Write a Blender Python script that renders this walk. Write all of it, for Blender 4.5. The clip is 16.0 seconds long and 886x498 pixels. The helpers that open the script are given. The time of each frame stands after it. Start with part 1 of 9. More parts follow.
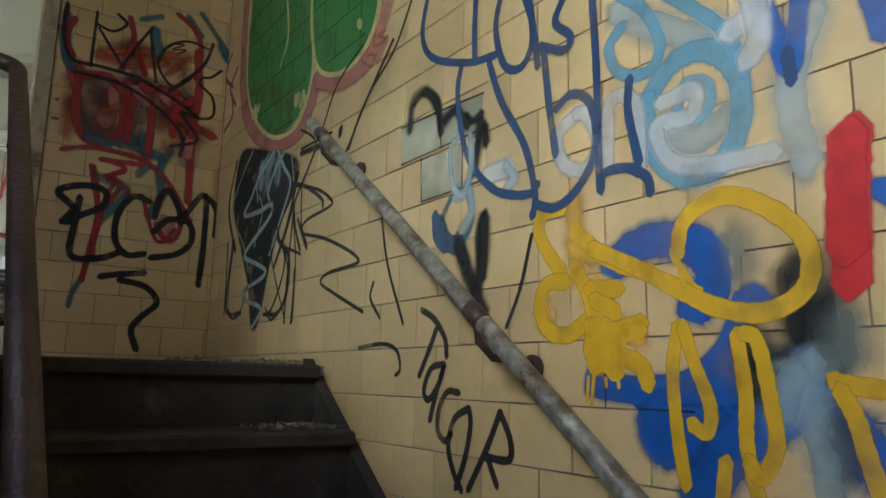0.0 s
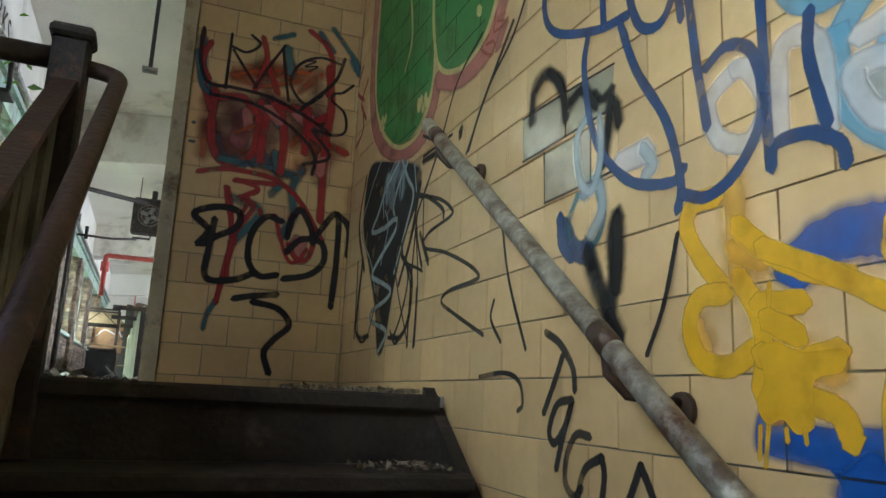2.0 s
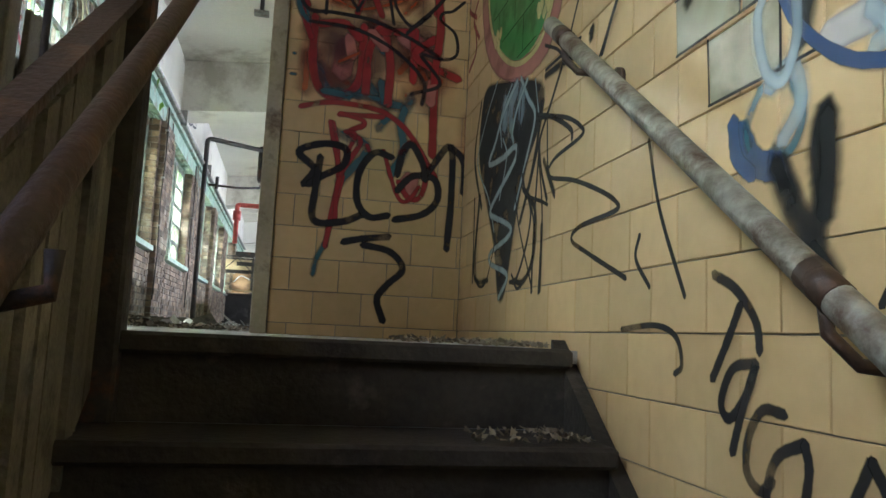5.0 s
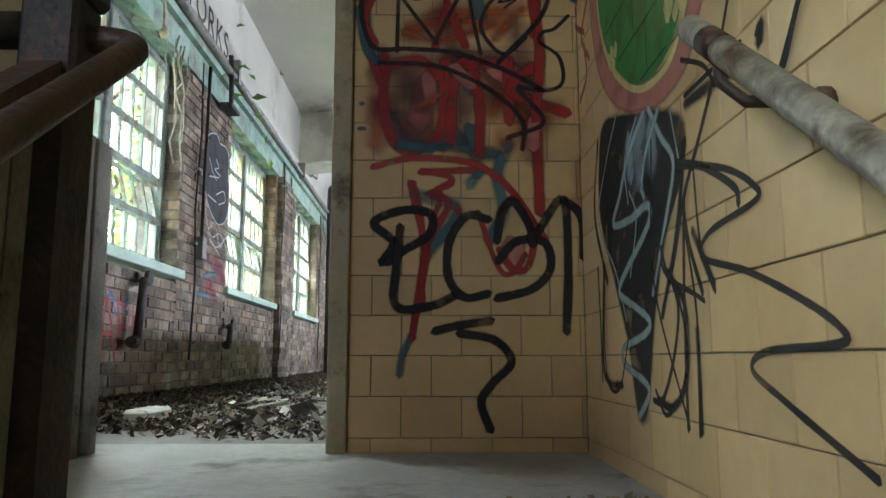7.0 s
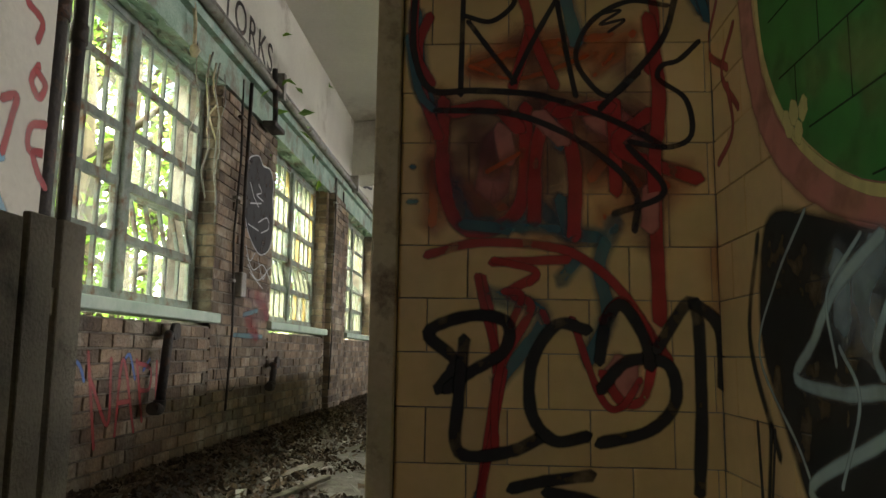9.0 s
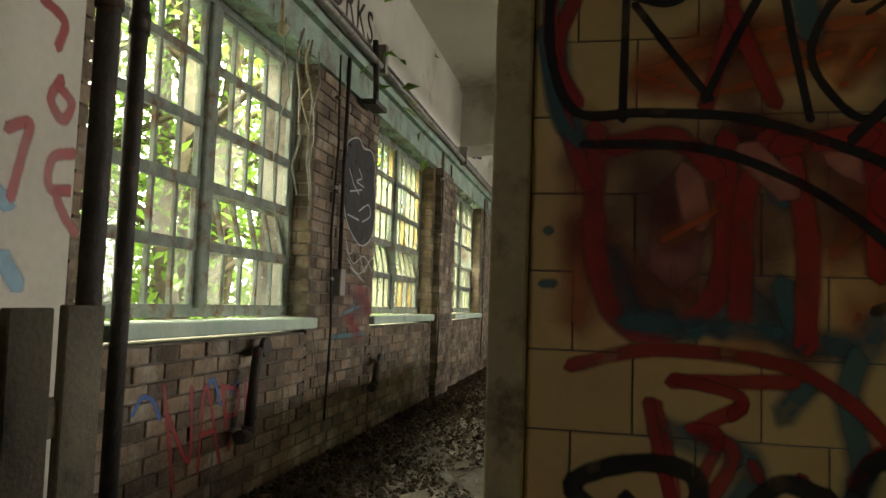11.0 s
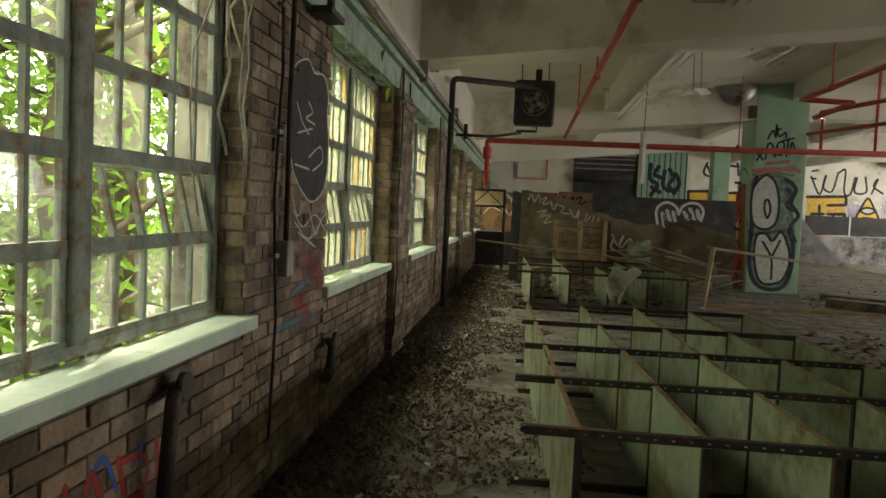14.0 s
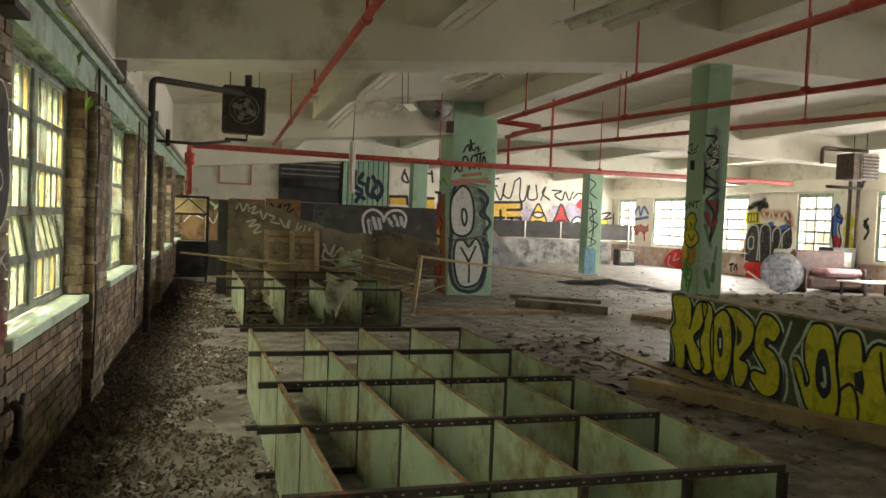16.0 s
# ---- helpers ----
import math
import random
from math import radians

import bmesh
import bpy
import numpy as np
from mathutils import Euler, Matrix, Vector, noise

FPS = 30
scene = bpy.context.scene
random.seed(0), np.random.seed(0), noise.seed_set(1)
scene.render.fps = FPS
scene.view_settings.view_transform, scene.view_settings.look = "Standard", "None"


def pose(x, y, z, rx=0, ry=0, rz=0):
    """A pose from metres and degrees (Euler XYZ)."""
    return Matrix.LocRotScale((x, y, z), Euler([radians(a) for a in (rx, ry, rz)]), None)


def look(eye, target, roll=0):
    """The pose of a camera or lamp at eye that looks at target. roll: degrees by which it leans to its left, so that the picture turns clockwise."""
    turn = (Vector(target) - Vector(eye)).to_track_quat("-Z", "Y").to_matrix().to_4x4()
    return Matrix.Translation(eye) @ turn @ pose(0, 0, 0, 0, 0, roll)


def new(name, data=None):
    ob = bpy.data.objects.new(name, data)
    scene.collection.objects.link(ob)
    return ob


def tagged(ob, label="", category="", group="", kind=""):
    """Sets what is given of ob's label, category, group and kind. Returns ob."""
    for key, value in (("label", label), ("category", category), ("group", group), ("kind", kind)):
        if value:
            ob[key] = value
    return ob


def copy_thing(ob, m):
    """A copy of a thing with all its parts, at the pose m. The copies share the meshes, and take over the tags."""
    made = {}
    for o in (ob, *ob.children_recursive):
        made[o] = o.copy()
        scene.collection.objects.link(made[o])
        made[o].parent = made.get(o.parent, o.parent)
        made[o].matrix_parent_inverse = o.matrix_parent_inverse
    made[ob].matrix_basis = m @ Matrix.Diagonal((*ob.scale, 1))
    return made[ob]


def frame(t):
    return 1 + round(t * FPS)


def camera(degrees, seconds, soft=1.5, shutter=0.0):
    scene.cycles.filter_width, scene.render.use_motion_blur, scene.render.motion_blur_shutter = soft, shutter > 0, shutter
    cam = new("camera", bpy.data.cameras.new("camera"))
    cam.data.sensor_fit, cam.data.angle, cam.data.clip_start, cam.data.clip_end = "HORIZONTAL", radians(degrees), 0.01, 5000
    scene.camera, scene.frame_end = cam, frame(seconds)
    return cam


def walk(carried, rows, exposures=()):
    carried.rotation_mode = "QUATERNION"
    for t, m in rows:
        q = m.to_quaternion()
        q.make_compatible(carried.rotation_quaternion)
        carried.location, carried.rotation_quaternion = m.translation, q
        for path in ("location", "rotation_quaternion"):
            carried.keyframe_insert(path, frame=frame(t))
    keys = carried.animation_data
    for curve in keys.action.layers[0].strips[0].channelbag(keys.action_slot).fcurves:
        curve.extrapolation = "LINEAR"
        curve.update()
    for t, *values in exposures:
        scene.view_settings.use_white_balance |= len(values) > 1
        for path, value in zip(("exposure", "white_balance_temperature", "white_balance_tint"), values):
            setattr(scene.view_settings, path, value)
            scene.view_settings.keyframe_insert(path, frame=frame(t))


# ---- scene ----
cam = camera(62.2, 16.0, soft=1.5)
PATH = [
    (0, (1.298, -3.674, -0.043), (2.407, -2.048, 0.312), 1.2),
    (0.5, (1.381, -3.621, -0.039), (2.468, -1.979, 0.31), 2.0),
    (1, (1.424, -3.495, -0.038), (2.424, -1.8, 0.321), 3.0),
    (1.5, (1.466, -3.441, -0.04), (2.314, -1.67, 0.337), 3.2),
    (2, (1.558, -3.444, -0.013), (2.269, -1.619, 0.392), 2.6),
    (2.5, (1.588, -3.444, -0.014), (2.22, -1.586, 0.376), 2.1),
    (3, (1.537, -3.443, -0.023), (2.17, -1.575, 0.311), 2.3),
    (3.5, (1.512, -3.454, -0.037), (2.137, -1.574, 0.24), 2.6),
    (3.7, (1.524, -3.438, -0.042), (2.127, -1.548, 0.214), 2.8),
    (5.8, (1.754, -2.894, 0.12), (2.012, -0.926, 0.363), 1.5),
    (6, (1.777, -2.844, 0.147), (1.99, -0.871, 0.398), 1.1),
    (6.5, (1.853, -2.679, 0.18), (1.946, -0.701, 0.464), 0.3),
    (7, (1.868, -2.504, 0.308), (1.906, -0.527, 0.604), -0.0),
    (7.5, (1.826, -2.326, 0.402), (1.831, -0.349, 0.705), 0.6),
    (8, (1.875, -2.175, 0.475), (1.799, -0.203, 0.796), 1.3),
    (8.5, (1.891, -2.012, 0.645), (1.778, -0.039, 0.955), 1.1),
    (9, (1.822, -1.859, 0.725), (1.704, 0.118, 1.004), 0.9),
    (9.5, (1.806, -1.724, 0.823), (1.621, 0.252, 1.068), 0.9),
    (10, (1.788, -1.537, 0.945), (1.49, 0.43, 1.151), 1.3),
    (10.2, (1.762, -1.492, 0.979), (1.438, 0.473, 1.171), 1.4),
    (12.3, (1.553, -0.822, 1.315), (1.077, 1.12, 1.357), 2.4),
    (12.5, (1.48, -0.745, 1.385), (1.005, 1.198, 1.397), 2.3),
    (13, (1.4, -0.58, 1.463), (0.908, 1.358, 1.411), 2.1),
    (13.5, (1.332, -0.376, 1.441), (0.893, 1.573, 1.343), 2.6),
    (14, (1.216, -0.197, 1.48), (1.001, 1.788, 1.368), 2.6),
    (14.5, (1.103, -0.049, 1.546), (1.26, 1.943, 1.462), 2.5),
    (15, (1.056, 0.015, 1.605), (1.475, 1.969, 1.53), 2.6),
    (15.5, (1.024, 0.08, 1.634), (1.55, 2.008, 1.561), 2.6),
    (16, (1.019, 0.092, 1.641), (1.598, 2.004, 1.567), 2.4),
]
EXPOSURES = [(0, 2.25, 5700, 10), (3.7, 2.5, 5700, 10), (6.0, 2.6, 5600, 10), (7.5, 2.15, 5700, 10), (9.5, 1.2, 7500, 10), (10.2, 1.1, 7600, 9), (12.3, 0.75, 7900, 8), (13.5, 0.55, 7900, 8), (14.2, 0.62, 7900, 8), (15.0, 1.05, 7900, 10), (16, 1.15, 7900, 10)]
walk(cam, [(t, look(eye, target, roll)) for t, eye, target, roll in PATH], EXPOSURES)

# ---- world, sun, window light ----
LEFT_POWER, RIGHT_POWER, STAIR_POWER, SKY_GLOW = 1750, 250, 4.0, 4.2
world = bpy.data.worlds.new("sky")
scene.world = world
world.use_nodes = True
wn = world.node_tree.nodes
sky = wn.new("ShaderNodeTexSky")
sky.sky_type = 'NISHITA'
sky.sun_disc = False
sky.sun_elevation = radians(58)
sky.sun_rotation = radians(-18)
wn["Background"].inputs["Strength"].default_value = 0.15
world.node_tree.links.new(sky.outputs[0], wn["Background"].inputs["Color"])
sun = new("sun", bpy.data.lights.new("sun", 'SUN'))
sun.data.energy, sun.data.angle, sun.data.color = 5.0, radians(0.5), (1.0, 0.95, 0.86)
sun.matrix_world = look((-3.0, 9.0, 14), (0, 0, 0))


def window_light(name, at, target, w, h, power, color):
    ob = new(name, bpy.data.lights.new(name, 'AREA'))
    ob.data.shape, ob.data.size, ob.data.size_y = 'RECTANGLE', w, h
    ob.data.energy, ob.data.color = power, color
    ob.matrix_world = look(at, target)
    return ob


PITCH, WIN_A, WIN_B, WIN_Z0, WIN_Z1 = 3.37, 0.88, 2.94, 0.97, 2.54
# area lamp hung over the windows out of view, standing in for skylight
window_light("facade_sky_fill", (-1.5, 11.6, 4.05), (3.5, 11.6, 0.5), 20.0, 1.4, LEFT_POWER, (0.98, 1.0, 0.86))
RW = ((5.0, 1.1), (9.0, 1.1), (13.0, 1.1), (17.0, 1.1), (20.62, 0.8), (25.2, 1.3), (29.15, 1.33), (32.8, 0.8))
for yc, hw in RW:
    window_light("window_daylight", (20.95, yc, 2.05), (15, yc, 2.7), hw * 2, 2.1, RIGHT_POWER * hw, (0.97, 0.98, 1.08))
# added fill lamp in an assumed opening, out of view beside the stairs
window_light("unseen_stair_fill", (-0.2, -3.35, 1.9), (2.4, -3.1, 1.2), 1.0, 1.0, STAIR_POWER, (0.97, 0.95, 1.12))

# ---- materials ----


def mat(name, a, b, scale=4.0, rough=0.75, metal=0.0, bump=0.25, fine=60.0, stain=None, stain_amount=0.35, stain_scale=1.3, vary=0.0):
    """Two colours mixed by noise, fine grain, a stain layer with its own shape and relief."""
    m = bpy.data.materials.new(name)
    m.use_nodes = True
    nt = m.node_tree
    N, L = nt.nodes, nt.links
    bsdf = N["Principled BSDF"]
    tc = N.new("ShaderNodeTexCoord")
    geo = N.new("ShaderNodeNewGeometry")
    n1 = N.new("ShaderNodeTexNoise")
    n1.inputs["Scale"].default_value, n1.inputs["Detail"].default_value = scale, 6
    n2 = N.new("ShaderNodeTexNoise")
    n2.inputs["Scale"].default_value, n2.inputs["Detail"].default_value = fine, 4
    for n in (n1, n2):
        L.new(geo.outputs["Position"], n.inputs["Vector"])
    ramp = N.new("ShaderNodeValToRGB")
    ramp.color_ramp.elements[0].position, ramp.color_ramp.elements[1].position = 0.32, 0.68
    ramp.color_ramp.elements[0].color, ramp.color_ramp.elements[1].color = (*a, 1), (*b, 1)
    add = N.new("ShaderNodeMath")
    add.operation = 'MULTIPLY_ADD'
    add.inputs[1].default_value = 0.35
    L.new(n2.outputs["Fac"], add.inputs[0])
    sub = N.new("ShaderNodeMath")
    sub.operation = 'SUBTRACT'
    sub.inputs[1].default_value = 0.175
    L.new(n1.outputs["Fac"], sub.inputs[0])
    L.new(sub.outputs[0], add.inputs[2])
    L.new(add.outputs[0], ramp.inputs["Fac"])
    color = ramp.outputs["Color"]
    if stain:
        n3 = N.new("ShaderNodeTexNoise")
        n3.inputs["Scale"].default_value, n3.inputs["Detail"].default_value, n3.inputs["Roughness"].default_value = stain_scale, 9, 0.68
        L.new(geo.outputs["Position"], n3.inputs["Vector"])
        r3 = N.new("ShaderNodeValToRGB")
        r3.color_ramp.elements[0].position = 0.62 - stain_amount * 0.3
        r3.color_ramp.elements[1].position = 0.70 - stain_amount * 0.1
        L.new(n3.outputs["Fac"], r3.inputs["Fac"])
        mx = N.new("ShaderNodeMix")
        mx.data_type = 'RGBA'
        L.new(r3.outputs["Color"], mx.inputs["Factor"])
        L.new(color, mx.inputs["A"])
        mx.inputs["B"].default_value = (*stain, 1)
        color = mx.outputs["Result"]
    if vary:
        info = N.new("ShaderNodeObjectInfo")
        s = N.new("ShaderNodeMath")
        s.operation = 'ADD'
        L.new(info.outputs["Random"], s.inputs[0])
        L.new(geo.outputs["Random Per Island"], s.inputs[1])
        fr = N.new("ShaderNodeMath")
        fr.operation = 'FRACT'
        L.new(s.outputs[0], fr.inputs[0])
        mr = N.new("ShaderNodeMapRange")
        mr.inputs["To Min"].default_value, mr.inputs["To Max"].default_value = 1 - vary, 1 + vary * 0.7
        L.new(fr.outputs[0], mr.inputs["Value"])
        hs = N.new("ShaderNodeHueSaturation")
        L.new(mr.outputs[0], hs.inputs["Value"])
        L.new(color, hs.inputs["Color"])
        color = hs.outputs["Color"]
    L.new(color, bsdf.inputs["Base Color"])
    rr = N.new("ShaderNodeMapRange")
    rr.inputs["To Min"].default_value, rr.inputs["To Max"].default_value = max(0.05, rough - 0.15), min(1, rough + 0.15)
    L.new(n1.outputs["Fac"], rr.inputs["Value"])
    L.new(rr.outputs[0], bsdf.inputs["Roughness"])
    bsdf.inputs["Metallic"].default_value = metal
    if bump:
        bp = N.new("ShaderNodeBump")
        bp.inputs["Strength"].default_value, bp.inputs["Distance"].default_value = bump, 0.01
        L.new(n2.outputs["Fac"], bp.inputs["Height"])
        L.new(bp.outputs[0], bsdf.inputs["Normal"])
    return m


def spray(name, color, soft=0.30, rough=0.45, cover=1.0):
    """Spray paint: opaque in the middle of the line, thin and speckled towards its edge (u runs across the line)."""
    m = bpy.data.materials.new(name)
    m.use_nodes = True
    nt = m.node_tree
    N, L = nt.nodes, nt.links
    bsdf = N["Principled BSDF"]
    bsdf.inputs["Roughness"].default_value = rough
    geo = N.new("ShaderNodeNewGeometry")
    n = N.new("ShaderNodeTexNoise")
    n.inputs["Scale"].default_value, n.inputs["Detail"].default_value = 18, 5
    L.new(geo.outputs["Position"], n.inputs["Vector"])
    ramp = N.new("ShaderNodeValToRGB")
    ramp.color_ramp.elements[0].color = (*[c * 0.72 for c in color], 1)
    ramp.color_ramp.elements[1].color = (*[min(1, c * 1.18) for c in color], 1)
    L.new(n.outputs["Fac"], ramp.inputs["Fac"])
    L.new(ramp.outputs[0], bsdf.inputs["Base Color"])
    uv = N.new("ShaderNodeUVMap")
    uv.uv_map = "line"
    sep = N.new("ShaderNodeSeparateXYZ")
    L.new(uv.outputs[0], sep.inputs[0])
    mr = N.new("ShaderNodeMapRange")
    mr.interpolation_type = 'SMOOTHSTEP'
    mr.inputs["From Min"].default_value, mr.inputs["From Max"].default_value = 0.0, soft
    L.new(sep.outputs[0], mr.inputs["Value"])
    n2 = N.new("ShaderNodeTexNoise")
    n2.inputs["Scale"].default_value, n2.inputs["Detail"].default_value = 9, 6
    L.new(geo.outputs["Position"], n2.inputs["Vector"])
    r2 = N.new("ShaderNodeMapRange")
    r2.inputs["From Min"].default_value, r2.inputs["From Max"].default_value = 0.3, 0.5
    r2.inputs["To Min"].default_value, r2.inputs["To Max"].default_value = 0.68 * cover, cover
    L.new(n2.outputs["Fac"], r2.inputs["Value"])
    mu = N.new("ShaderNodeMath")
    mu.operation = 'MULTIPLY'
    L.new(mr.outputs[0], mu.inputs[0])
    L.new(r2.outputs[0], mu.inputs[1])
    tr = N.new("ShaderNodeBsdfTransparent")
    mix = N.new("ShaderNodeMixShader")
    L.new(mu.outputs[0], mix.inputs[0])
    L.new(tr.outputs[0], mix.inputs[1])
    L.new(bsdf.outputs[0], mix.inputs[2])
    L.new(mix.outputs[0], N["Material Output"].inputs["Surface"])
    return m


def glassy(name, clear, color):
    """Old window glass: partly see-through, partly a pale dirt film that lets light through."""
    m = bpy.data.materials.new(name)
    m.use_nodes = True
    nt = m.node_tree
    N, L = nt.nodes, nt.links
    N.remove(N["Principled BSDF"])
    tr = N.new("ShaderNodeBsdfTransparent")
    tl = N.new("ShaderNodeBsdfTranslucent")
    df = N.new("ShaderNodeBsdfDiffuse")
    gl = N.new("ShaderNodeBsdfGlossy")
    gl.inputs["Roughness"].default_value = 0.1
    tl.inputs["Color"].default_value = df.inputs["Color"].default_value = (*color, 1)
    geo = N.new("ShaderNodeNewGeometry")
    n = N.new("ShaderNodeTexNoise")
    n.inputs["Scale"].default_value, n.inputs["Detail"].default_value = 7, 8
    L.new(geo.outputs["Position"], n.inputs["Vector"])
    mr = N.new("ShaderNodeMapRange")
    mr.inputs["From Min"].default_value, mr.inputs["From Max"].default_value = 0.35, 0.65
    mr.inputs["To Min"].default_value, mr.inputs["To Max"].default_value = (1 - clear) * 0.5, min(1, (1 - clear) * 1.5)
    L.new(n.outputs["Fac"], mr.inputs["Value"])
    m1, m2, m3 = (N.new("ShaderNodeMixShader") for _ in range(3))
    m1.inputs[0].default_value = 0.3
    L.new(tl.outputs[0], m1.inputs[1])
    L.new(df.outputs[0], m1.inputs[2])
    L.new(mr.outputs[0], m2.inputs[0])
    L.new(tr.outputs[0], m2.inputs[1])
    L.new(m1.outputs[0], m2.inputs[2])
    m3.inputs[0].default_value = 0.05
    L.new(m2.outputs[0], m3.inputs[1])
    L.new(gl.outputs[0], m3.inputs[2])
    L.new(m3.outputs[0], N["Material Output"].inputs["Surface"])
    return m


def leafy(name, color):
    m = bpy.data.materials.new(name)
    m.use_nodes = True
    nt = m.node_tree
    N, L = nt.nodes, nt.links
    bsdf = N["Principled BSDF"]
    geo = N.new("ShaderNodeNewGeometry")
    ramp = N.new("ShaderNodeValToRGB")
    ramp.color_ramp.elements[0].color = (*[c * 0.6 for c in color], 1)
    ramp.color_ramp.elements[1].color = (*[c * 1.5 for c in color], 1)
    L.new(geo.outputs["Random Per Island"], ramp.inputs["Fac"])
    L.new(ramp.outputs[0], bsdf.inputs["Base Color"])
    bsdf.inputs["Roughness"].default_value = 0.5
    tl = N.new("ShaderNodeBsdfTranslucent")
    L.new(ramp.outputs[0], tl.inputs["Color"])
    mix = N.new("ShaderNodeMixShader")
    mix.inputs[0].default_value = 0.5
    L.new(bsdf.outputs[0], mix.inputs[1])
    L.new(tl.outputs[0], mix.inputs[2])
    L.new(mix.outputs[0], N["Material Output"].inputs["Surface"])
    return m


M_TILE = mat("glazed_tile", (0.62, 0.44, 0.205), (0.74, 0.545, 0.27), 2.5, 0.42, bump=0.06, fine=25, vary=0.12)
M_GROUT = mat("grout", (0.16, 0.15, 0.13), (0.34, 0.32, 0.28), 9, 0.9)
M_CONC = mat("floor_concrete", (0.16, 0.15, 0.13), (0.40, 0.385, 0.36), 4.5, 0.55, bump=0.9, fine=34, stain=(0.075, 0.062, 0.046), stain_amount=0.7, stain_scale=2.3)
M_LAND = mat("pale_landing_concrete", (0.30, 0.315, 0.32), (0.54, 0.55, 0.55), 2.2, 0.5, bump=0.5, fine=30, stain=(0.13, 0.115, 0.10), stain_amount=0.3, stain_scale=2.2)
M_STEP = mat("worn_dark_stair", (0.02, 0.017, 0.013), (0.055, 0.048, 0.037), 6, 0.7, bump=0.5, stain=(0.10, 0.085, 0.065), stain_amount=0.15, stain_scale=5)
M_BRICK = mat("brick", (0.10, 0.073, 0.052), (0.29, 0.21, 0.14), 4, 0.9, bump=1.0, fine=40, stain=(0.36, 0.32, 0.25), stain_amount=0.38, stain_scale=3.4, vary=0.5)
M_MORTAR = mat("mortar", (0.09, 0.075, 0.06), (0.24, 0.21, 0.17), 12, 0.95, bump=0.8)
M_WHITE = mat("old_white_plaster", (0.60, 0.58, 0.50), (0.74, 0.72, 0.63), 1.2, 0.85, bump=0.2, fine=40, stain=(0.42, 0.38, 0.30), stain_amount=0.18, stain_scale=1.1)
M_DARKPLASTER = mat("dark_plaster", (0.20, 0.185, 0.155), (0.38, 0.355, 0.30), 3, 0.9, bump=0.5, stain=(0.12, 0.10, 0.08), stain_amount=0.4, stain_scale=3)
M_CEIL = mat("ceiling_paint", (0.68, 0.66, 0.57), (0.80, 0.78, 0.69), 0.8, 0.9, bump=0.15, fine=30, stain=(0.45, 0.41, 0.33), stain_amount=0.15, stain_scale=0.6)
M_GREENP = mat("flaking_green_paint", (0.20, 0.32, 0.25), (0.38, 0.50, 0.40), 5, 0.7, bump=0.7, stain=(0.20, 0.18, 0.13), stain_amount=0.45, stain_scale=4)
M_COLUMN = mat("mint_column_paint", (0.25, 0.43, 0.30), (0.35, 0.53, 0.39), 1.8, 0.55, bump=0.15, stain=(0.20, 0.30, 0.20), stain_amount=0.18)
M_STEEL = mat("painted_window_steel", (0.15, 0.19, 0.16), (0.30, 0.34, 0.29), 9, 0.7, bump=0.4, stain=(0.16, 0.075, 0.035), stain_amount=0.4, stain_scale=7)
M_SILL = mat("pale_green_sill", (0.36, 0.50, 0.41), (0.54, 0.65, 0.55), 3, 0.6, bump=0.3, fine=30, stain=(0.30, 0.36, 0.33), stain_amount=0.12, stain_scale=5)
M_IRON = mat("black_iron", (0.018, 0.017, 0.016), (0.06, 0.05, 0.042), 8, 0.65, 0.2, bump=0.5, stain=(0.12, 0.055, 0.028), stain_amount=0.2, stain_scale=9)
M_RAIL = mat("worn_rail_paint", (0.20, 0.195, 0.155), (0.52, 0.51, 0.42), 22, 0.42, 0.25, bump=0.5, fine=45, stain=(0.10, 0.055, 0.03), stain_amount=0.6, stain_scale=12)
M_RUSTRAIL = mat("brown_rail", (0.035, 0.022, 0.015), (0.085, 0.052, 0.034), 9, 0.5, 0.1, bump=0.4, stain=(0.13, 0.07, 0.04), stain_amount=0.25, stain_scale=8)
M_BOARD = mat("grey_weathered_board", (0.12, 0.11, 0.085), (0.25, 0.23, 0.18), 3, 0.85, bump=0.5, fine=90, stain=(0.05, 0.045, 0.035), stain_amount=0.3, stain_scale=4, vary=0.2)
M_CREAM = mat("cream_frame_paint", (0.42, 0.36, 0.22), (0.58, 0.51, 0.35), 4, 0.55, bump=0.2, stain=(0.18, 0.13, 0.08), stain_amount=0.3, stain_scale=6)
M_SHELF = mat("green_shelf_steel", (0.26, 0.36, 0.245), (0.43, 0.53, 0.37), 2.2, 0.45, 0.0, bump=0.15, stain=(0.17, 0.13, 0.04), stain_amount=0.5, stain_scale=3.0, vary=0.25)
M_RUST = mat("rusty_edge", (0.16, 0.085, 0.04), (0.33, 0.25, 0.14), 9, 0.8, 0.1, bump=0.5)
M_RED = mat("red_sprinkler_paint", (0.42, 0.05, 0.04), (0.58, 0.10, 0.075), 7, 0.5, bump=0.2, stain=(0.25, 0.06, 0.04), stain_amount=0.25, stain_scale=6)
M_WOOD = mat("old_pine", (0.21, 0.155, 0.085), (0.40, 0.31, 0.185), 3, 0.75, bump=0.4, stain=(0.12, 0.085, 0.05), stain_amount=0.3, stain_scale=3, vary=0.2)
M_PLY = mat("dirty_plywood", (0.13, 0.11, 0.07), (0.25, 0.21, 0.135), 1.5, 0.8, bump=0.3, stain=(0.05, 0.045, 0.035), stain_amount=0.35)
M_DARK = mat("blackened_board", (0.02, 0.02, 0.02), (0.055, 0.055, 0.05), 2.5, 0.7, bump=0.3, stain=(0.12, 0.12, 0.11), stain_amount=0.1)
M_GREYPIPE = mat("grey_conduit", (0.20, 0.20, 0.18), (0.36, 0.35, 0.31), 8, 0.55, 0.4, bump=0.3, stain=(0.14, 0.085, 0.05), stain_amount=0.3, stain_scale=9)
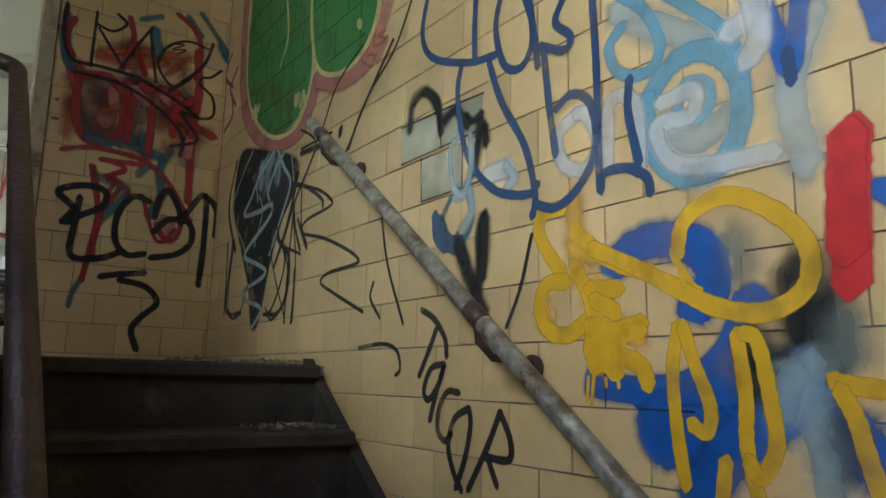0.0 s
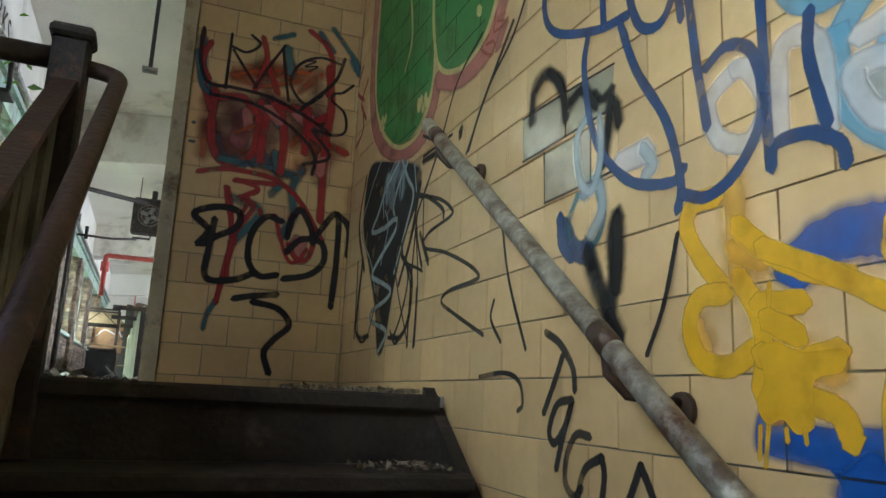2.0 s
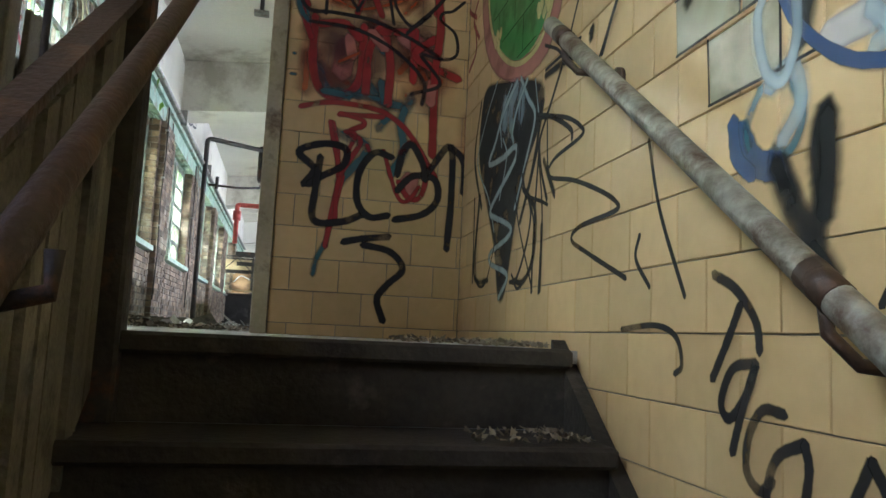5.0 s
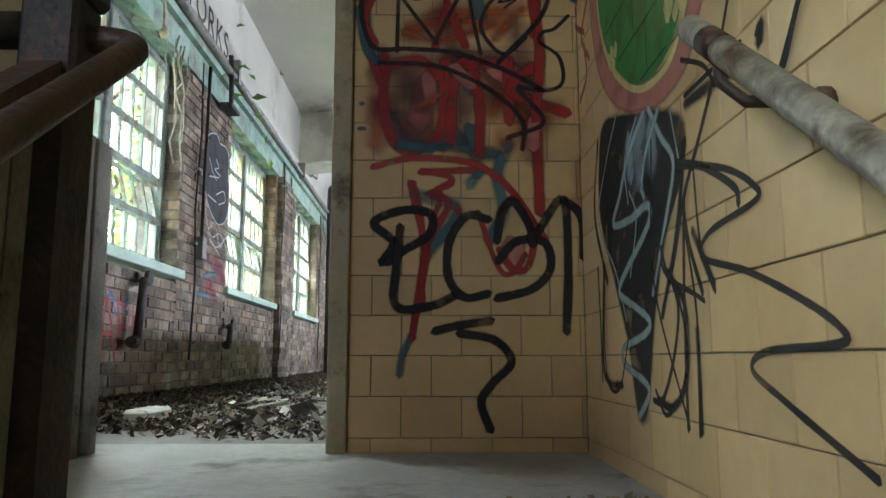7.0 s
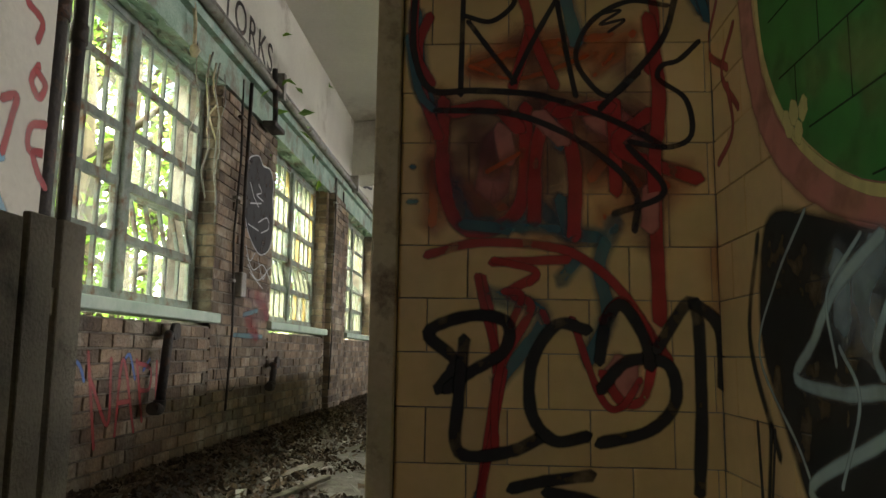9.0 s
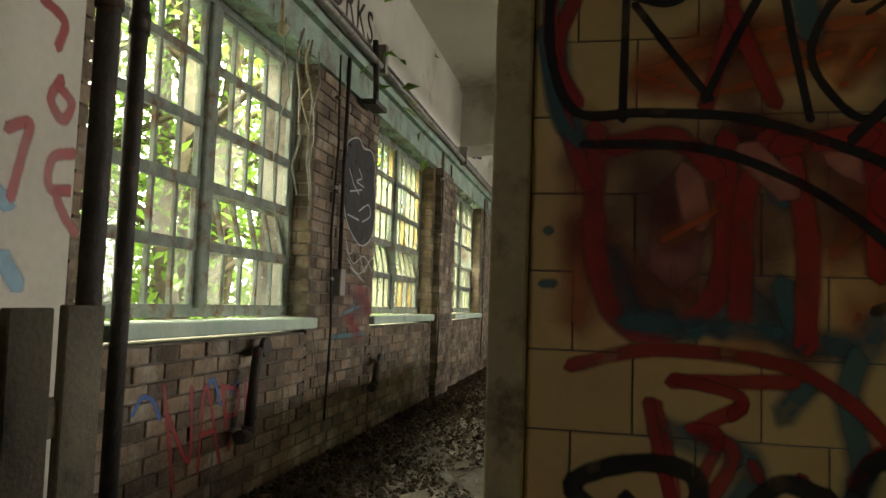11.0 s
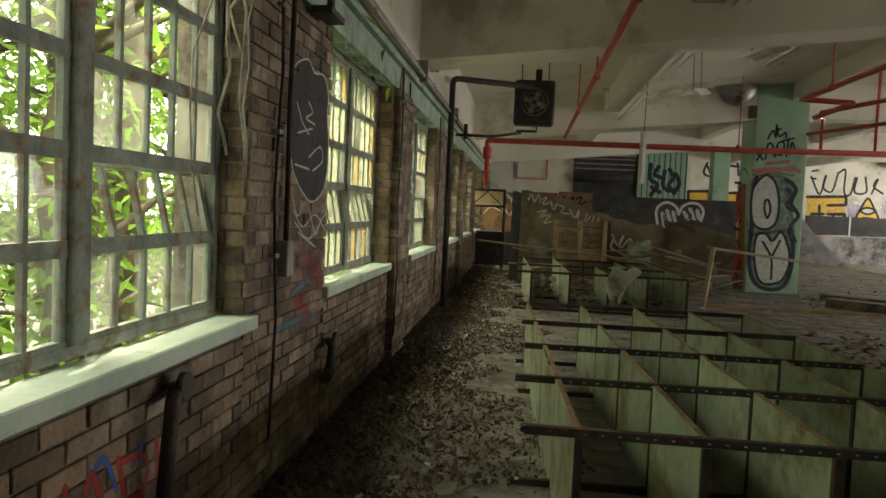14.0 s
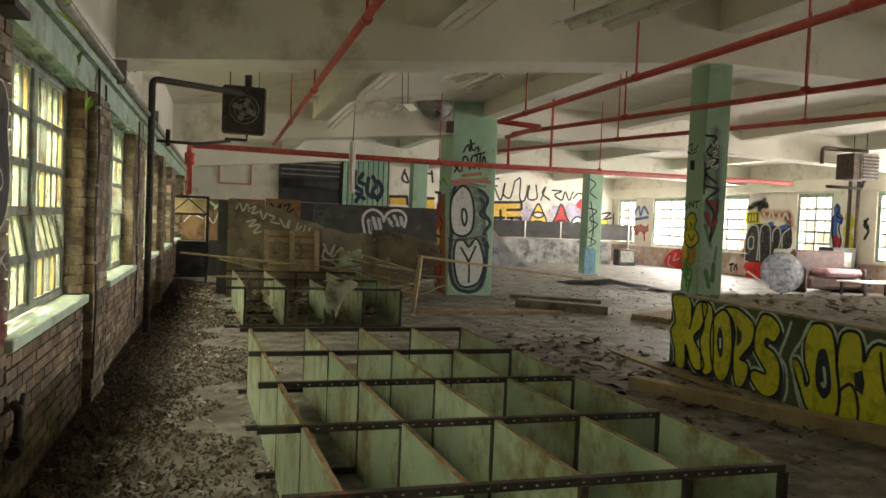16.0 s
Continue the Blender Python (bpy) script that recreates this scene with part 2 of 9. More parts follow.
M_LAMP = mat("white_enamel", (0.62, 0.61, 0.56), (0.76, 0.75, 0.70), 3, 0.4, bump=0.1, stain=(0.35, 0.3, 0.22), stain_amount=0.2, stain_scale=5)
M_SMEAR = mat("smeared_white_enamel", (0.30, 0.32, 0.36), (0.60, 0.60, 0.60), 9, 0.4, bump=0.1, stain=(0.10, 0.12, 0.18), stain_amount=0.5, stain_scale=6)
M_LEAFLIT = mat("dead_leaf", (0.045, 0.033, 0.022), (0.17, 0.125, 0.08), 30, 0.9, bump=0.2, vary=0.6)
M_PAPER = mat("torn_paper", (0.45, 0.44, 0.41), (0.66, 0.64, 0.60), 9, 0.85, bump=0.3, vary=0.3)
M_PLANKFLOOR = mat("loose_chipboard", (0.22, 0.19, 0.13), (0.36, 0.31, 0.22), 5, 0.85, bump=0.5, stain=(0.12, 0.1, 0.07), stain_amount=0.4, stain_scale=4)
M_BLACKPAINT = mat("black_green_wall_paint", (0.035, 0.045, 0.02), (0.08, 0.095, 0.045), 3, 0.6, bump=0.2)
M_BARK = mat("bark", (0.055, 0.045, 0.032), (0.13, 0.11, 0.08), 9, 0.95, bump=1.0, fine=30)
M_GROUND = mat("woodland_ground", (0.44, 0.42, 0.38), (0.64, 0.61, 0.56), 0.6, 0.95, bump=0.5, fine=9, stain=(0.10, 0.16, 0.05), stain_amount=0.3, stain_scale=0.4)
M_LEAF = leafy("green_leaf", (0.15, 0.28, 0.045))
M_PANE_A = glassy("hazy_glass", 0.95, (0.82, 0.86, 0.80))
M_PANE_B = glassy("dirty_glass", 0.88, (0.74, 0.76, 0.66))
M_PANE_C = glassy("yellowed_glass", 0.2, (0.46, 0.36, 0.17))
M_PANE_D = glassy("milky_glass", 0.3, (0.44, 0.46, 0.35))
INK = {"black": spray("black_spray", (0.010, 0.010, 0.011), 0.4, 0.7), "red": spray("red_spray", (0.36, 0.016, 0.02), 0.5, cover=0.9),
       "brightred": spray("bright_red_spray", (0.60, 0.012, 0.016), 0.3, 0.6), "blue": spray("navy_spray", (0.02, 0.06, 0.17)),
       "royal": spray("royal_blue_spray", (0.012, 0.10, 0.42), 0.5), "sky": spray("light_blue_spray", (0.13, 0.36, 0.52), 0.5, cover=0.8),
       "teal": spray("teal_spray", (0.03, 0.15, 0.19), 0.7, cover=0.8), "white": spray("white_spray", (0.62, 0.64, 0.64), 0.6, cover=0.75),
       "pale": spray("pale_blue_spray", (0.36, 0.48, 0.53), 0.9, cover=0.65), "yellow": spray("yellow_spray", (0.76, 0.45, 0.012), 0.25),
       "lime": spray("lime_spray", (0.56, 0.54, 0.03), 0.08), "green": spray("green_spray", (0.04, 0.23, 0.05), 0.08),
       "pink": spray("pink_spray", (0.50, 0.19, 0.16), 0.5, cover=0.9), "cream": spray("cream_spray", (0.66, 0.60, 0.25), 0.2),
       "orange": spray("orange_spray", (0.50, 0.10, 0.015), 1.0, cover=0.65), "mural": spray("mural_yellow", (0.72, 0.45, 0.04), 0.06),
       "grey": spray("grey_spray", (0.20, 0.24, 0.22), 0.9, cover=0.6), "soot": spray("soot_spray", (0.010, 0.012, 0.011), 0.8, 0.8),
       "maroon": spray("maroon_haze", (0.11, 0.012, 0.018), 1.0, cover=0.6),
       "brickred": spray("faded_red_spray", (0.33, 0.03, 0.035), 0.9, 0.9, cover=0.6), "whitesolid": spray("flat_white_spray", (0.58, 0.60, 0.58), 0.15, 0.7), "palesolid": spray("pale_mint_spray", (0.40, 0.53, 0.54), 0.7, cover=0.85), "yellowhaze": spray("yellow_overspray", (0.72, 0.42, 0.03), 1.0, cover=0.75), "royalfill": spray("royal_blue_fill", (0.012, 0.10, 0.42), 0.7),
       "mint": spray("mint_spray", (0.42, 0.58, 0.48), 0.2), "navyfill": spray("dark_blue_fill", (0.010, 0.018, 0.045), 0.2),
       "greygreen": spray("grey_green_smear", (0.36, 0.38, 0.27), 0.3, 0.3, cover=0.75), "lilac": spray("lilac_spray", (0.42, 0.36, 0.50), 1.0, cover=0.6),
       "scrawl": spray("pale_scrawl", (0.58, 0.56, 0.47), 0.4, cover=0.95)}

M_GLOW = bpy.data.materials.new("bright_overcast_sky")
M_GLOW.use_nodes = True
glow = M_GLOW.node_tree.nodes.new("ShaderNodeEmission")
glow.inputs["Color"].default_value, glow.inputs["Strength"].default_value = (0.95, 1.0, 0.86, 1), SKY_GLOW
M_GLOW.node_tree.links.new(glow.outputs[0], M_GLOW.node_tree.nodes["Material Output"].inputs["Surface"])

# ---- mesh helpers ----


def box(bm, x0, x1, y0, y1, z0, z1, bevel=0.0, m=None):
    r = bmesh.ops.create_cube(bm, size=1.0)
    vs = r["verts"]
    t = Matrix.Translation(((x0 + x1) / 2, (y0 + y1) / 2, (z0 + z1) / 2)) @ Matrix.Diagonal((abs(x1 - x0), abs(y1 - y0), abs(z1 - z0), 1))
    bmesh.ops.transform(bm, matrix=t, verts=vs)
    if bevel:
        es = list({e for v in vs for e in v.link_edges})
        vs = list({v for f in bmesh.ops.bevel(bm, geom=es, offset=bevel, segments=1, affect='EDGES', profile=0.5)["faces"] for v in f.verts} | {v for v in vs if v.is_valid})
    if m is not None:
        bmesh.ops.transform(bm, matrix=m, verts=vs)
    return vs


def tube(bm, pts, r, sides=10, cap=True):
    """A round bar through the points, with a ring at each."""
    pts = [Vector(p) for p in pts]
    rings = []
    up = None
    for i, p in enumerate(pts):
        d = (pts[min(i + 1, len(pts) - 1)] - pts[max(i - 1, 0)]).normalized()
        if up is None:
            up = d.orthogonal().normalized()
        up = (up - d * up.dot(d)).normalized()
        side = d.cross(up)
        rr = r[i] if isinstance(r, (list, tuple)) else r
        rings.append([bm.verts.new(p + (up * math.cos(a) + side * math.sin(a)) * rr) for a in (2 * math.pi * k / sides for k in range(sides))])
    for a, b in zip(rings, rings[1:]):
        for k in range(sides):
            f = bm.faces.new((a[k], a[(k + 1) % sides], b[(k + 1) % sides], b[k]))
            f.smooth = True
    if cap:
        bm.faces.new(rings[0][::-1])
        bm.faces.new(rings[-1])


def bend(a, corner, b, r, n=6):
    """Points along a to b with a rounded corner."""
    a, c, b = Vector(a), Vector(corner), Vector(b)
    p, q = c + (a - c).normalized() * r, c + (b - c).normalized() * r
    out = [a]
    for i in range(n + 1):
        t = i / n
        out.append(p * (1 - t) ** 2 + c * 2 * t * (1 - t) + q * t ** 2)
    return out + [b]


def ob_from(name, bm, material):
    bmesh.ops.recalc_face_normals(bm, faces=bm.faces[:])
    me = bpy.data.meshes.new(name)
    bm.to_mesh(me)
    bm.free()
    me.materials.append(material)
    return new(name, me)


def part(name, bm, material, parent, label=""):
    ob = ob_from(name, bm, material)
    ob.parent = parent
    if label:
        ob["label"] = label
    return ob


def structure(name, bm, material, label):
    return tagged(ob_from(name, bm, material), label, name.split("_")[0], kind="structure")


def holder(name, label, category, group="", kind="", at=(0, 0, 0)):
    ob = new(name)
    ob.matrix_world = Matrix.Translation(at)
    return tagged(ob, label, category, group, kind)


def bbox(name, dims, material, parent, label="", bevel=0.0, m=None):
    bm = bmesh.new()
    box(bm, *dims, bevel=bevel, m=m)
    return part(name, bm, material, parent, label)


def btube(name, pts, r, material, parent, label="", sides=10):
    bm = bmesh.new()
    tube(bm, pts, r, sides)
    return part(name, bm, material, parent, label)


def raw(name, verts, faces, material):
    me = bpy.data.meshes.new(name)
    me.from_pydata(verts, [], faces)
    me.materials.append(material)
    me.update()
    return new(name, me)

# ---- large structure ----
TILE_W, TILE_H = 0.203, 0.1355
TILE_Z = 0.0495
STAIR_X, RISER, TREAD, NOSE_Y = 2.40, 0.195, 0.265, -1.40
DOOR_L, DOOR_R, WALL_T = 0.45, 1.54, 0.28


def roof_z(x):
    return 3.75 + 0.095 * min(max(x, 0), 6.7) - 0.02 * max(x - 13.5, 0)


bm = bmesh.new()
box(bm, -0.3, 21.0, WALL_T, 34.6, -0.2, 0)
floor = structure("floor", bm, M_CONC, "bare stained concrete floor of the derelict hall")
bm = bmesh.new()
box(bm, -0.3, 2.6, NOSE_Y + 0.05, WALL_T, -0.2, 0)
structure("floor_landing", bm, M_LAND, "worn grey concrete landing floor at the stair head")
bm = bmesh.new()
box(bm, -0.3, 2.6, -6.0, NOSE_Y - 9 * TREAD, -2.15, -10 * RISER)
structure("floor_lower_landing", bm, M_CONC, "dark concrete floor of the lower stair landing")

# window wall: body with openings, in pieces butted end to end
bm = bmesh.new()
ys = [WIN_A + k * PITCH for k in range(10)]
box(bm, -0.34, -0.014, -2.05, 34.6, -0.4, WIN_Z0 - 0.1)
box(bm, -0.34, -0.014, -2.05, ys[0], WIN_Z0 - 0.1, WIN_Z1)
box(bm, -0.34, -0.014, -6.0, -3.95, -2.2, WIN_Z1)
# unseen opening left in the wall for the added stair lamp
box(bm, -0.34, -0.014, -3.95, -2.05, -2.2, 1.3)
box(bm, -0.34, -0.014, -2.75, -2.05, 1.3, WIN_Z1)
box(bm, -0.34, -0.014, -2.05, 0.16, -2.2, -0.4)
for k in range(9):
    box(bm, -0.34, -0.014, WIN_B + k * PITCH, ys[k + 1] if k < 8 else 34.6, WIN_Z0 - 0.1, WIN_Z1)
wall_w = structure("wall_window_side", bm, M_MORTAR, "old brick window wall with recessed mortar joints and sooty patches")
bm = bmesh.new()
box(bm, -0.34, 0.02, 0.16, 34.6, WIN_Z1, 2.74)
box(bm, -0.34, 0.07, 0.16, 34.6, 2.74, 2.80)
structure("trim_lintel", bm, M_GREENP, "flaking pale green concrete lintel band over the windows")
bm = bmesh.new()
box(bm, -0.34, 0.03, 0.16, 34.6, 2.80, 4.6)
wall_up = structure("wall_upper_window_side", bm, M_WHITE, "white plastered upper wall above the windows")
bm = bmesh.new()
box(bm, -0.34, -0.01, -6.0, 0.16, WIN_Z1, 4.6)
structure("wall_stair_upper", bm, M_WHITE, "white painted upper wall of the stairwell")

# stairwell walls
bm = bmesh.new()
box(bm, STAIR_X + 0.006, STAIR_X + 0.25, -6.0, WALL_T, -2.2, 4.6)
wall_stair = structure("wall_stair", bm, M_GROUT, "stairwell wall of buff glazed tiles covered with graffiti")
bm = bmesh.new()
box(bm, DOOR_R + 0.055, STAIR_X + 0.006, 0.006, WALL_T, 0, 4.6)
wall_end = structure("wall_end", bm, M_GROUT, "end wall of buff glazed tiles covered with graffiti")
bm = bmesh.new()
box(bm, -0.01, DOOR_L, 0.0, WALL_T, 0, 4.6)
wall_door = structure("wall_door_side", bm, M_WHITE, "white painted wall beside the doorway with red graffiti")
bm = bmesh.new()
box(bm, DOOR_L, DOOR_R + 0.055, 0.0, WALL_T, 3.35, 4.6)
structure("wall_over_door", bm, M_WHITE, "white painted wall above the tall doorway")
bm = bmesh.new()
box(bm, STAIR_X + 0.25, 21.0, 0.0, WALL_T, -0.1, 4.8)
structure("wall_hall_near", bm, M_WHITE, "white plastered end wall of the hall")
# out of view; dark plaster cuts the light bounced onto the end wall
bm = bmesh.new()
box(bm, -0.3, 2.66, -6.2, -6.0, -2.2, 4.6)
structure("wall_stair_back", bm, M_DARKPLASTER, "unseen stairwell back wall, dark to cut bounced light")
bm = bmesh.new()
box(bm, -0.3, 2.66, -6.2, WALL_T, 4.6, 4.8)
structure("ceiling_stair", bm, M_CEIL, "plain white ceiling over the stairwell")

# hall shell
bm = bmesh.new()
RX, RZ0, RZ1 = 20.5, 0.95, 3.15
box(bm, RX, RX + 0.35, WALL_T, 34.6, -0.1, RZ0)
box(bm, RX, RX + 0.35, WALL_T, 34.6, RZ1, 4.8)
edge = WALL_T
for y, hw in RW:
    box(bm, RX, RX + 0.35, edge, y - hw, RZ0, RZ1)
    edge = y + hw
box(bm, RX, RX + 0.35, edge, 34.6, RZ0, RZ1)
wall_far = structure("wall_far_side", bm, M_WHITE, "white plastered far side wall with tall windows and graffiti")
bm = bmesh.new()
box(bm, -0.3, RX, 34.2, 34.5, -0.1, 4.8)
wall_back = structure("wall_back", bm, M_WHITE, "white back wall of the hall covered with murals")
bm = bmesh.new()
box(bm, 0.03, 6.4, 24.42, 24.62, 0, 4.8)
structure("wall_partition", bm, M_WHITE, "dirty white partition wall at the end of the aisle")
bm = bmesh.new()
for x0, x1 in ((-0.3, 6.7), (6.7, 13.5), (13.5, 21.0)):
    z0, z1 = roof_z(x0), roof_z(x1)
    v = [bm.verts.new(p) for p in ((x0, WALL_T, z0), (x1, WALL_T, z1), (x1, 34.6, z1), (x0, 34.6, z0), (x0, WALL_T, z0 + 0.25), (x1, WALL_T, z1 + 0.25), (x1, 34.6, z1 + 0.25), (x0, 34.6, z0 + 0.25))]
    for f in ((0, 1, 2, 3), (7, 6, 5, 4), (0, 4, 5, 1), (1, 5, 6, 2), (2, 6, 7, 3), (3, 7, 4, 0)):
        bm.faces.new([v[i] for i in f])
structure("ceiling", bm, M_CEIL, "off-white painted concrete ceiling with water stains")


def sloped_beam(name, y0, y1, depth):
    bm = bmesh.new()
    xs = (0.03, 6.7, 13.5, RX)
    low = [[bm.verts.new((x, y, roof_z(x) - depth)) for y in (y0, y1)] for x in xs]
    top = [[bm.verts.new((x, y, roof_z(x) + 0.02)) for y in (y0, y1)] for x in xs]
    for i in range(3):
        bm.faces.new((low[i][0], low[i + 1][0], low[i + 1][1], low[i][1]))
        bm.faces.new((low[i][0], top[i][0], top[i + 1][0], low[i + 1][0]))
        bm.faces.new((low[i][1], low[i + 1][1], top[i + 1][1], top[i][1]))
        bm.faces.new((top[i][0], top[i][1], top[i + 1][1], top[i + 1][0]))
    for i in (0, 3):
        bm.faces.new((low[i][0], low[i][1], top[i][1], top[i][0]))
    return structure(name, bm, M_CEIL, "deep off-white concrete ceiling beam across the hall")


for i, y in enumerate((8.0, 16.2, 24.4)):
    sloped_beam("ceiling_beam_%d" % (i + 1), y - 0.4, y + 0.25, 0.72)
for i, x in enumerate((2.95, 6.75, 10.2, 13.7, 17.2)):
    for j, (a, b) in enumerate(((0.15, 7.6), (8.25, 15.8), (16.45, 24.0), (24.65, 34.2))):
        if x < 5 and j == 3:
            continue
        bm = bmesh.new()
        z = roof_z(x)
        box(bm, x - 0.16, x + 0.16, a, b, z - 0.36, z + 0.01)
        structure("ceiling_rib_%d_%d" % (i + 1, j + 1), bm, M_CEIL, "off-white concrete ceiling rib along the hall")
bm = bmesh.new()
PILASTERS = ((6.40, 7.04), (13.14, 13.78), (19.88, 20.52))
for a, b in PILASTERS:
    box(bm, -0.01, 0.06, a + 0.008, b - 0.008, 0, 2.54)
structure("wall_pilaster", bm, M_MORTAR, "shallow brick pilasters against the window wall")
bm = bmesh.new()
box(bm, -60, -0.34, -60, 90, -0.9, -0.6)
box(bm, 20.85, 80, -60, 90, -0.9, -0.6)
box(bm, -0.34, 20.85, 34.6, 90, -0.9, -0.6)
structure("ground", bm, M_GROUND, "leafy woodland ground around the building")

bm = bmesh.new()
box(bm, -36.2, -36.0, -60, 90, -0.6, 30)
structure("backdrop", bm, M_GLOW, "bright overcast sky behind the woods")

# doorway frame
door = holder("door_1", "cream painted steel frame of an open doorway with no leaf", "doorway", kind="structure")
bbox("jamb", (DOOR_R - 0.01, DOOR_R + 0.055, -0.022, 0.03, 0, 3.35), M_CREAM, door, bevel=0.004)
bbox("jamb_inner", (DOOR_R + 0.012, DOOR_R + 0.05, 0.03, 0.21, 0, 3.35), M_CREAM, door, bevel=0.004)
bbox("jamb_back", (DOOR_R + 0.0, DOOR_R + 0.052, 0.21, 0.30, 0, 3.35), M_CREAM, door, bevel=0.004)
bbox("head", (DOOR_L + 0.003, DOOR_R - 0.012, -0.022, 0.25, 3.28, 3.346), M_CREAM, door, bevel=0.004)

# ---- stairwell things ----
stair = holder("staircase", "dark worn concrete staircase with rounded steel nosings and grit", "staircase", kind="structure")
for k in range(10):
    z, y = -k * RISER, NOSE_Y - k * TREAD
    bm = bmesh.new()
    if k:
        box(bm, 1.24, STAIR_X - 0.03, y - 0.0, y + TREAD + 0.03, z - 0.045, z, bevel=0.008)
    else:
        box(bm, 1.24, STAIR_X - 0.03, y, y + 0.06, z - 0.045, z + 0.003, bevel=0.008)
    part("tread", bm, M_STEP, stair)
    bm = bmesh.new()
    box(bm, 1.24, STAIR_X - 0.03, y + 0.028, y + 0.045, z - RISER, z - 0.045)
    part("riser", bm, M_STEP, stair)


def slab_along(bm, x0, x1, y0, z0, y1, z1, lo, hi):
    v = [bm.verts.new(p) for p in ((x0, y0, z0 + lo), (x1, y0, z0 + lo), (x1, y0, z0 + hi), (x0, y0, z0 + hi), (x0, y1, z1 + lo), (x1, y1, z1 + lo), (x1, y1, z1 + hi), (x0, y1, z1 + hi))]
    for f in ((0, 1, 2, 3), (7, 6, 5, 4), (0, 4, 5, 1), (1, 5, 6, 2), (2, 6, 7, 3), (3, 7, 4, 0)):
        bm.faces.new([v[i] for i in f])


SLOPE = RISER / TREAD
LOW_Y = NOSE_Y - 9.4 * TREAD
LOW_Z = -9.4 * RISER
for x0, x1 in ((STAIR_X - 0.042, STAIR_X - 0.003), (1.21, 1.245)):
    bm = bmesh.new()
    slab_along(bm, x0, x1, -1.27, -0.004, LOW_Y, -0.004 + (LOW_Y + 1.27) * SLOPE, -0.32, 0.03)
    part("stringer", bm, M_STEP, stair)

rail = holder("handrail", "worn grey painted steel pipe handrail on wall brackets", "handrail")
RAIL_X, RAIL_Z, RAIL_SLOPE = 2.275, 0.84, 0.755
top, low = Vector((RAIL_X, -1.42, RAIL_Z - 0.02 * RAIL_SLOPE)), Vector((RAIL_X, -4.1, RAIL_Z - 2.7 * RAIL_SLOPE))
d = (top - low).normalized()
bm = bmesh.new()
tube(bm, [low, low + (top - low) * 0.35, low + (top - low) * 0.7, top - d * 0.012, top], [0.0215, 0.0215, 0.0215, 0.0215, 0.016], 16)
part("rail", bm, M_RAIL, rail)
for y in (-1.52, -2.38, -3.3):
    p = Vector((RAIL_X, y, RAIL_Z + (y + 1.4) * RAIL_SLOPE))
    w = Vector((STAIR_X - 0.004, y - 0.05, p.z - 0.10))
    br = btube("bracket", [p + Vector((0, 0, -0.015)), p + Vector((0.005, 0.0, -0.055)), p + Vector((0.03, -0.02, -0.09)), w], 0.009, M_RUSTRAIL, rail, "rusty curved bracket", 8)
    btube("flange", [w + Vector((-0.008, 0, -0.01)), w + Vector((0.003, 0, -0.01))], 0.03, M_RUSTRAIL, br, sides=14)
    btube("collar", [p - d * 0.03, p + d * 0.03], 0.0225, M_RUSTRAIL, rail, sides=14)

GX, NEWEL_Y = 1.275, -1.33
guard = holder("stair_guard", "dark steel stair guard boarded with grey planks", "railing")
bbox("newel", (GX - 0.045, GX + 0.045, NEWEL_Y - 0.09, NEWEL_Y, -0.2, 0.88), M_IRON, guard, "black square newel post", bevel=0.008)
bbox("newel_cap", (GX - 0.055, GX + 0.055, NEWEL_Y - 0.10, NEWEL_Y + 0.01, 0.88, 0.915), M_IRON, guard, bevel=0.01)
bm = bmesh.new()
slab_along(bm, GX - 0.028, GX + 0.028, NEWEL_Y - 0.09, 0.75, -3.2, 0.75 + (-3.11 - NEWEL_Y) * SLOPE, -0.012, 0.012)
part("top_bar", bm, M_RUSTRAIL, guard, "flat brown steel top bar")
rng = random.Random(4)
for k in range(32):
    y1 = NEWEL_Y - 0.10 - k * 0.056
    y0 = y1 - rng.uniform(0.046, 0.053)
    bm = bmesh.new()
    zt = 0.73 + (y1 - NEWEL_Y + 0.09) * SLOPE
    zb = (y1 - NEWEL_Y) * SLOPE - 0.05
    dx = rng.uniform(-0.012, 0.012)
    v = [bm.verts.new(p) for p in ((GX - 0.012 + dx, y0, zb - 0.04), (GX + 0.01 + dx, y0, zb - 0.04), (GX + 0.01 + dx, y0, zt - 0.055), (GX - 0.012 + dx, y0, zt - 0.055), (GX - 0.012 + dx, y1, zb), (GX + 0.01 + dx, y1, zb), (GX + 0.01 + dx, y1, zt - 0.02), (GX - 0.012 + dx, y1, zt - 0.02))]
    for f in ((0, 1, 2, 3), (7, 6, 5, 4), (0, 4, 5, 1), (1, 5, 6, 2), (2, 6, 7, 3), (3, 7, 4, 0)):
        bm.faces.new([v[i] for i in f])
    part("plank", bm, M_BOARD, guard)
hr = holder("inner_handrail", "brown rusty steel pipe handrail bent back to the newel", "handrail")
bm = bmesh.new()
pts = bend((GX + 0.03, NEWEL_Y - 0.04, 0.82), (1.40, NEWEL_Y - 0.02, 0.82), (1.40, NEWEL_Y - 0.75, 0.82 - 0.73 * SLOPE), 0.07)
pts.append(Vector((1.40, -3.2, 0.82 + (-3.18 - NEWEL_Y) * SLOPE)))
tube(bm, pts, 0.023, 14)
part("rail", bm, M_RUSTRAIL, hr)
btube("bracket", [(1.40, -2.2, 0.10), (1.40, -2.2, 0.05), (GX + 0.02, -2.22, 0.02)], 0.012, M_IRON, hr)

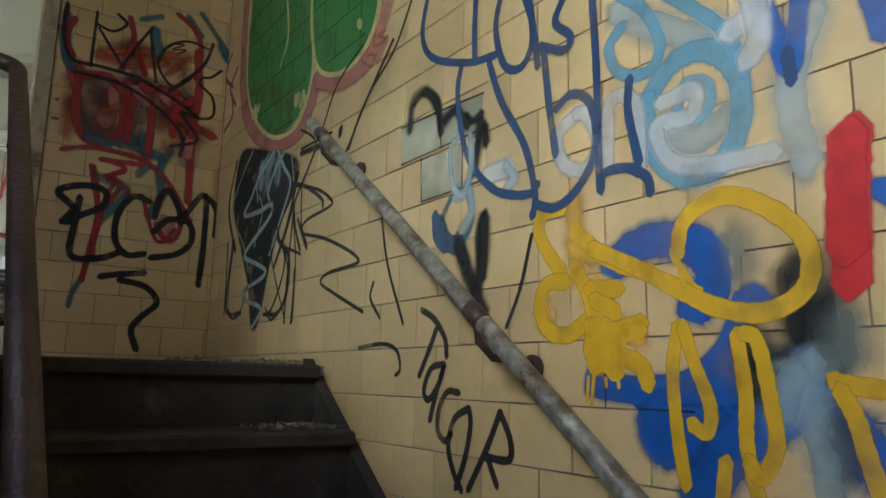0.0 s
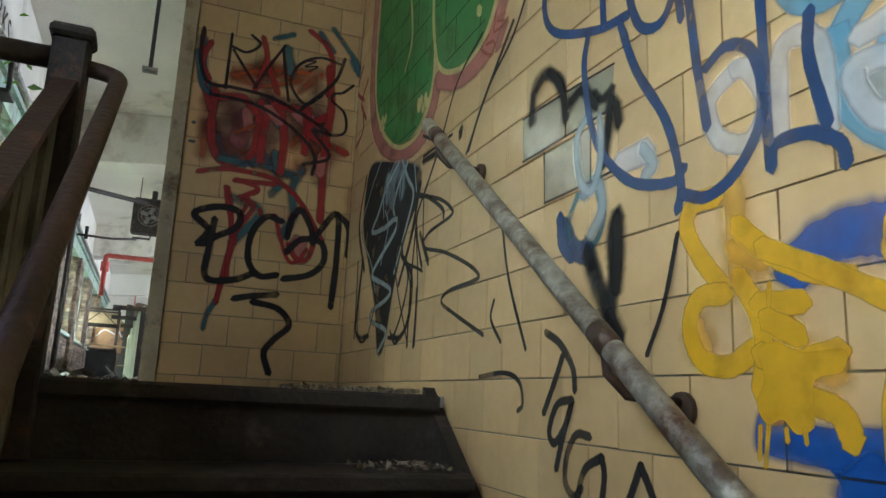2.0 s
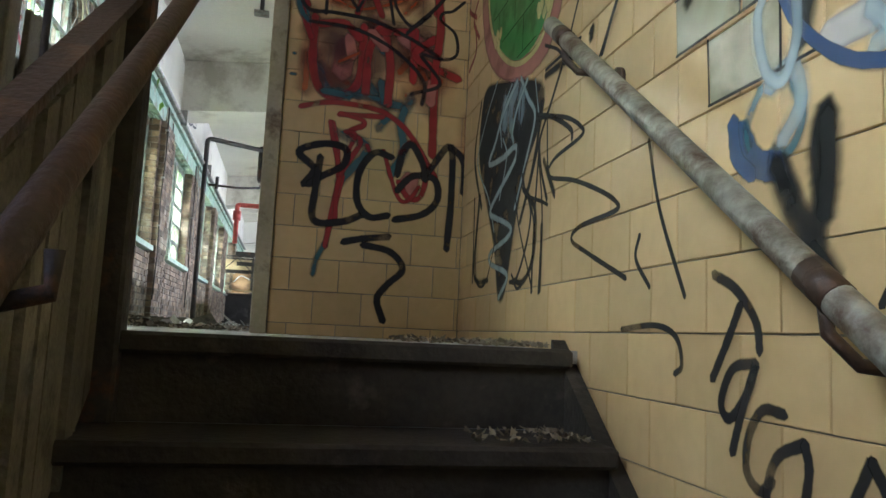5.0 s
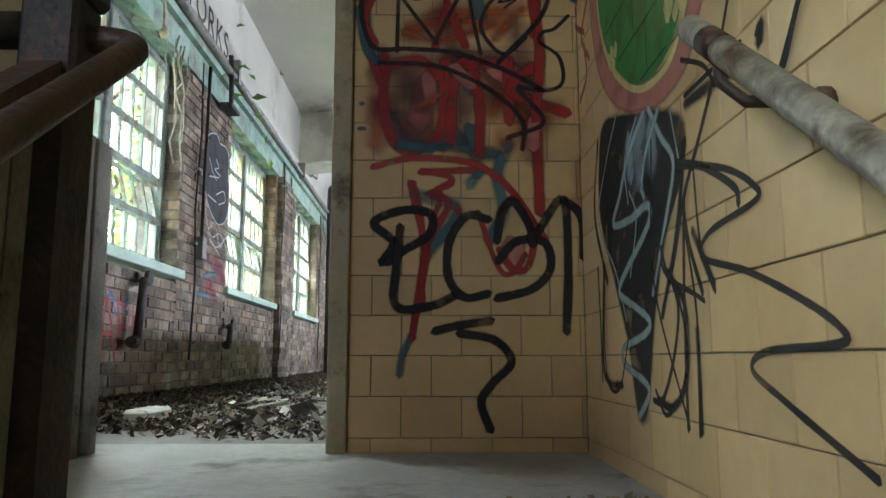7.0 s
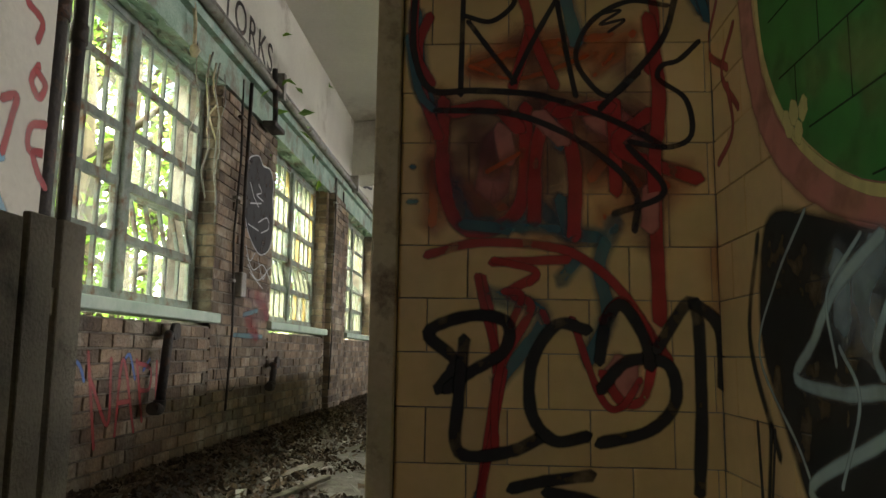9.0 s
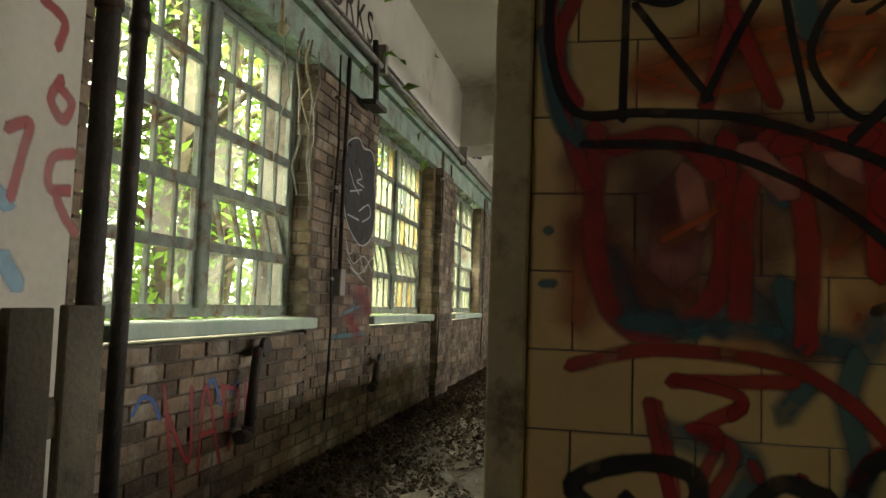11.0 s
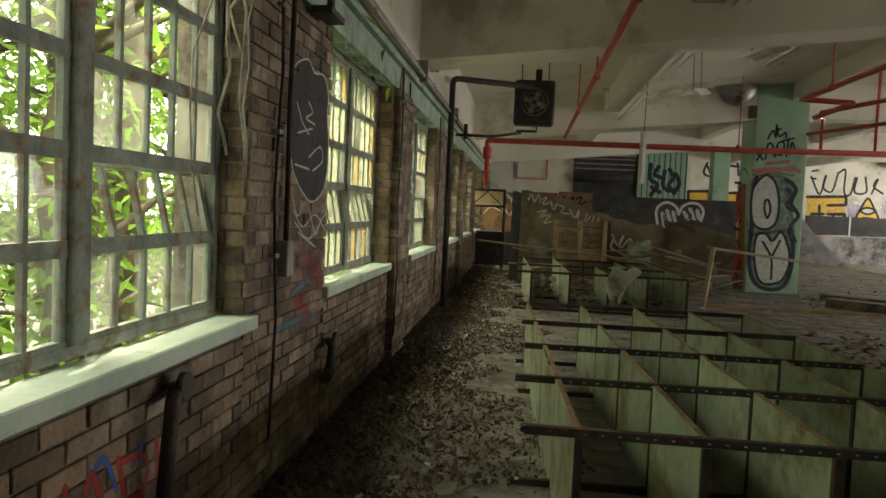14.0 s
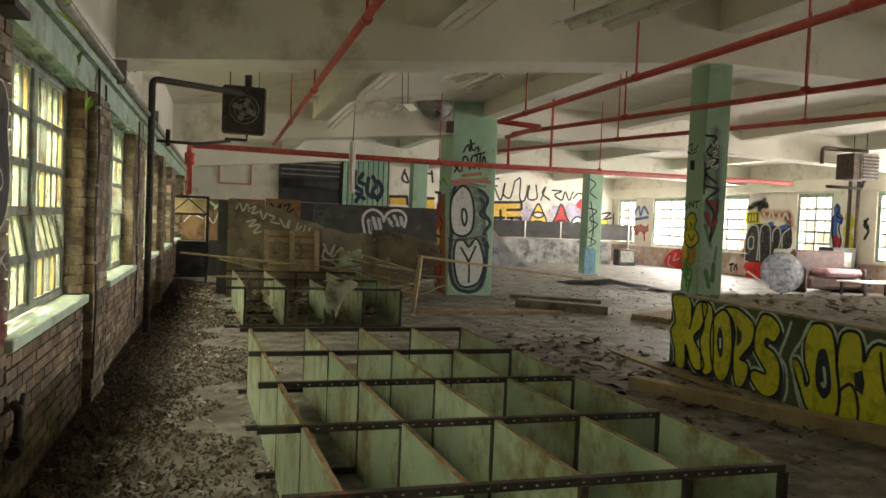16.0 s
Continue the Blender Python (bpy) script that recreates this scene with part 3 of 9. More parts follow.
lg = holder("landing_guard", "black steel landing railing with thin balusters", "railing")
btube("top_rail", [(GX - 0.04, NEWEL_Y - 0.045, 0.83), (0.02, NEWEL_Y - 0.045, 0.83)], 0.03, M_IRON, lg)
btube("bottom_rail", [(GX - 0.04, NEWEL_Y - 0.045, 0.12), (0.02, NEWEL_Y - 0.045, 0.12)], 0.015, M_IRON, lg)
for k in range(7):
    x = GX - 0.18 - k * 0.16
    btube("baluster", [(x, NEWEL_Y - 0.045, 0.12), (x, NEWEL_Y - 0.045, 0.82)], 0.009, M_IRON, lg, sides=8)

fence = holder("board_fence", "fence of upright grey weathered boards beside the doorway", "fence")
for k in range(10):
    y1 = 0.0 - k * 0.125
    h = 1.035 + rng.uniform(-0.02, 0.01)
    lean = Matrix.Translation((0.765, y1, 0)) @ pose(0, 0, 0, rng.uniform(-1, 1.4), rng.uniform(-1, 1), rng.uniform(-3, 3)) @ Matrix.Translation((-0.765, -y1, 0))
    bbox("board", (0.755, 0.775, y1 - 0.105, y1, 0.002, h), M_BOARD, fence, bevel=0.003, m=lean)
for z in (0.25, 0.8):
    bbox("fence_rail", (0.715, 0.75, -1.25, -0.02, z, z + 0.07), M_BOARD, fence, bevel=0.003)

# ---- windows of the brick wall ----
rng = random.Random(11)
pane_me = {}


def pane_mesh(w, h, kind):
    key = (round(w, 3), round(h, 3), kind)
    if key not in pane_me:
        b = bmesh.new()
        if kind in "ABCD":
            box(b, -0.002, 0.002, -w / 2, w / 2, -h / 2, h / 2)
        else:
            # a shard that is left along one side and the bottom
            poly = {"s": ((-.5, -.5), (.5, -.5), (.5, -.1), (.22, .02), (.3, .2), (0, .12), (-.1, .35), (-.3, .5), (-.5, .5)),
                    "t": ((-.5, -.5), (-.12, -.5), (-.22, -.2), (0, .08), (-.15, .3), (.2, .5), (-.5, .5)),
                    "u": ((.5, -.5), (.5, .5), (.1, .5), (.3, .1), (.12, -.1), (.32, -.5))}[kind]
            f = b.faces.new([b.verts.new((0, p * w, q * h)) for p, q in poly])
            e = bmesh.ops.extrude_face_region(b, geom=[f])
            bmesh.ops.translate(b, vec=(0.004, 0, 0), verts=[v for v in e["geom"] if isinstance(v, bmesh.types.BMVert)])
        bmesh.ops.recalc_face_normals(b, faces=b.faces[:])
        me = bpy.data.meshes.new("pane")
        b.to_mesh(me)
        b.free()
        me.materials.append({"A": M_PANE_A, "B": M_PANE_B, "C": M_PANE_C, "D": M_PANE_D}.get(kind, M_PANE_A))
        pane_me[key] = me
    return pane_me[key]


def steel_window(i, y0, y1, missing, tilts):
    x = -0.15
    win = holder("window_%d" % i, "rusty green steel factory window with many broken panes", "window", kind="structure")
    bm = bmesh.new()
    for a, b, c, d in ((y0, y0 + 0.05, WIN_Z0, WIN_Z1), (y1 - 0.05, y1, WIN_Z0, WIN_Z1), (y0 + 0.05, y1 - 0.05, WIN_Z0, WIN_Z0 + 0.04), (y0 + 0.05, y1 - 0.05, WIN_Z1 - 0.05, WIN_Z1)):
        box(bm, x - 0.03, x + 0.02, a, b, c, d)
    part("window_frame", bm, M_STEEL, win)
    mid = (y0 + y1) / 2
    bbox("mullion", (x - 0.04, x + 0.035, mid - 0.045, mid + 0.045, WIN_Z0 + 0.04, WIN_Z1 - 0.05), M_STEEL, win, bevel=0.006)
    rows = 5
    h = (WIN_Z1 - WIN_Z0 - 0.09) / rows
    for s, (a, b) in enumerate(((y0 + 0.05, mid - 0.045), (mid + 0.045, y1 - 0.05))):
        w = (b - a) / 5
        for r in range(rows):
            z = WIN_Z0 + 0.04 + r * h
            tilt = tilts.get((s, r), 0)
            bm = bmesh.new()
            bar = 0.026 if r in (1, 2) else 0.019
            box(bm, -0.015, 0.015, a, b, -bar, bar)
            box(bm, -0.0125, 0.0125, a + 0.002, b - 0.002, h - bar - 0.002, h - 0.001)
            for c in range(6):
                e = 0.016 if c in (0, 5) else 0.0105
                yy = min(max(a + c * w, a + e), b - e)
                box(bm, -0.011, 0.011, yy - e, yy + e, bar, h - bar - 0.002)
            me = bpy.data.meshes.new("sash")
            bm.to_mesh(me)
            bm.free()
            me.materials.append(M_STEEL)
            sash = new("sash", me)
            sash.parent = win
            sash.matrix_basis = pose(x, 0, z, 0, tilt, 0)
            for c in range(5):
                u = rng.random()
                if u < missing:
                    kind = "stu"[int(rng.random() * 3)] if rng.random() < 0.35 else None
                else:
                    kind = "DDDDBC"[int(rng.random() * 6)] if i > 1 else "AB"[rng.random() < 0.45]
                if kind is None:
                    continue
                p = new("pane", pane_mesh(w - 0.018, h - 2 * bar - 0.004, kind))
                p.parent = sash
                p.matrix_basis = pose(0, a + (c + 0.5) * w, h / 2)
                p.visible_shadow = False
    bm = bmesh.new()
    box(bm, x + 0.02, 0.045, y0 - 0.06, y1 + 0.06, WIN_Z0 - 0.075, WIN_Z0 - 0.01, bevel=0.006)
    part("window_sill", bm, M_SILL, win, "pale green chipped sill with litter")
    return win


for k in range(9):
    steel_window(k + 1, WIN_A + k * PITCH, WIN_B + k * PITCH, (0.62, 0.08, 0.25)[min(k, 2)],
                 {(1, 1): -13} if k == 0 else {(0, 1): -10, (1, 1): -13} if k == 1 else {(1, 2): -38} if k == 2 else {})

# windows of the far side wall
for i, (y, hw) in enumerate(RW):
    win = holder("window_%d" % (i + 10), "tall green framed window with bright daylight behind", "window", kind="structure")
    bm = bmesh.new()
    for a, b, c, d in ((y - hw, y - hw + 0.12, RZ0, RZ1), (y + hw - 0.12, y + hw, RZ0, RZ1), (y - hw + 0.12, y + hw - 0.12, RZ0, RZ0 + 0.08), (y - hw + 0.12, y + hw - 0.12, RZ1 - 0.14, RZ1)):
        box(bm, RX + 0.05, RX + 0.17, a, b, c, d)
    part("window_frame", bm, M_GREENP, win)
    bbox("mullion", (RX + 0.07, RX + 0.13, y - 0.04, y + 0.04, RZ0 + 0.08, RZ1 - 0.14), M_STEEL, win)
    for k in range(1, 5):
        z = RZ0 + 0.08 + k * (RZ1 - RZ0 - 0.22) / 5
        bbox("glazing_bar", (RX + 0.08, RX + 0.11, y - hw + 0.12, y + hw - 0.12, z - 0.035, z + 0.035), M_STEEL, win)
    for dy in (-hw * 0.5, hw * 0.5):
        bbox("glazing_bar", (RX + 0.085, RX + 0.105, y + dy - 0.025, y + dy + 0.025, RZ0 + 0.08, RZ1 - 0.14), M_STEEL, win)
    for k in range(10):
        z = RZ0 + 0.08 + (k % 5 + 0.5) * (RZ1 - RZ0 - 0.22) / 5
        if rng.random() < 0.3:
            continue
        w = hw - 0.17
        p = new("pane", pane_mesh(w, 0.36, "AB"[k % 2]))
        p.parent = win
        p.matrix_basis = pose(RX + 0.095, y + (-1 if k < 5 else 1) * (0.04 + w / 2), z)
        p.visible_shadow = False
    bbox("window_sill", (RX - 0.06, RX + 0.05, y - hw - 0.05, y + hw + 0.05, RZ0 - 0.07, RZ0 - 0.005), M_WHITE, win, bevel=0.006)

M_DADO = mat("whitewashed_brick", (0.30, 0.19, 0.15), (0.46, 0.34, 0.29), 4, 0.85, bump=0.6, fine=20, stain=(0.55, 0.50, 0.47), stain_amount=0.45, stain_scale=1.4)
bm = bmesh.new()
box(bm, RX - 0.004, RX, 16.0, 34.2, 0.002, 0.86)
structure("trim_dado", bm, M_DADO, "patchy red brick dado under the far windows")
bm = bmesh.new()
box(bm, RX - 0.16, RX, WALL_T, 34.2, 3.22, 3.32)
box(bm, RX - 0.10, RX, WALL_T, 34.2, 3.32, 3.62)
structure("trim_far_lintel", bm, M_CEIL, "off-white ledge above the far windows")
wp = holder("wall_pipes", "pair of brown heating pipes on the far wall", "pipe")
for y in (18.62, 18.95):
    btube("pipe", [(RX - 0.22, y, 0.0), (RX - 0.22, y, 2.0), (RX - 0.22, y, 3.75)], 0.06, M_RUSTRAIL, wp)

# ---- hall things ----


def mint_column(x, y, w, dpt, z0, label, drop=0.71):
    c = holder("column", label, "column", "columns of the hall", kind="structure", at=(x, y, z0))
    zt = roof_z(x) - drop
    bbox("shaft", (-w / 2, w / 2, -dpt / 2, dpt / 2, 0, zt - z0), M_COLUMN, c, bevel=0.012)
    return c


col_wide = mint_column(6.42, 16.255, 1.05, 0.95, 0, "wide mint green column with white bubble graffiti", 0.01)
col_stage = mint_column(6.68, 7.80, 0.34, 0.34, 0.86, "mint green column with black and yellow graffiti standing on the platform")
col_slim = mint_column(13.8, 24.0, 0.55, 0.55, 0, "slim mint green column with tags, turquoise at its foot")
mint_column(7.35, 24.2, 0.5, 0.5, 0, "mint green column near the back wall")

platform = holder("platform", "long boxed platform with yellow lettering on its dark painted face", "platform")
bbox("face", (6.38, 6.42, 1.2, 7.93, 0, 0.86), M_BLACKPAINT, platform, "dark green face board")
bbox("end_face", (6.42, 9.6, 7.89, 7.93, 0, 0.86), M_BLACKPAINT, platform)
bbox("back_face", (9.6, 9.64, 1.2, 7.93, 0, 0.86), M_PLY, platform)
for k in range(6):
    y0 = 1.18 + k * 1.125
    bbox("deck_board", (6.36, 9.66, y0, y0 + 1.118, 0.86, 0.885), M_PLANKFLOOR, platform, bevel=0.003)


def shelving(name, x0, x1, rows, cols, h, label, seed, broken=(), skew=0.0):
    """Steel shelving that lies on its back: upright sheets between rows of drilled angle bars."""
    r = random.Random(seed)
    s = holder(name, label, "shelving", "toppled steel shelving")
    xs = [x0 + (x1 - x0) * k / cols for k in range(cols + 1)]
    for j in range(len(rows) - 1):
        for k, x in enumerate(xs):
            if (j, k) in broken:
                continue
            lean = Matrix(((1, skew, 0, -skew * rows[0]), (0, 1, 0, 0), (0, 0, 1, 0), (0, 0, 0, 1)))
            bm = bmesh.new()
            a, b = rows[j] + 0.02, rows[j + 1] - 0.02
            dx = r.uniform(-0.015, 0.015)
            v = [bm.verts.new((x + skew * (y - rows[0]) + sgn + (dx if e else 0) + (r.uniform(-.004, .004)), y, z)) for sgn in (-0.0012, 0.0012) for e, y in ((0, a), (1, (a + b) / 2), (0, b)) for z in (0.004, h)]
            q = lambda i, e, t: v[i * 6 + e * 2 + t]
            for i in (0, 1):
                for e in (0, 1):
                    bm.faces.new((q(i, e, 0), q(i, e + 1, 0), q(i, e + 1, 1), q(i, e, 1)))
            for e in (0, 1):
                bm.faces.new((q(0, e, 1), q(0, e + 1, 1), q(1, e + 1, 1), q(1, e, 1)))
            sheet = part("shelf_sheet", bm, M_SHELF, s)
            bm = bmesh.new()
            box(bm, x - 0.002, x + 0.024, a, b, h + 0.0005, h + 0.0035)
            box(bm, x + 0.021, x + 0.024, a, b, h - 0.02, h + 0.0005)
            bmesh.ops.transform(bm, matrix=lean, verts=bm.verts[:])
            part("flange", bm, M_RUST, sheet, "rusty folded edge")
    for j, y in enumerate(rows):
        ext0, ext1 = r.uniform(0.20, 0.28), r.uniform(0.0, 0.03) + skew * (y - rows[0])
        for z in (h, 0.035):
            bm = bmesh.new()
            box(bm, x0 - ext0, x1 + ext1, y - 0.0015, y + 0.0015, z - 0.03, z + 0.006)
            box(bm, x0 - ext0, x1 + ext1, y + 0.0015, y + 0.032, z + 0.0035, z + 0.0065)
            n = int((x1 - x0) / 0.07)
            bar = part("angle_bar", bm, M_IRON, s, "dark drilled angle bar")
            if z == h and j < 3:
                bm = bmesh.new()
                for q in range(n):
                    xx = x0 + 0.03 + q * 0.07
                    box(bm, xx, xx + 0.013, y - 0.0024, y - 0.0014, z - 0.016, z - 0.009)
                tagged(part("hole", bm, M_SHELF, bar), kind="stuff")
        for k, x in enumerate(xs):
            bm = bmesh.new()
            px = x + skew * (y - rows[0])
            box(bm, px - 0.003, px + 0.03, y - 0.005, y - 0.002, 0.01, h - 0.031)
            box(bm, px - 0.003, px, y - 0.002, y + 0.03, 0.01, h - 0.031)
            part("post", bm, M_IRON, s)
    return s


shelving("steel_shelving", 1.47, 3.49, [2.79, 3.72, 4.69, 5.74, 6.93], 4, 0.60, "green steel shelving lying on its back with rusty edges", 3, skew=-0.045)
shelving("steel_shelving", 1.36, 3.65, [10.92, 12.4, 14.1], 4, 0.59, "green steel shelving lying on its back full of rubbish", 5, {(1, 2)}, skew=-0.04)



def heater():
    h = holder("unit_heater", "black unit heater hanging from the ceiling beside its pipes", "heater", at=(1.28, 10.94, 3.11))
    bm = bmesh.new()
    box(bm, -0.30, 0.30, -0.02, 0.30, -0.33, 0.33, bevel=0.03)
    part("casing", bm, M_IRON, h)
    bm = bmesh.new()
    for r in (0.08, 0.14, 0.2):
        tube(bm, [(r * math.cos(a), -0.03, r * math.sin(a)) for a in (2 * math.pi * k / 20 for k in range(21))], 0.005, 6, cap=False)
    part("fan_guard", bm, M_GREYPIPE, h)
    bm = bmesh.new()
    for k in range(4):
        box(bm, 0.03, 0.17, -0.024, -0.021, -0.035, 0.035, m=pose(0, 0, 0, 0, 90 * k + 20, 0))
    part("fan_blade", bm, M_GREYPIPE, h)
    for x in (-0.2, 0.2):
        btube("hanger", [(x, 0.1, 0.33), (x, 0.1, roof_z(1.3 + x) - 3.12)], 0.008, M_IRON, h, sides=6)
    btube("inlet", [(0.05, 0.1, 0.33), (0.05, 0.1, 0.5)], 0.05, M_IRON, h)
    btube("drain", [(0.05, 0.1, -0.33), (0.05, 0.1, -0.42), (-0.25, 0.1, -0.42)], 0.02, M_IRON, h)


heater()
hp = holder("heating_pipe", "black iron heating pipe rising along the wall to the heater", "pipe")
btube("riser", bend((0.14, 10.05, 0.0), (0.14, 10.05, 3.28), (1.33, 11.02, 3.34), 0.1), 0.042, M_IRON, hp, sides=12)
btube("return_pipe", bend((0.16, 10.6, 2.56), (0.7, 10.7, 2.56), (1.1, 11.03, 2.66), 0.08), 0.022, M_IRON, hp)
btube("valve", [(0.3, 10.63, 2.50), (0.3, 10.63, 2.72)], 0.03, M_IRON, hp)


def sprinkler(name, pts, r, drops, label):
    s = holder(name, label, "pipe", "red sprinkler pipes")
    btube("pipe", pts, r, M_RED, s, sides=12)
    a, b = Vector(pts[0]), Vector(pts[-1])
    for t in drops:
        p = a.lerp(b, t)
        z = roof_z(p.x) - 0.0
        btube("hanger", [p, (p.x, p.y, z)], 0.011, M_RED, s, sides=6)
        btube("collar", [p - (b - a).normalized() * 0.03, p + (b - a).normalized() * 0.03], r + 0.008, M_RED, s, sides=12)
    return s


sprinkler("sprinkler_main", [(0.5, 14.5, 2.86), (5.4, 14.5, 2.84), (14.0, 14.5, 2.90)], 0.055, (0.35, 0.62, 0.85), "thick red sprinkler main across the hall")
sprinkler("sprinkler_branch", [(1.93, 0.3, 3.02), (1.93, 7, 3.02), (1.93, 14.5, 2.98)], 0.032, (0.34, 0.55, 0.75), "red sprinkler branch pipe under the ceiling")
sprinkler("sprinkler_branch", [(4.6, 0.5, 3.02), (4.6, 5.0, 3.02), (4.55, 9.4, 3.02)], 0.032, (0.35, 0.62, 0.9), "red sprinkler branch pipe under the ceiling")
sprinkler("sprinkler_branch", [(7.2, 1.0, 3.0), (6.4, 5.1, 3.0), (5.2, 10.5, 3.02)], 0.03, (0.5, 0.75), "thin red sprinkler branch pipe under the ceiling")
sprinkler("sprinkler_branch", [(9.2, 1.5, 3.0), (7.8, 6.4, 3.0), (5.9, 12.9, 3.0)], 0.03, (0.5, 0.75), "thin red sprinkler branch pipe under the ceiling")
sd = holder("sprinkler_drop", "red upright sprinkler pipe with a valve by the window wall", "pipe")
btube("pipe", bend((0.55, 14.5, 2.86), (0.42, 14.5, 2.86), (0.42, 14.52, 1.95), 0.05), 0.055, M_RED, sd)
btube("valve", [(0.42, 14.53, 2.5), (0.42, 14.53, 2.72)], 0.09, M_RED, sd)
lk = holder("sprinkler_link", "red sprinkler link pipe with elbows beside the column", "pipe")
btube("pipe", bend((4.55, 9.4, 3.02), (5.25, 9.6, 3.02), (5.3, 11.0, 3.02), 0.06), 0.036, M_RED, lk)
btube("drop", bend((5.3, 11.0, 3.02), (6.73, 14.5, 3.5), (6.73, 14.5, 2.86), 0.06), 0.03, M_RED, lk)
btube("riser", [(7.7, 14.5, 2.88), (7.7, 14.5, roof_z(7.7))], 0.028, M_RED, lk)

# conduits, valves and boxes on the window wall
cd = holder("wall_conduit", "grey conduits running above the windows", "conduit")
for x, z, r in ((0.06, 2.86, 0.022), (0.05, 2.95, 0.014), (0.11, 2.825, 0.028)):
    btube("conduit", [(x, 0.3, z), (x, 12, z), (x, 24.3, z)], r, M_GREYPIPE, cd)
for y in (3.86, 7.4, 10.9):
    bbox("clip", (0.03, 0.15, y, y + 0.06, 2.77, 2.99), M_GREYPIPE, cd)
hb = holder("pipe_hanger", "black iron pipe bracket hanging from the conduit", "bracket")
btube("hook", [(0.10, 3.75, 2.98), (0.12, 3.75, 2.62), (0.12, 3.75, 2.53), (0.10, 3.98, 2.52)], 0.022, M_IRON, hb)
bbox("plate", (0.03, 0.14, 3.70, 3.98, 2.495, 2.535), M_IRON, hb, bevel=0.004)
for y0, z0, z1, y1 in ((2.12, 0.80, 0.40, 2.06), (4.20, 0.60, 0.42, 4.14)):
    v = holder("old_pipe_stub", "rusty black pipe stub with a valve on the brick wall", "pipe")
    btube("pipe", bend((0.02, y0 + 0.14, z0), (0.08, y0, z0), (0.08, y1, z1 + 0.02), 0.05), 0.026, M_IRON, v)
    btube("elbow", bend((0.08, y1, z1 + 0.05), (0.08, y1, z1), (0.08, y1 - 0.09, z1 + 0.01), 0.03), 0.034, M_IRON, v)
    btube("valve_wheel", [(0.06, y0 + 0.1, z0 + 0.02), (0.085, y0 + 0.1, z0 + 0.02)], 0.05, M_IRON, v, sides=12)
eb = holder("electric_box", "grey switch box with its conduit on the brick pier", "switch box")
bbox("box", (0.0, 0.06, 3.34, 3.44, 1.10, 1.28), M_GREYPIPE, eb, bevel=0.006)
btube("conduit", [(0.03, 3.39, 1.28), (0.03, 3.39, 2.0), (0.035, 3.40, 2.73)], 0.014, M_IRON, eb)
for x, y, z0, r in ((0.132, 0.783, 0.002, 0.039), (0.085, 1.013, 0.002, 0.031)):
    p = holder("standing_pipe", "thick black pipe standing before the window", "pipe", at=(x, y, z0))
    btube("tube", [(0, 0, 0), (0, 0, 1.5), (0, 0, 3.772 - z0)], r, M_IRON, p, sides=14)
    btube("collar", [(0, 0, 2.0 - z0), (0, 0, 2.08 - z0)], r + 0.007, M_IRON, p, sides=14)

# rubbish and boards
cage = holder("wire_cage", "tall dark steel cage rack at the end of the aisle", "rack", at=(0.28, 18.0, 0))
for x in (-0.42, 0.4):
    for y in (0, 0.7):
        bbox("post", (x, x + 0.05, y, y + 0.05, 0, 2.0), M_IRON, cage)
for z in (0.12, 0.9, 1.55, 1.95):
    for y in (0.005, 0.705):
        bbox("rail", (-0.37, 0.4, y, y + 0.04, z, z + 0.05), M_IRON, cage)
btube("brace", [(-0.37, 0.02, 1.58), (0, 0.02, 1.93)], 0.012, M_IRON, cage, sides=6)
btube("brace", [(0.4, 0.02, 1.58), (0, 0.02, 1.93)], 0.012, M_IRON, cage, sides=6)
bbox("shelf", (-0.37, 0.4, 0.05, 0.7, 0.93, 0.95), M_DARK, cage)
bbox("wood_panel", (-0.37, 0.4, 0.64, 0.66, 1.6, 1.94), M_WOOD, cage, "tan wood panel")
bbox("back_panel", (-0.37, 0.4, 0.66, 0.69, 0.17, 0.9), M_DARK, cage)


def pallet(name, m, w, d, boards, label, thick=0.022):
    p = holder(name, label, "pallet")
    for k in range(3):
        x = -w / 2 + k * (w - 0.09) / 2
        bbox("runner", (x, x + 0.09, -d / 2, d / 2, 0, 0.09), M_WOOD, p, bevel=0.004)
    for k in range(boards):
        y = -d / 2 + k * (d - 0.1) / (boards - 1)
        bbox("slat", (-w / 2, w / 2, y, y + 0.095, 0.09, 0.09 + thick), M_WOOD, p, bevel=0.003)
    p.matrix_world = m
    return p


pallet("pallet", pose(2.33, 14.42, 0.97, -100, 0, 2), 1.05, 0.78, 6, "wooden pallet leaning upright on the heap")
pallet("pallet", pose(9.0, 11.7, 0.0, 0, 0, 25), 1.2, 1.0, 7, "dark wooden pallet lying on the floor")
rng = random.Random(23)


def leaning_sheet(bm, x0, x1, y, z0, top0, top1, lean, thick=0.025, n=8, wave=0.0):
    """A board that leans back by lean metres, with a sloping top edge."""
    g = []
    for i in range(n + 1):
        t = i / n
        top = top0 + (top1 - top0) * t + wave * math.sin(t * 9)
        g.append([bm.verts.new((x0 + (x1 - x0) * t, y + d + lean * h, z0 + (top - z0) * h)) for d in (0, thick) for h in (0, 0.5, 1)])
    for a, b_ in zip(g, g[1:]):
        for k in ((0, 1), (1, 2), (2, 5), (5, 4), (4, 3), (3, 0)):
            bm.faces.new((a[k[0]], b_[k[0]], b_[k[1]], a[k[1]]))
    bm.faces.new([g[0][k] for k in (0, 1, 2, 5, 4, 3)])
    bm.faces.new([g[-1][k] for k in (3, 4, 5, 2, 1, 0)])


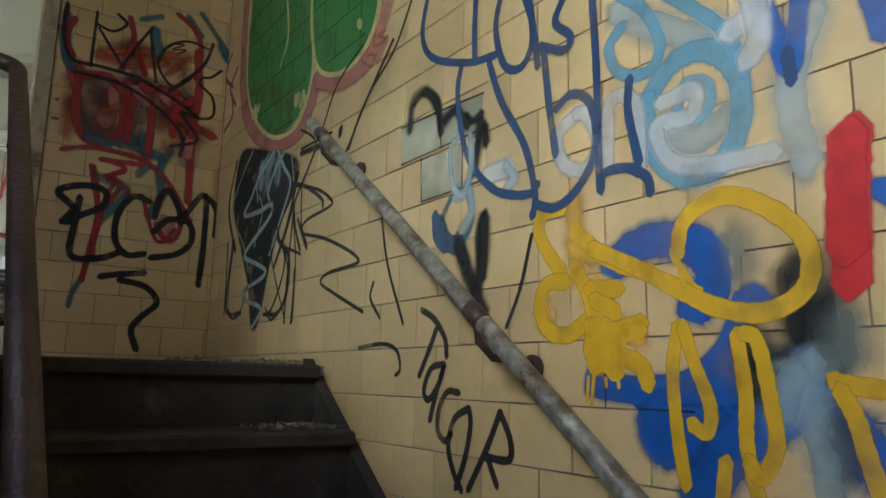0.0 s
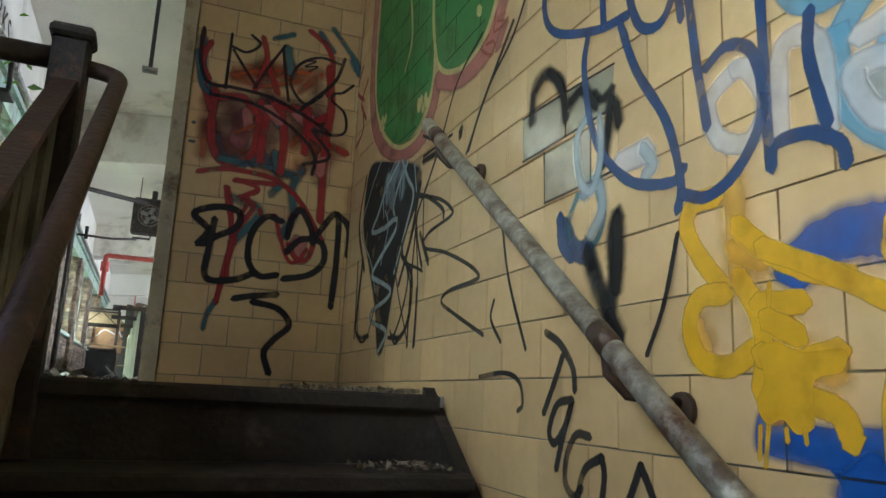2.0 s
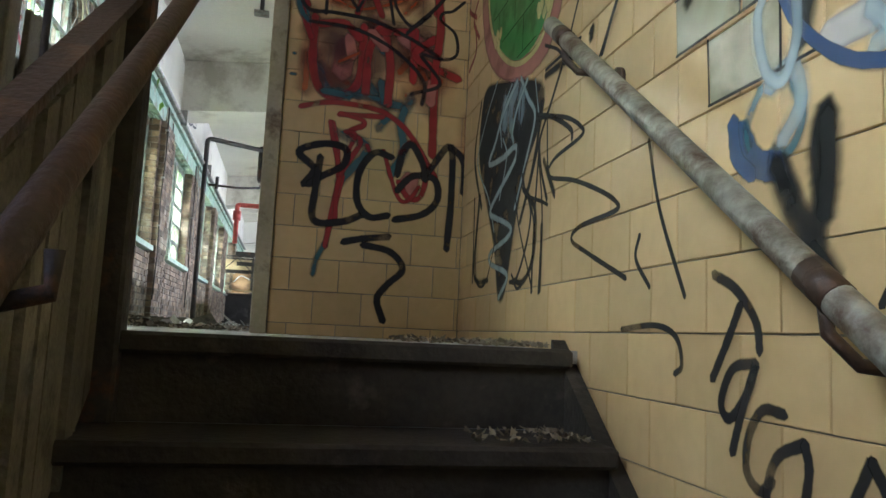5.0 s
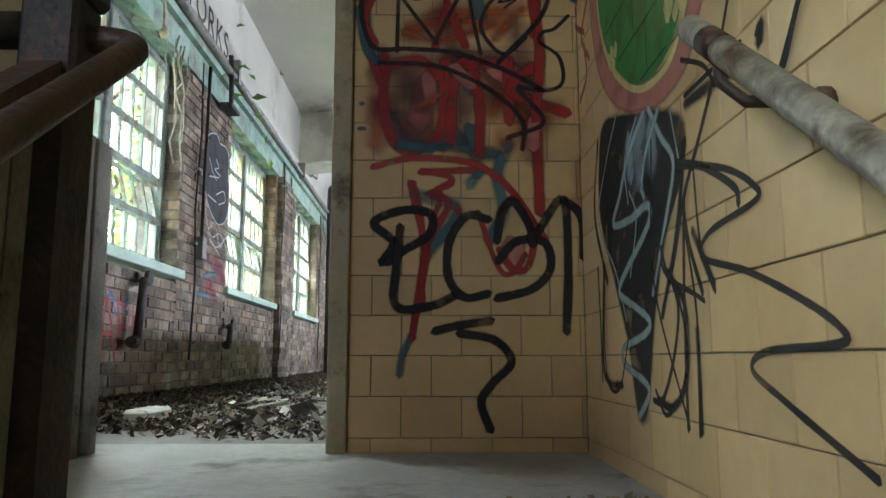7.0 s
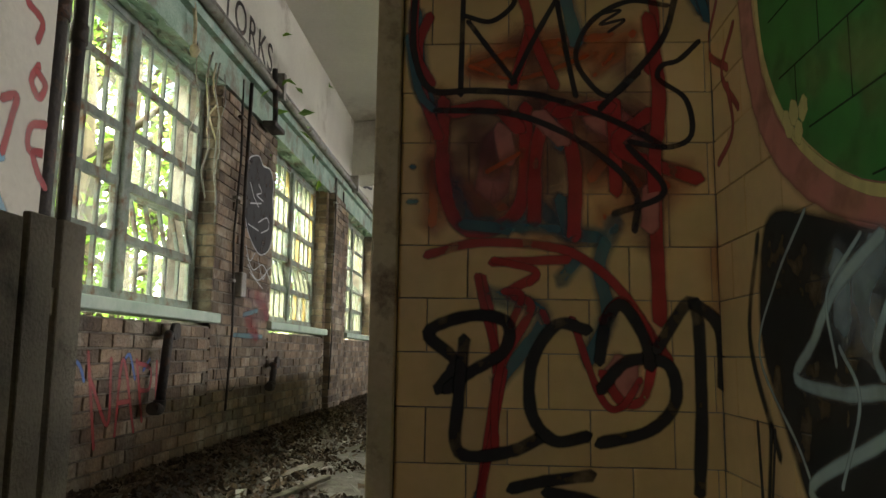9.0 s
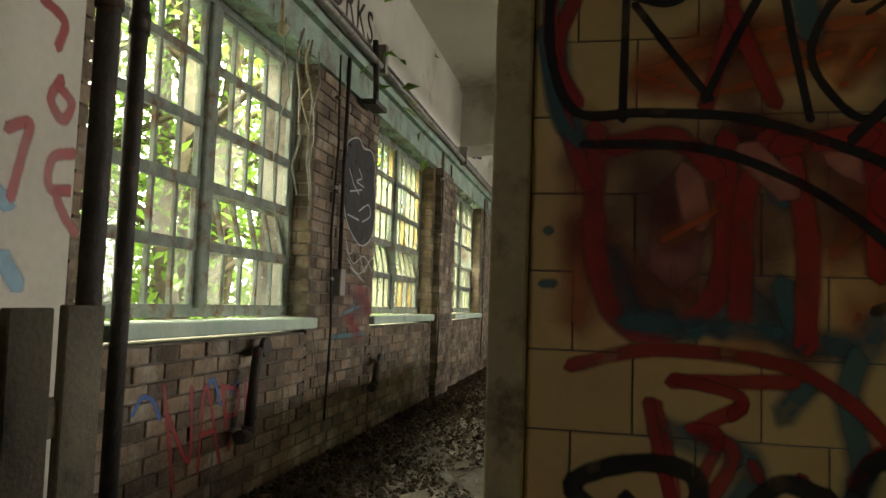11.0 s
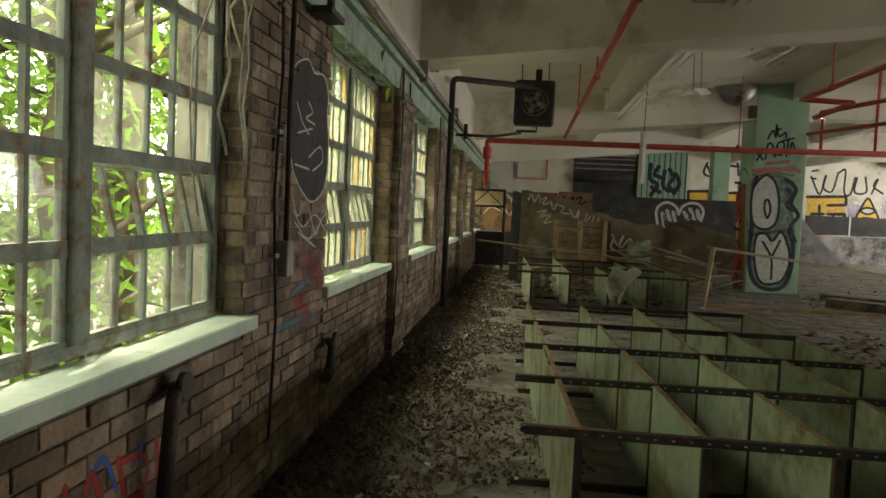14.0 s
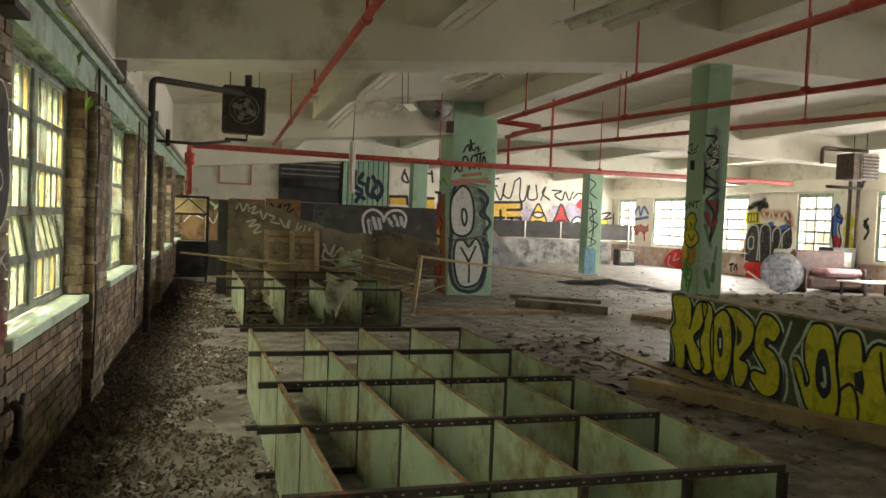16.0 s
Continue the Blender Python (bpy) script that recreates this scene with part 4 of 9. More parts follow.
ramp = holder("broken_skate_ramp", "collapsed dirty plywood skate ramp with pale scrawls", "ramp")
for x0, x1, y, t0, t1, lean, mt in ((1.14, 2.05, 14.95, 1.92, 1.76, 0.25, M_PLY), (2.0, 3.05, 14.99, 1.80, 1.42, 0.32, M_PLY), (3.0, 4.05, 14.93, 1.40, 1.30, 0.28, M_PLY), (3.9, 5.0, 14.98, 1.22, 0.92, 0.2, M_PLY),
                                    (0.95, 1.6, 15.4, 1.9, 1.7, 0.1, M_DARK), (1.3, 1.75, 14.75, 0.9, 1.05, 0.15, M_BOARD), (3.3, 3.75, 14.6, 0.95, 1.0, 0.2, M_SHELF), (4.0, 4.35, 14.55, 0.75, 0.85, 0.25, M_WOOD)):
    bm = bmesh.new()
    leaning_sheet(bm, x0, x1, y, 0.0, t0, t1, lean, wave=0.03)
    part("panel", bm, mt, ramp)
bm = bmesh.new()
n, k0 = 14, 10
deck = [[bm.verts.new((3.98 + 1.4 * i / n + 0.12 * math.sin(2.2 * j / k0), 15.75 - 0.75 * math.sin(0.35 + 2.2 * j / k0), (0.02 + 0.5 * i / n) * (1 - j / k0) + (1.42 - 0.24 * i / n + 0.05 * math.sin(3 * i / n)) * j / k0)) for j in range(k0 + 1)] for i in range(n + 1)]
for i in range(n):
    for j in range(k0):
        bm.faces.new((deck[i][j], deck[i + 1][j], deck[i + 1][j + 1], deck[i][j + 1])).smooth = True
bmesh.ops.solidify(bm, geom=bm.faces[:], thickness=0.03)
part("curved_deck", bm, M_PLY, ramp, "dark curved plywood deck")
for x in (4.2, 5.2):
    bbox("support", (x, x + 0.06, 15.6, 15.66, 0, 1.1), M_WOOD, ramp)
heap = holder("board_heap", "heap of loose timber and boards behind the shelving", "timber heap")
for k in range(34):
    x, y = rng.uniform(1.3, 5.2), rng.uniform(13.9, 14.9)
    bbox("board", (-rng.uniform(0.4, 0.9), rng.uniform(0.4, 0.9), -0.05, 0.05, 0, 0.025), M_WOOD if k % 3 else M_BOARD, heap, bevel=0.002,
         m=pose(x, y, 0.06 + 0.022 * k, rng.uniform(-12, 12), rng.uniform(-14, 14), rng.uniform(-40, 40)))
bbox("plank", (-1.6, 1.6, -0.06, 0.06, 0, 0.03), M_WOOD, heap, m=pose(1.9, 14.1, 0.75, 0, 4, -8))


def timber(name, a, b, w, h, material, label):
    a, b = Vector(a), Vector(b)
    ob = holder(name, label, "timber", at=a)
    length = (b - a).length
    ang = math.degrees(math.atan2(b.y - a.y, b.x - a.x))
    pit = -math.degrees(math.asin((b.z - a.z) / length))
    ob.matrix_world = Matrix.Translation(a) @ pose(0, 0, 0, 0, pit, ang)
    bbox("beam", (0, length, -w / 2, w / 2, 0, h), material, ob, bevel=0.005)
    return ob


timber("timber", (4.4, 12.6, 0), (7.2, 12.65, 0), 0.12, 0.06, M_WOOD, "long pale timber lying on the floor")
timber("timber", (4.35, 12.75, 0.0), (4.5, 12.9, 1.0), 0.08, 0.05, M_WOOD, "upright piece of broken timber frame")
timber("timber", (4.4, 12.9, 0.98), (8.6, 14.6, 0.5), 0.06, 0.05, M_WOOD, "thin broken timber rail")
timber("timber", (5.15, 6.75, 0), (6.22, 4.6, 0), 0.17, 0.13, M_WOOD, "heavy timber lying beside the platform")
timber("timber", (6.1, 8.7, 0), (6.05, 6.4, 0), 0.18, 0.03, M_WOOD, "flat plank lying by the platform")
timber("timber", (6.8, 13.8, 0), (8.2, 12.6, 0), 0.35, 0.16, M_BOARD, "grey boxed beam on the floor")
timber("timber", (7.2, 15.2, 0.02), (8.9, 14.2, 0.02), 0.25, 0.08, M_BOARD, "grey board on the floor")

sheet = holder("metal_sheet", "curled dark sheet lying on the floor", "sheet")
bm = bmesh.new()
g = [[bm.verts.new((10.6 + 2.4 * i / 12, 19.2 - 2.6 * i / 12 + 1.1 * j / 4, 0.012 + 0.16 * math.sin(math.pi * i / 12) ** 2 * (0.4 + 0.15 * j) + 0.03 * math.sin(i * 1.7 + j))) for j in range(5)] for i in range(13)]
for i in range(12):
    for j in range(4):
        bm.faces.new((g[i][j], g[i + 1][j], g[i + 1][j + 1], g[i][j + 1])).smooth = True
bmesh.ops.solidify(bm, geom=bm.faces[:], thickness=0.008)
part("sheet", bm, M_DARK, sheet)

dish = holder("satellite_dish", "large white round dish with graffiti propped on the floor", "dish", at=(16.0, 16.9, 0.63))
bm = bmesh.new()
rings = [[bm.verts.new((0.58 * r / 6 * math.cos(a), 0.22 * (r / 6) ** 2 - 0.2, 0.58 * r / 6 * math.sin(a))) for a in (2 * math.pi * k / 28 for k in range(28))] for r in range(1, 7)]
c0 = bm.verts.new((0, -0.2, 0))
for k in range(28):
    bm.faces.new((c0, rings[0][k], rings[0][(k + 1) % 28])).smooth = True
    for r in range(5):
        bm.faces.new((rings[r][k], rings[r + 1][k], rings[r + 1][(k + 1) % 28], rings[r][(k + 1) % 28])).smooth = True
bmesh.ops.solidify(bm, geom=bm.faces[:], thickness=0.02)
part("bowl", bm, M_SMEAR, dish)
btube("foot", [(0, 0.05, -0.3), (0.1, 0.5, -0.62)], 0.03, M_IRON, dish)
btube("strut", [(-0.35, -0.05, -0.45), (-0.9, 0.1, 0.0)], 0.025, M_LAMP, dish)
dish.rotation_euler = (radians(-12), 0, radians(-28))

M_SOFA = mat("brown_leather", (0.05, 0.026, 0.022), (0.12, 0.065, 0.05), 5, 0.6, bump=0.3)
M_CUSHION = mat("pink_cushion", (0.38, 0.20, 0.24), (0.55, 0.34, 0.38), 5, 0.9, stain=(0.2, 0.12, 0.12), stain_amount=0.3)
sofa = holder("sofa", "broken dark brown sofa with a pink cushion by the far windows", "sofa", at=(18.6, 18.0, 0))
bbox("seat", (-1.0, 1.0, -0.4, 0.4, 0.12, 0.48), M_SOFA, sofa, bevel=0.07)
bbox("backrest", (-1.0, 1.0, 0.25, 0.5, 0.3, 1.25), M_SOFA, sofa, bevel=0.09)
bbox("arm", (-1.2, -1.0, -0.4, 0.5, 0, 0.75), M_SOFA, sofa, bevel=0.07)
bbox("arm", (1.0, 1.2, -0.4, 0.5, 0, 0.75), M_SOFA, sofa, bevel=0.07)
bbox("cushion", (-0.5, 0.9, -0.55, 0.2, 0.48, 0.72), M_CUSHION, sofa, "faded pink cushion", bevel=0.1)
crate = holder("speaker_cabinet", "dark square speaker cabinet standing behind the sofa", "cabinet", at=(19.7, 18.75, 0))
bbox("body", (-0.45, 0.45, -0.3, 0.3, 0, 1.35), M_DARK, crate, bevel=0.02)
bbox("grille", (-0.28, 0.28, -0.315, -0.3, 0.65, 1.2), M_GREYPIPE, crate, bevel=0.005)
slab = holder("low_table", "low white board table beside the sofa", "table", at=(18.6, 16.4, 0))
bbox("tabletop", (-0.7, 1.1, -0.5, 0.5, 0.42, 0.46), M_LAMP, slab, bevel=0.008)
for x in (-0.6, 1.0):
    for y in (-0.4, 0.4):
        bbox("leg", (x - 0.03, x + 0.03, y - 0.03, y + 0.03, 0, 0.42), M_IRON, slab)
tv = holder("television", "smashed old television lying by the windows", "television", at=(18.6, 29.6, 0))
bbox("casing", (-0.45, 0.45, -0.2, 0.3, 0.0, 0.75), M_DARK, tv, bevel=0.05)
bbox("screen", (-0.34, 0.34, -0.215, -0.2, 0.16, 0.66), M_GREYPIPE, tv, bevel=0.01)
qp = holder("quarter_pipe", "grey plywood skate ramp with a dark top at the back wall", "ramp", at=(10.6, 26.5, 0))
bm = bmesh.new()
pr = [(2.0 * k / 10, 1.9 * (1 - k / 10) ** 1.3) for k in range(11)]
a = [bm.verts.new((x, 0, z + 0.01)) for x, z in pr] + [bm.verts.new((0, 0, 0))]
b = [bm.verts.new((x, 2.4, z + 0.01)) for x, z in pr] + [bm.verts.new((0, 2.4, 0))]
for k in range(12):
    bm.faces.new((a[k], a[(k + 1) % 12], b[(k + 1) % 12], b[k]))
bm.faces.new(a)
bm.faces.new(b[::-1])
part("body", bm, mat("grey_ply", (0.2, 0.2, 0.21), (0.34, 0.34, 0.35), 2, 0.7, stain=(0.1, 0.1, 0.1), stain_amount=0.3), qp)
bench = holder("skate_box", "long grey skate box covered with tags by the back wall", "skate box", at=(13.2, 30.2, 0))
bbox("body", (-0.8, 5.0, 0, 1.2, 0, 1.05), mat("tagged_ply", (0.14, 0.14, 0.14), (0.42, 0.41, 0.4), 1.6, 0.7, stain=(0.04, 0.04, 0.04), stain_amount=0.5, stain_scale=2.4), bench)
bbox("upper_board", (-0.6, 6.8, 1.25, 1.3, 1.1, 1.85), M_DARK, bench)
for k in range(5):
    bbox("leg", (-0.6 + k * 1.8, -0.54 + k * 1.8, 1.22, 1.28, 0, 1.85), M_LAMP, bench)

M_BROWN = mat("brown_hardboard", (0.17, 0.09, 0.045), (0.30, 0.18, 0.09), 1.6, 0.7, bump=0.25, stain=(0.07, 0.045, 0.03), stain_amount=0.35, stain_scale=2)
hoard = holder("brown_hoarding", "row of brown hardboard panels with pale tags", "hoarding")
for x0, x1, zt in ((0.04, 0.62, 1.95), (0.63, 1.22, 1.98), (1.23, 2.1, 2.02), (2.11, 3.02, 2.06)):
    bbox("panel", (x0, x1, 19.9, 19.93, 0.002, zt), M_BROWN, hoard, bevel=0.004)
# near-black sheets standing just before the hoarding's foot
gap = holder("dark_base_boards", "dark boards along the foot of the hoarding", "boards")
for x0, x1 in ((0.05, 0.7), (0.72, 1.5)):
    bbox("board", (x0, x1, 19.85, 19.88, 0.002, 0.92), M_DARK, gap, bevel=0.004)
easel = holder("pink_frame", "thin pink frame hung on the partition wall", "frame", at=(0.9, 24.4, 2.55))
for d in ((-0.02, 1.0, 0.0, 0.05), (-0.02, 1.0, 0.75, 0.8), (-0.02, 0.03, 0.05, 0.75), (0.95, 1.0, 0.05, 0.75)):
    bbox("rail", (d[0], d[1], -0.04, 0.0, d[2], d[3]), mat("faded_pink_paint", (0.40, 0.13, 0.13), (0.52, 0.20, 0.19), 6, 0.7), easel)
tarp = holder("torn_tarp", "pale torn plastic sheet hanging over the toppled shelving", "tarp")
bm = bmesh.new()
tr = random.Random(19)
g = []
for i in range(11):
    u = i / 10
    col = []
    for j in range(9):
        v = j / 8
        drop = max(0.0, v - 0.35)
        col.append(bm.verts.new((2.52 + 0.5 * u * (1 - 0.45 * v) + 0.05 * math.sin(7 * v + 5 * u), 11.35 - 0.5 * min(v, 0.35) / 0.35 - 0.06 * drop + 0.03 * math.sin(9 * u), 0.66 + 0.03 * math.sin(8 * u + 3 * v) - 0.8 * drop * (0.75 + 0.35 * math.sin(4.3 * u + 0.6)))))
    g.append(col)
for i in range(10):
    for j in range(8):
        if not (j > 5 and i in (2, 6, 7)):
            bm.faces.new((g[i][j], g[i + 1][j], g[i + 1][j + 1], g[i][j + 1])).smooth = True
bmesh.ops.solidify(bm, geom=bm.faces[:], thickness=0.004)
part("sheet", bm, mat("dirty_plastic_sheet", (0.40, 0.42, 0.34), (0.62, 0.64, 0.55), 5, 0.5, bump=0.3, stain=(0.2, 0.2, 0.15), stain_amount=0.3, stain_scale=4), tarp)

cab = holder("green_locker_wall", "dark green corrugated screen with blue tags at the back", "screen", at=(4.8, 24.3, 0))
for k in range(9):
    bbox("rib", (k * 0.17, k * 0.17 + 0.14, -0.05, 0.0, 0.9, 3.6), M_COLUMN, cab, bevel=0.01)
bbox("board", (-0.05, 1.55, 0.0, 0.03, 0.0, 3.6), M_DARK, cab)
bw = holder("boarded_window", "blackened boarded hatch in the partition", "hatch", at=(2.95, 24.4, 2.4))
bbox("frame", (-0.2, 1.8, -0.05, 0.0, -0.3, 1.0), M_DARK, bw, bevel=0.01)
bbox("shelf", (-0.2, 1.8, -0.35, -0.05, -0.3, -0.25), M_DARK, bw)
for k in range(9):
    bbox("shutter_slat", (-0.16, 1.76, -0.075, -0.05, 0.5 + k * 0.055, 0.545 + k * 0.055), M_GREYPIPE if k % 3 == 1 else M_DARK, bw)
btube("shutter_roll", [(-0.16, -0.16, 0.28), (1.7, -0.16, 0.28)], 0.15, M_DARK, bw, sides=14)
bbox("light_panel", (0.75, 1.35, -0.07, 0.0, -0.62, -0.35), M_WOOD, bw)
counter = db = holder("dark_counter", "long black boarded counter with a painted white heart outline", "counter", at=(3.2, 20.005, 0))
bbox("front", (-0.6, 5.2, 0, 0.05, 0, 2.0), M_DARK, db)
bbox("top", (-0.6, 5.2, 0.05, 0.7, 1.95, 2.0), M_DARK, db)
bbox("side", (-0.6, -0.55, 0.05, 0.7, 0, 1.95), M_DARK, db)
tp = holder("dangling_fixture", "white fluorescent fixture dangling upright from one end", "ceiling light", at=(3.41, 14.3, 2.12))
bbox("reflector", (-0.06, 0.06, -0.02, 0.03, 0, 1.0), M_LAMP, tp, bevel=0.008)
btube("tube", [(0, -0.035, 0.04), (0, -0.035, 0.91)], 0.014, M_LAMP, tp, sides=8)
btube("hanger", [(0, 0, 0.95), (0.02, 0, roof_z(3.41) - 2.12)], 0.008, M_IRON, tp, sides=6)
bowl = holder("metal_bowl", "dented silvery metal bowl fixed to the column", "reflector", at=(5.43, 15.62, 4.36))
bm = bmesh.new()
rings = [[bm.verts.new((0.46 * q / 6 * math.cos(a), 0.16 * (q / 6) ** 2 - 0.16, 0.52 * q / 6 * math.sin(a))) for a in (math.pi + math.pi * k / 18 for k in range(19))] for q in range(1, 7)]
for k in range(18):
    for q in range(5):
        bm.faces.new((rings[q][k], rings[q + 1][k], rings[q + 1][k + 1], rings[q][k + 1])).smooth = True
bmesh.ops.solidify(bm, geom=bm.faces[:], thickness=0.02)
part("bowl", bm, mat("scuffed_aluminium", (0.34, 0.34, 0.33), (0.62, 0.62, 0.60), 6, 0.35, 0.7, bump=0.4, stain=(0.12, 0.11, 0.10), stain_amount=0.4, stain_scale=5), bowl)
bbox("bracket", (-0.42, 0.46, 0.0, 0.06, 0.0, 0.05), M_IRON, bowl)
bbox("junction_box", (0.28, 0.42, -0.02, 0.12, -0.75, -0.5), M_RUSTRAIL, bowl, "rusty junction box")


def strip_light(x, y, z, rz, tilt):
    s = holder("fluorescent_fixture", "broken white fluorescent fixture hanging from the ceiling", "ceiling light", "hanging fluorescent fixtures")
    s.matrix_world = pose(x, y, z, tilt, 0, rz)
    bm = bmesh.new()
    v = [bm.verts.new((px, py, pz)) for py in (-0.6, 0.6) for px, pz in ((-0.14, 0), (-0.05, 0.09), (0.05, 0.09), (0.14, 0), (0.12, 0), (0.04, 0.07), (-0.04, 0.07), (-0.12, 0))]
    for k in range(8):
        bm.faces.new((v[k], v[(k + 1) % 8], v[8 + (k + 1) % 8], v[8 + k]))
    bm.faces.new(v[:8])
    bm.faces.new(v[8:][::-1])
    part("reflector", bm, M_LAMP, s)
    btube("tube", [(0.03, -0.58, 0.035), (0.03, 0.58, 0.035)], 0.014, M_LAMP, s, sides=8)
    for y in (-0.4, 0.4):
        btube("hanger", [(0, y, 0.09), (0, y, roof_z(x) - z + 0.12)], 0.006, M_IRON, s, sides=6)


for a in ((4.11, 5.87, 3.5, 10, 0), (4.46, 5.82, 3.52, 7, 0), (4.56, 10.25, 3.65, 2, 0), (4.19, 9.9, 3.65, 3, 4), (3.7, 11.3, 3.35, -20, 10), (1.6, 10.2, 3.55, 20, 10)):
    strip_light(*a)
sw = holder("ceiling_switchgear", "grey conduit drop with a box hanging from the ceiling", "bracket", at=(1.25, 3.9, 3.05))
btube("stem", [(0, 0, 0), (0, 0, 0.83)], 0.02, M_IRON, sw)
bbox("plate", (-0.07, 0.07, -0.05, 0.05, -0.03, 0.0), M_GREYPIPE, sw)
cz = holder("ceiling_conduit", "pair of grey conduits along a ceiling rib", "conduit")
for dx in (0.0, 0.12):
    btube("conduit", bend((3.2 + dx, 0.4, 3.66), (3.2 + dx, 7.8, 3.66), (3.2 + dx, 7.9, 3.42), 0.08), 0.018, M_CEIL, cz)
    btube("conduit", bend((3.2 + dx, 8.5, 3.66), (3.2 + dx, 14.0, 3.66), (3.1 + dx, 16.0, 3.5), 0.1), 0.018, M_CEIL, cz)
ac = holder("exhaust_unit", "brown louvred heater unit hanging near the far windows", "heater", at=(16.6, 15.2, 3.49))
bbox("casing", (-0.12, 0.42, -0.3, 0.3, -0.34, 0.33), M_GREYPIPE, ac, bevel=0.02)
for k in range(7):
    bbox("louvre", (-0.10, 0.40, -0.33, -0.3, -0.30 + k * 0.085, -0.25 + k * 0.085), M_RUSTRAIL, ac)
bbox("side_panel", (-0.36, -0.12, -0.28, 0.28, -0.33, 0.32), M_RUSTRAIL, ac)
for dy in (-0.2, 0.2):
    btube("hanger", [(0.1, dy, 0.33), (0.1, dy, roof_z(16.7) - 3.49)], 0.014, M_IRON, ac, sides=6)
btube("feed_pipe", bend((-1.1, 0.0, 0.02), (-1.1, 0.0, 0.42), (0.35, 0.0, 0.42), 0.1), 0.05, M_RUSTRAIL, ac)
btube("return_pipe", [(-1.0, -0.1, -0.55), (0.1, -0.1, -0.55), (0.3, 0.0, -0.34)], 0.04, M_IRON, ac)

# hanging wires and vines at the windows
rngw = random.Random(9)
for y0, n, zt in ((6.5, 7, 2.74), (2.4, 3, 2.56), (2.75, 3, 2.56), (9.9, 4, 2.7)):
    w = holder("hanging_wires", "tangle of loose pale wires hanging by the window", "wires")
    for k in range(n):
        y, x = y0 + rngw.uniform(-0.12, 0.12), rngw.uniform(0.03, 0.10)
        ln = rngw.uniform(0.35, 1.5)
        pts = [(x, y, zt + 0.02)]
        for q in range(1, 7):
            pts.append((x + rngw.uniform(-0.02, 0.03), y + rngw.uniform(-0.05, 0.05), zt - ln * q / 6))
        btube("wire", pts, rngw.choice((0.004, 0.006)), M_CREAM if k % 2 else M_GREYPIPE, w, sides=5)
for y0, y1, z in ((0.9, 2.9, 2.54), (4.3, 6.3, 2.54), (7.7, 9.6, 2.54)):
    fl = holder("paint_flakes", "curling flakes of pale green paint under the lintel", "paint flakes", kind="stuff")
    V, F = [], []
    for k in range(70):
        y, x, a = rngw.uniform(y0, y1), rngw.uniform(-0.10, 0.015), rngw.uniform(0, 6.28)
        w, d = rngw.uniform(0.02, 0.07), rngw.uniform(0.008, 0.035)
        n = len(V)
        ca, sa = math.cos(a) * w, math.sin(a) * w
        V += [(x - ca * 0.3, y - sa, z - 0.001), (x + ca * 0.3, y + sa, z - 0.001), (x + ca * 0.4 + 0.01, y + sa * 0.8 + 0.01, z - d), (x - ca * 0.2 + 0.012, y - sa * 0.7, z - d * 0.7)]
        F.append((n, n + 1, n + 2, n + 3))
    flake = raw("flakes", V, F, M_GREENP)
    flake.parent = fl
for y, x in ((3.25, 0.02), (6.33, 0.085), (7.08, 0.03), (9.75, 0.03)):
    cb = holder("hanging_cable", "old dark cable clipped down the brick pier", "cable")
    btube("cable", [(x, y, 2.7), (x + 0.01, y + 0.015, 2.1), (x - 0.004, y - 0.01, 1.5), (x + 0.012, y + 0.02, 0.9), (x, y, 0.3)], 0.009, M_IRON, cb, sides=6)
    for z in (2.4, 1.8, 1.2):
        bbox("clip", (x - 0.02, x + 0.016, y - 0.02, y + 0.03, z, z + 0.02), M_GREYPIPE, cb)
rope = holder("rope_end", "frayed rope end hanging over the window", "rope")
btube("rope", [(0.06, 2.2, 2.78), (0.07, 2.22, 2.66), (0.06, 2.25, 2.52)], 0.012, M_CREAM, rope, sides=7)
btube("knot", [(0.06, 2.24, 2.53), (0.065, 2.25, 2.50), (0.06, 2.25, 2.46)], [0.02, 0.034, 0.018], M_CREAM, rope, sides=9)

# ---- litter ----


def scatter(name, count, region, size, material, label, category, seed, power=1.0, lift=0.03, base=0.003):
    r = np.random.default_rng(seed)
    V, F = [], []
    for i in range(count):
        x, y, z = region(r)
        s = size * r.uniform(0.4, 1.5)
        a, tx, ty = r.uniform(0, 6.283), r.normal(0, 0.35), r.normal(0, 0.35)
        l, w = s, s * r.uniform(0.35, 0.8)
        pts = [(-l / 2, 0), (-l * .1, -w / 2), (l / 2, 0), (-l * .1, w / 2)] if r.random() < 0.6 else [(-l / 2, -w / 2), (l / 2, -w / 2), (l * .4, w / 2), (-l / 2, w * .4)]
        ca, sa = math.cos(a), math.sin(a)
        n = len(V)
        for j, (u, v) in enumerate(pts):
            V.append((x + u * ca - v * sa, y + u * sa + v * ca, max(base, z + lift * r.random() + u * tx + v * ty)))
        F.append((n, n + 1, n + 2, n + 3))
    ob = raw(name, V, F, material)
    return tagged(ob, label, category, kind="stuff")


def along_wall(r):
    y = r.uniform(0.3, 18)
    t = r.random() ** 1.7
    x = 0.03 + 1.5 * t * (0.8 + 0.25 * math.sin(y * 1.7) + 0.15 * math.sin(y * 5.1))
    return x, y, 0.07 * max(0.0, 1 - 1.4 * t)


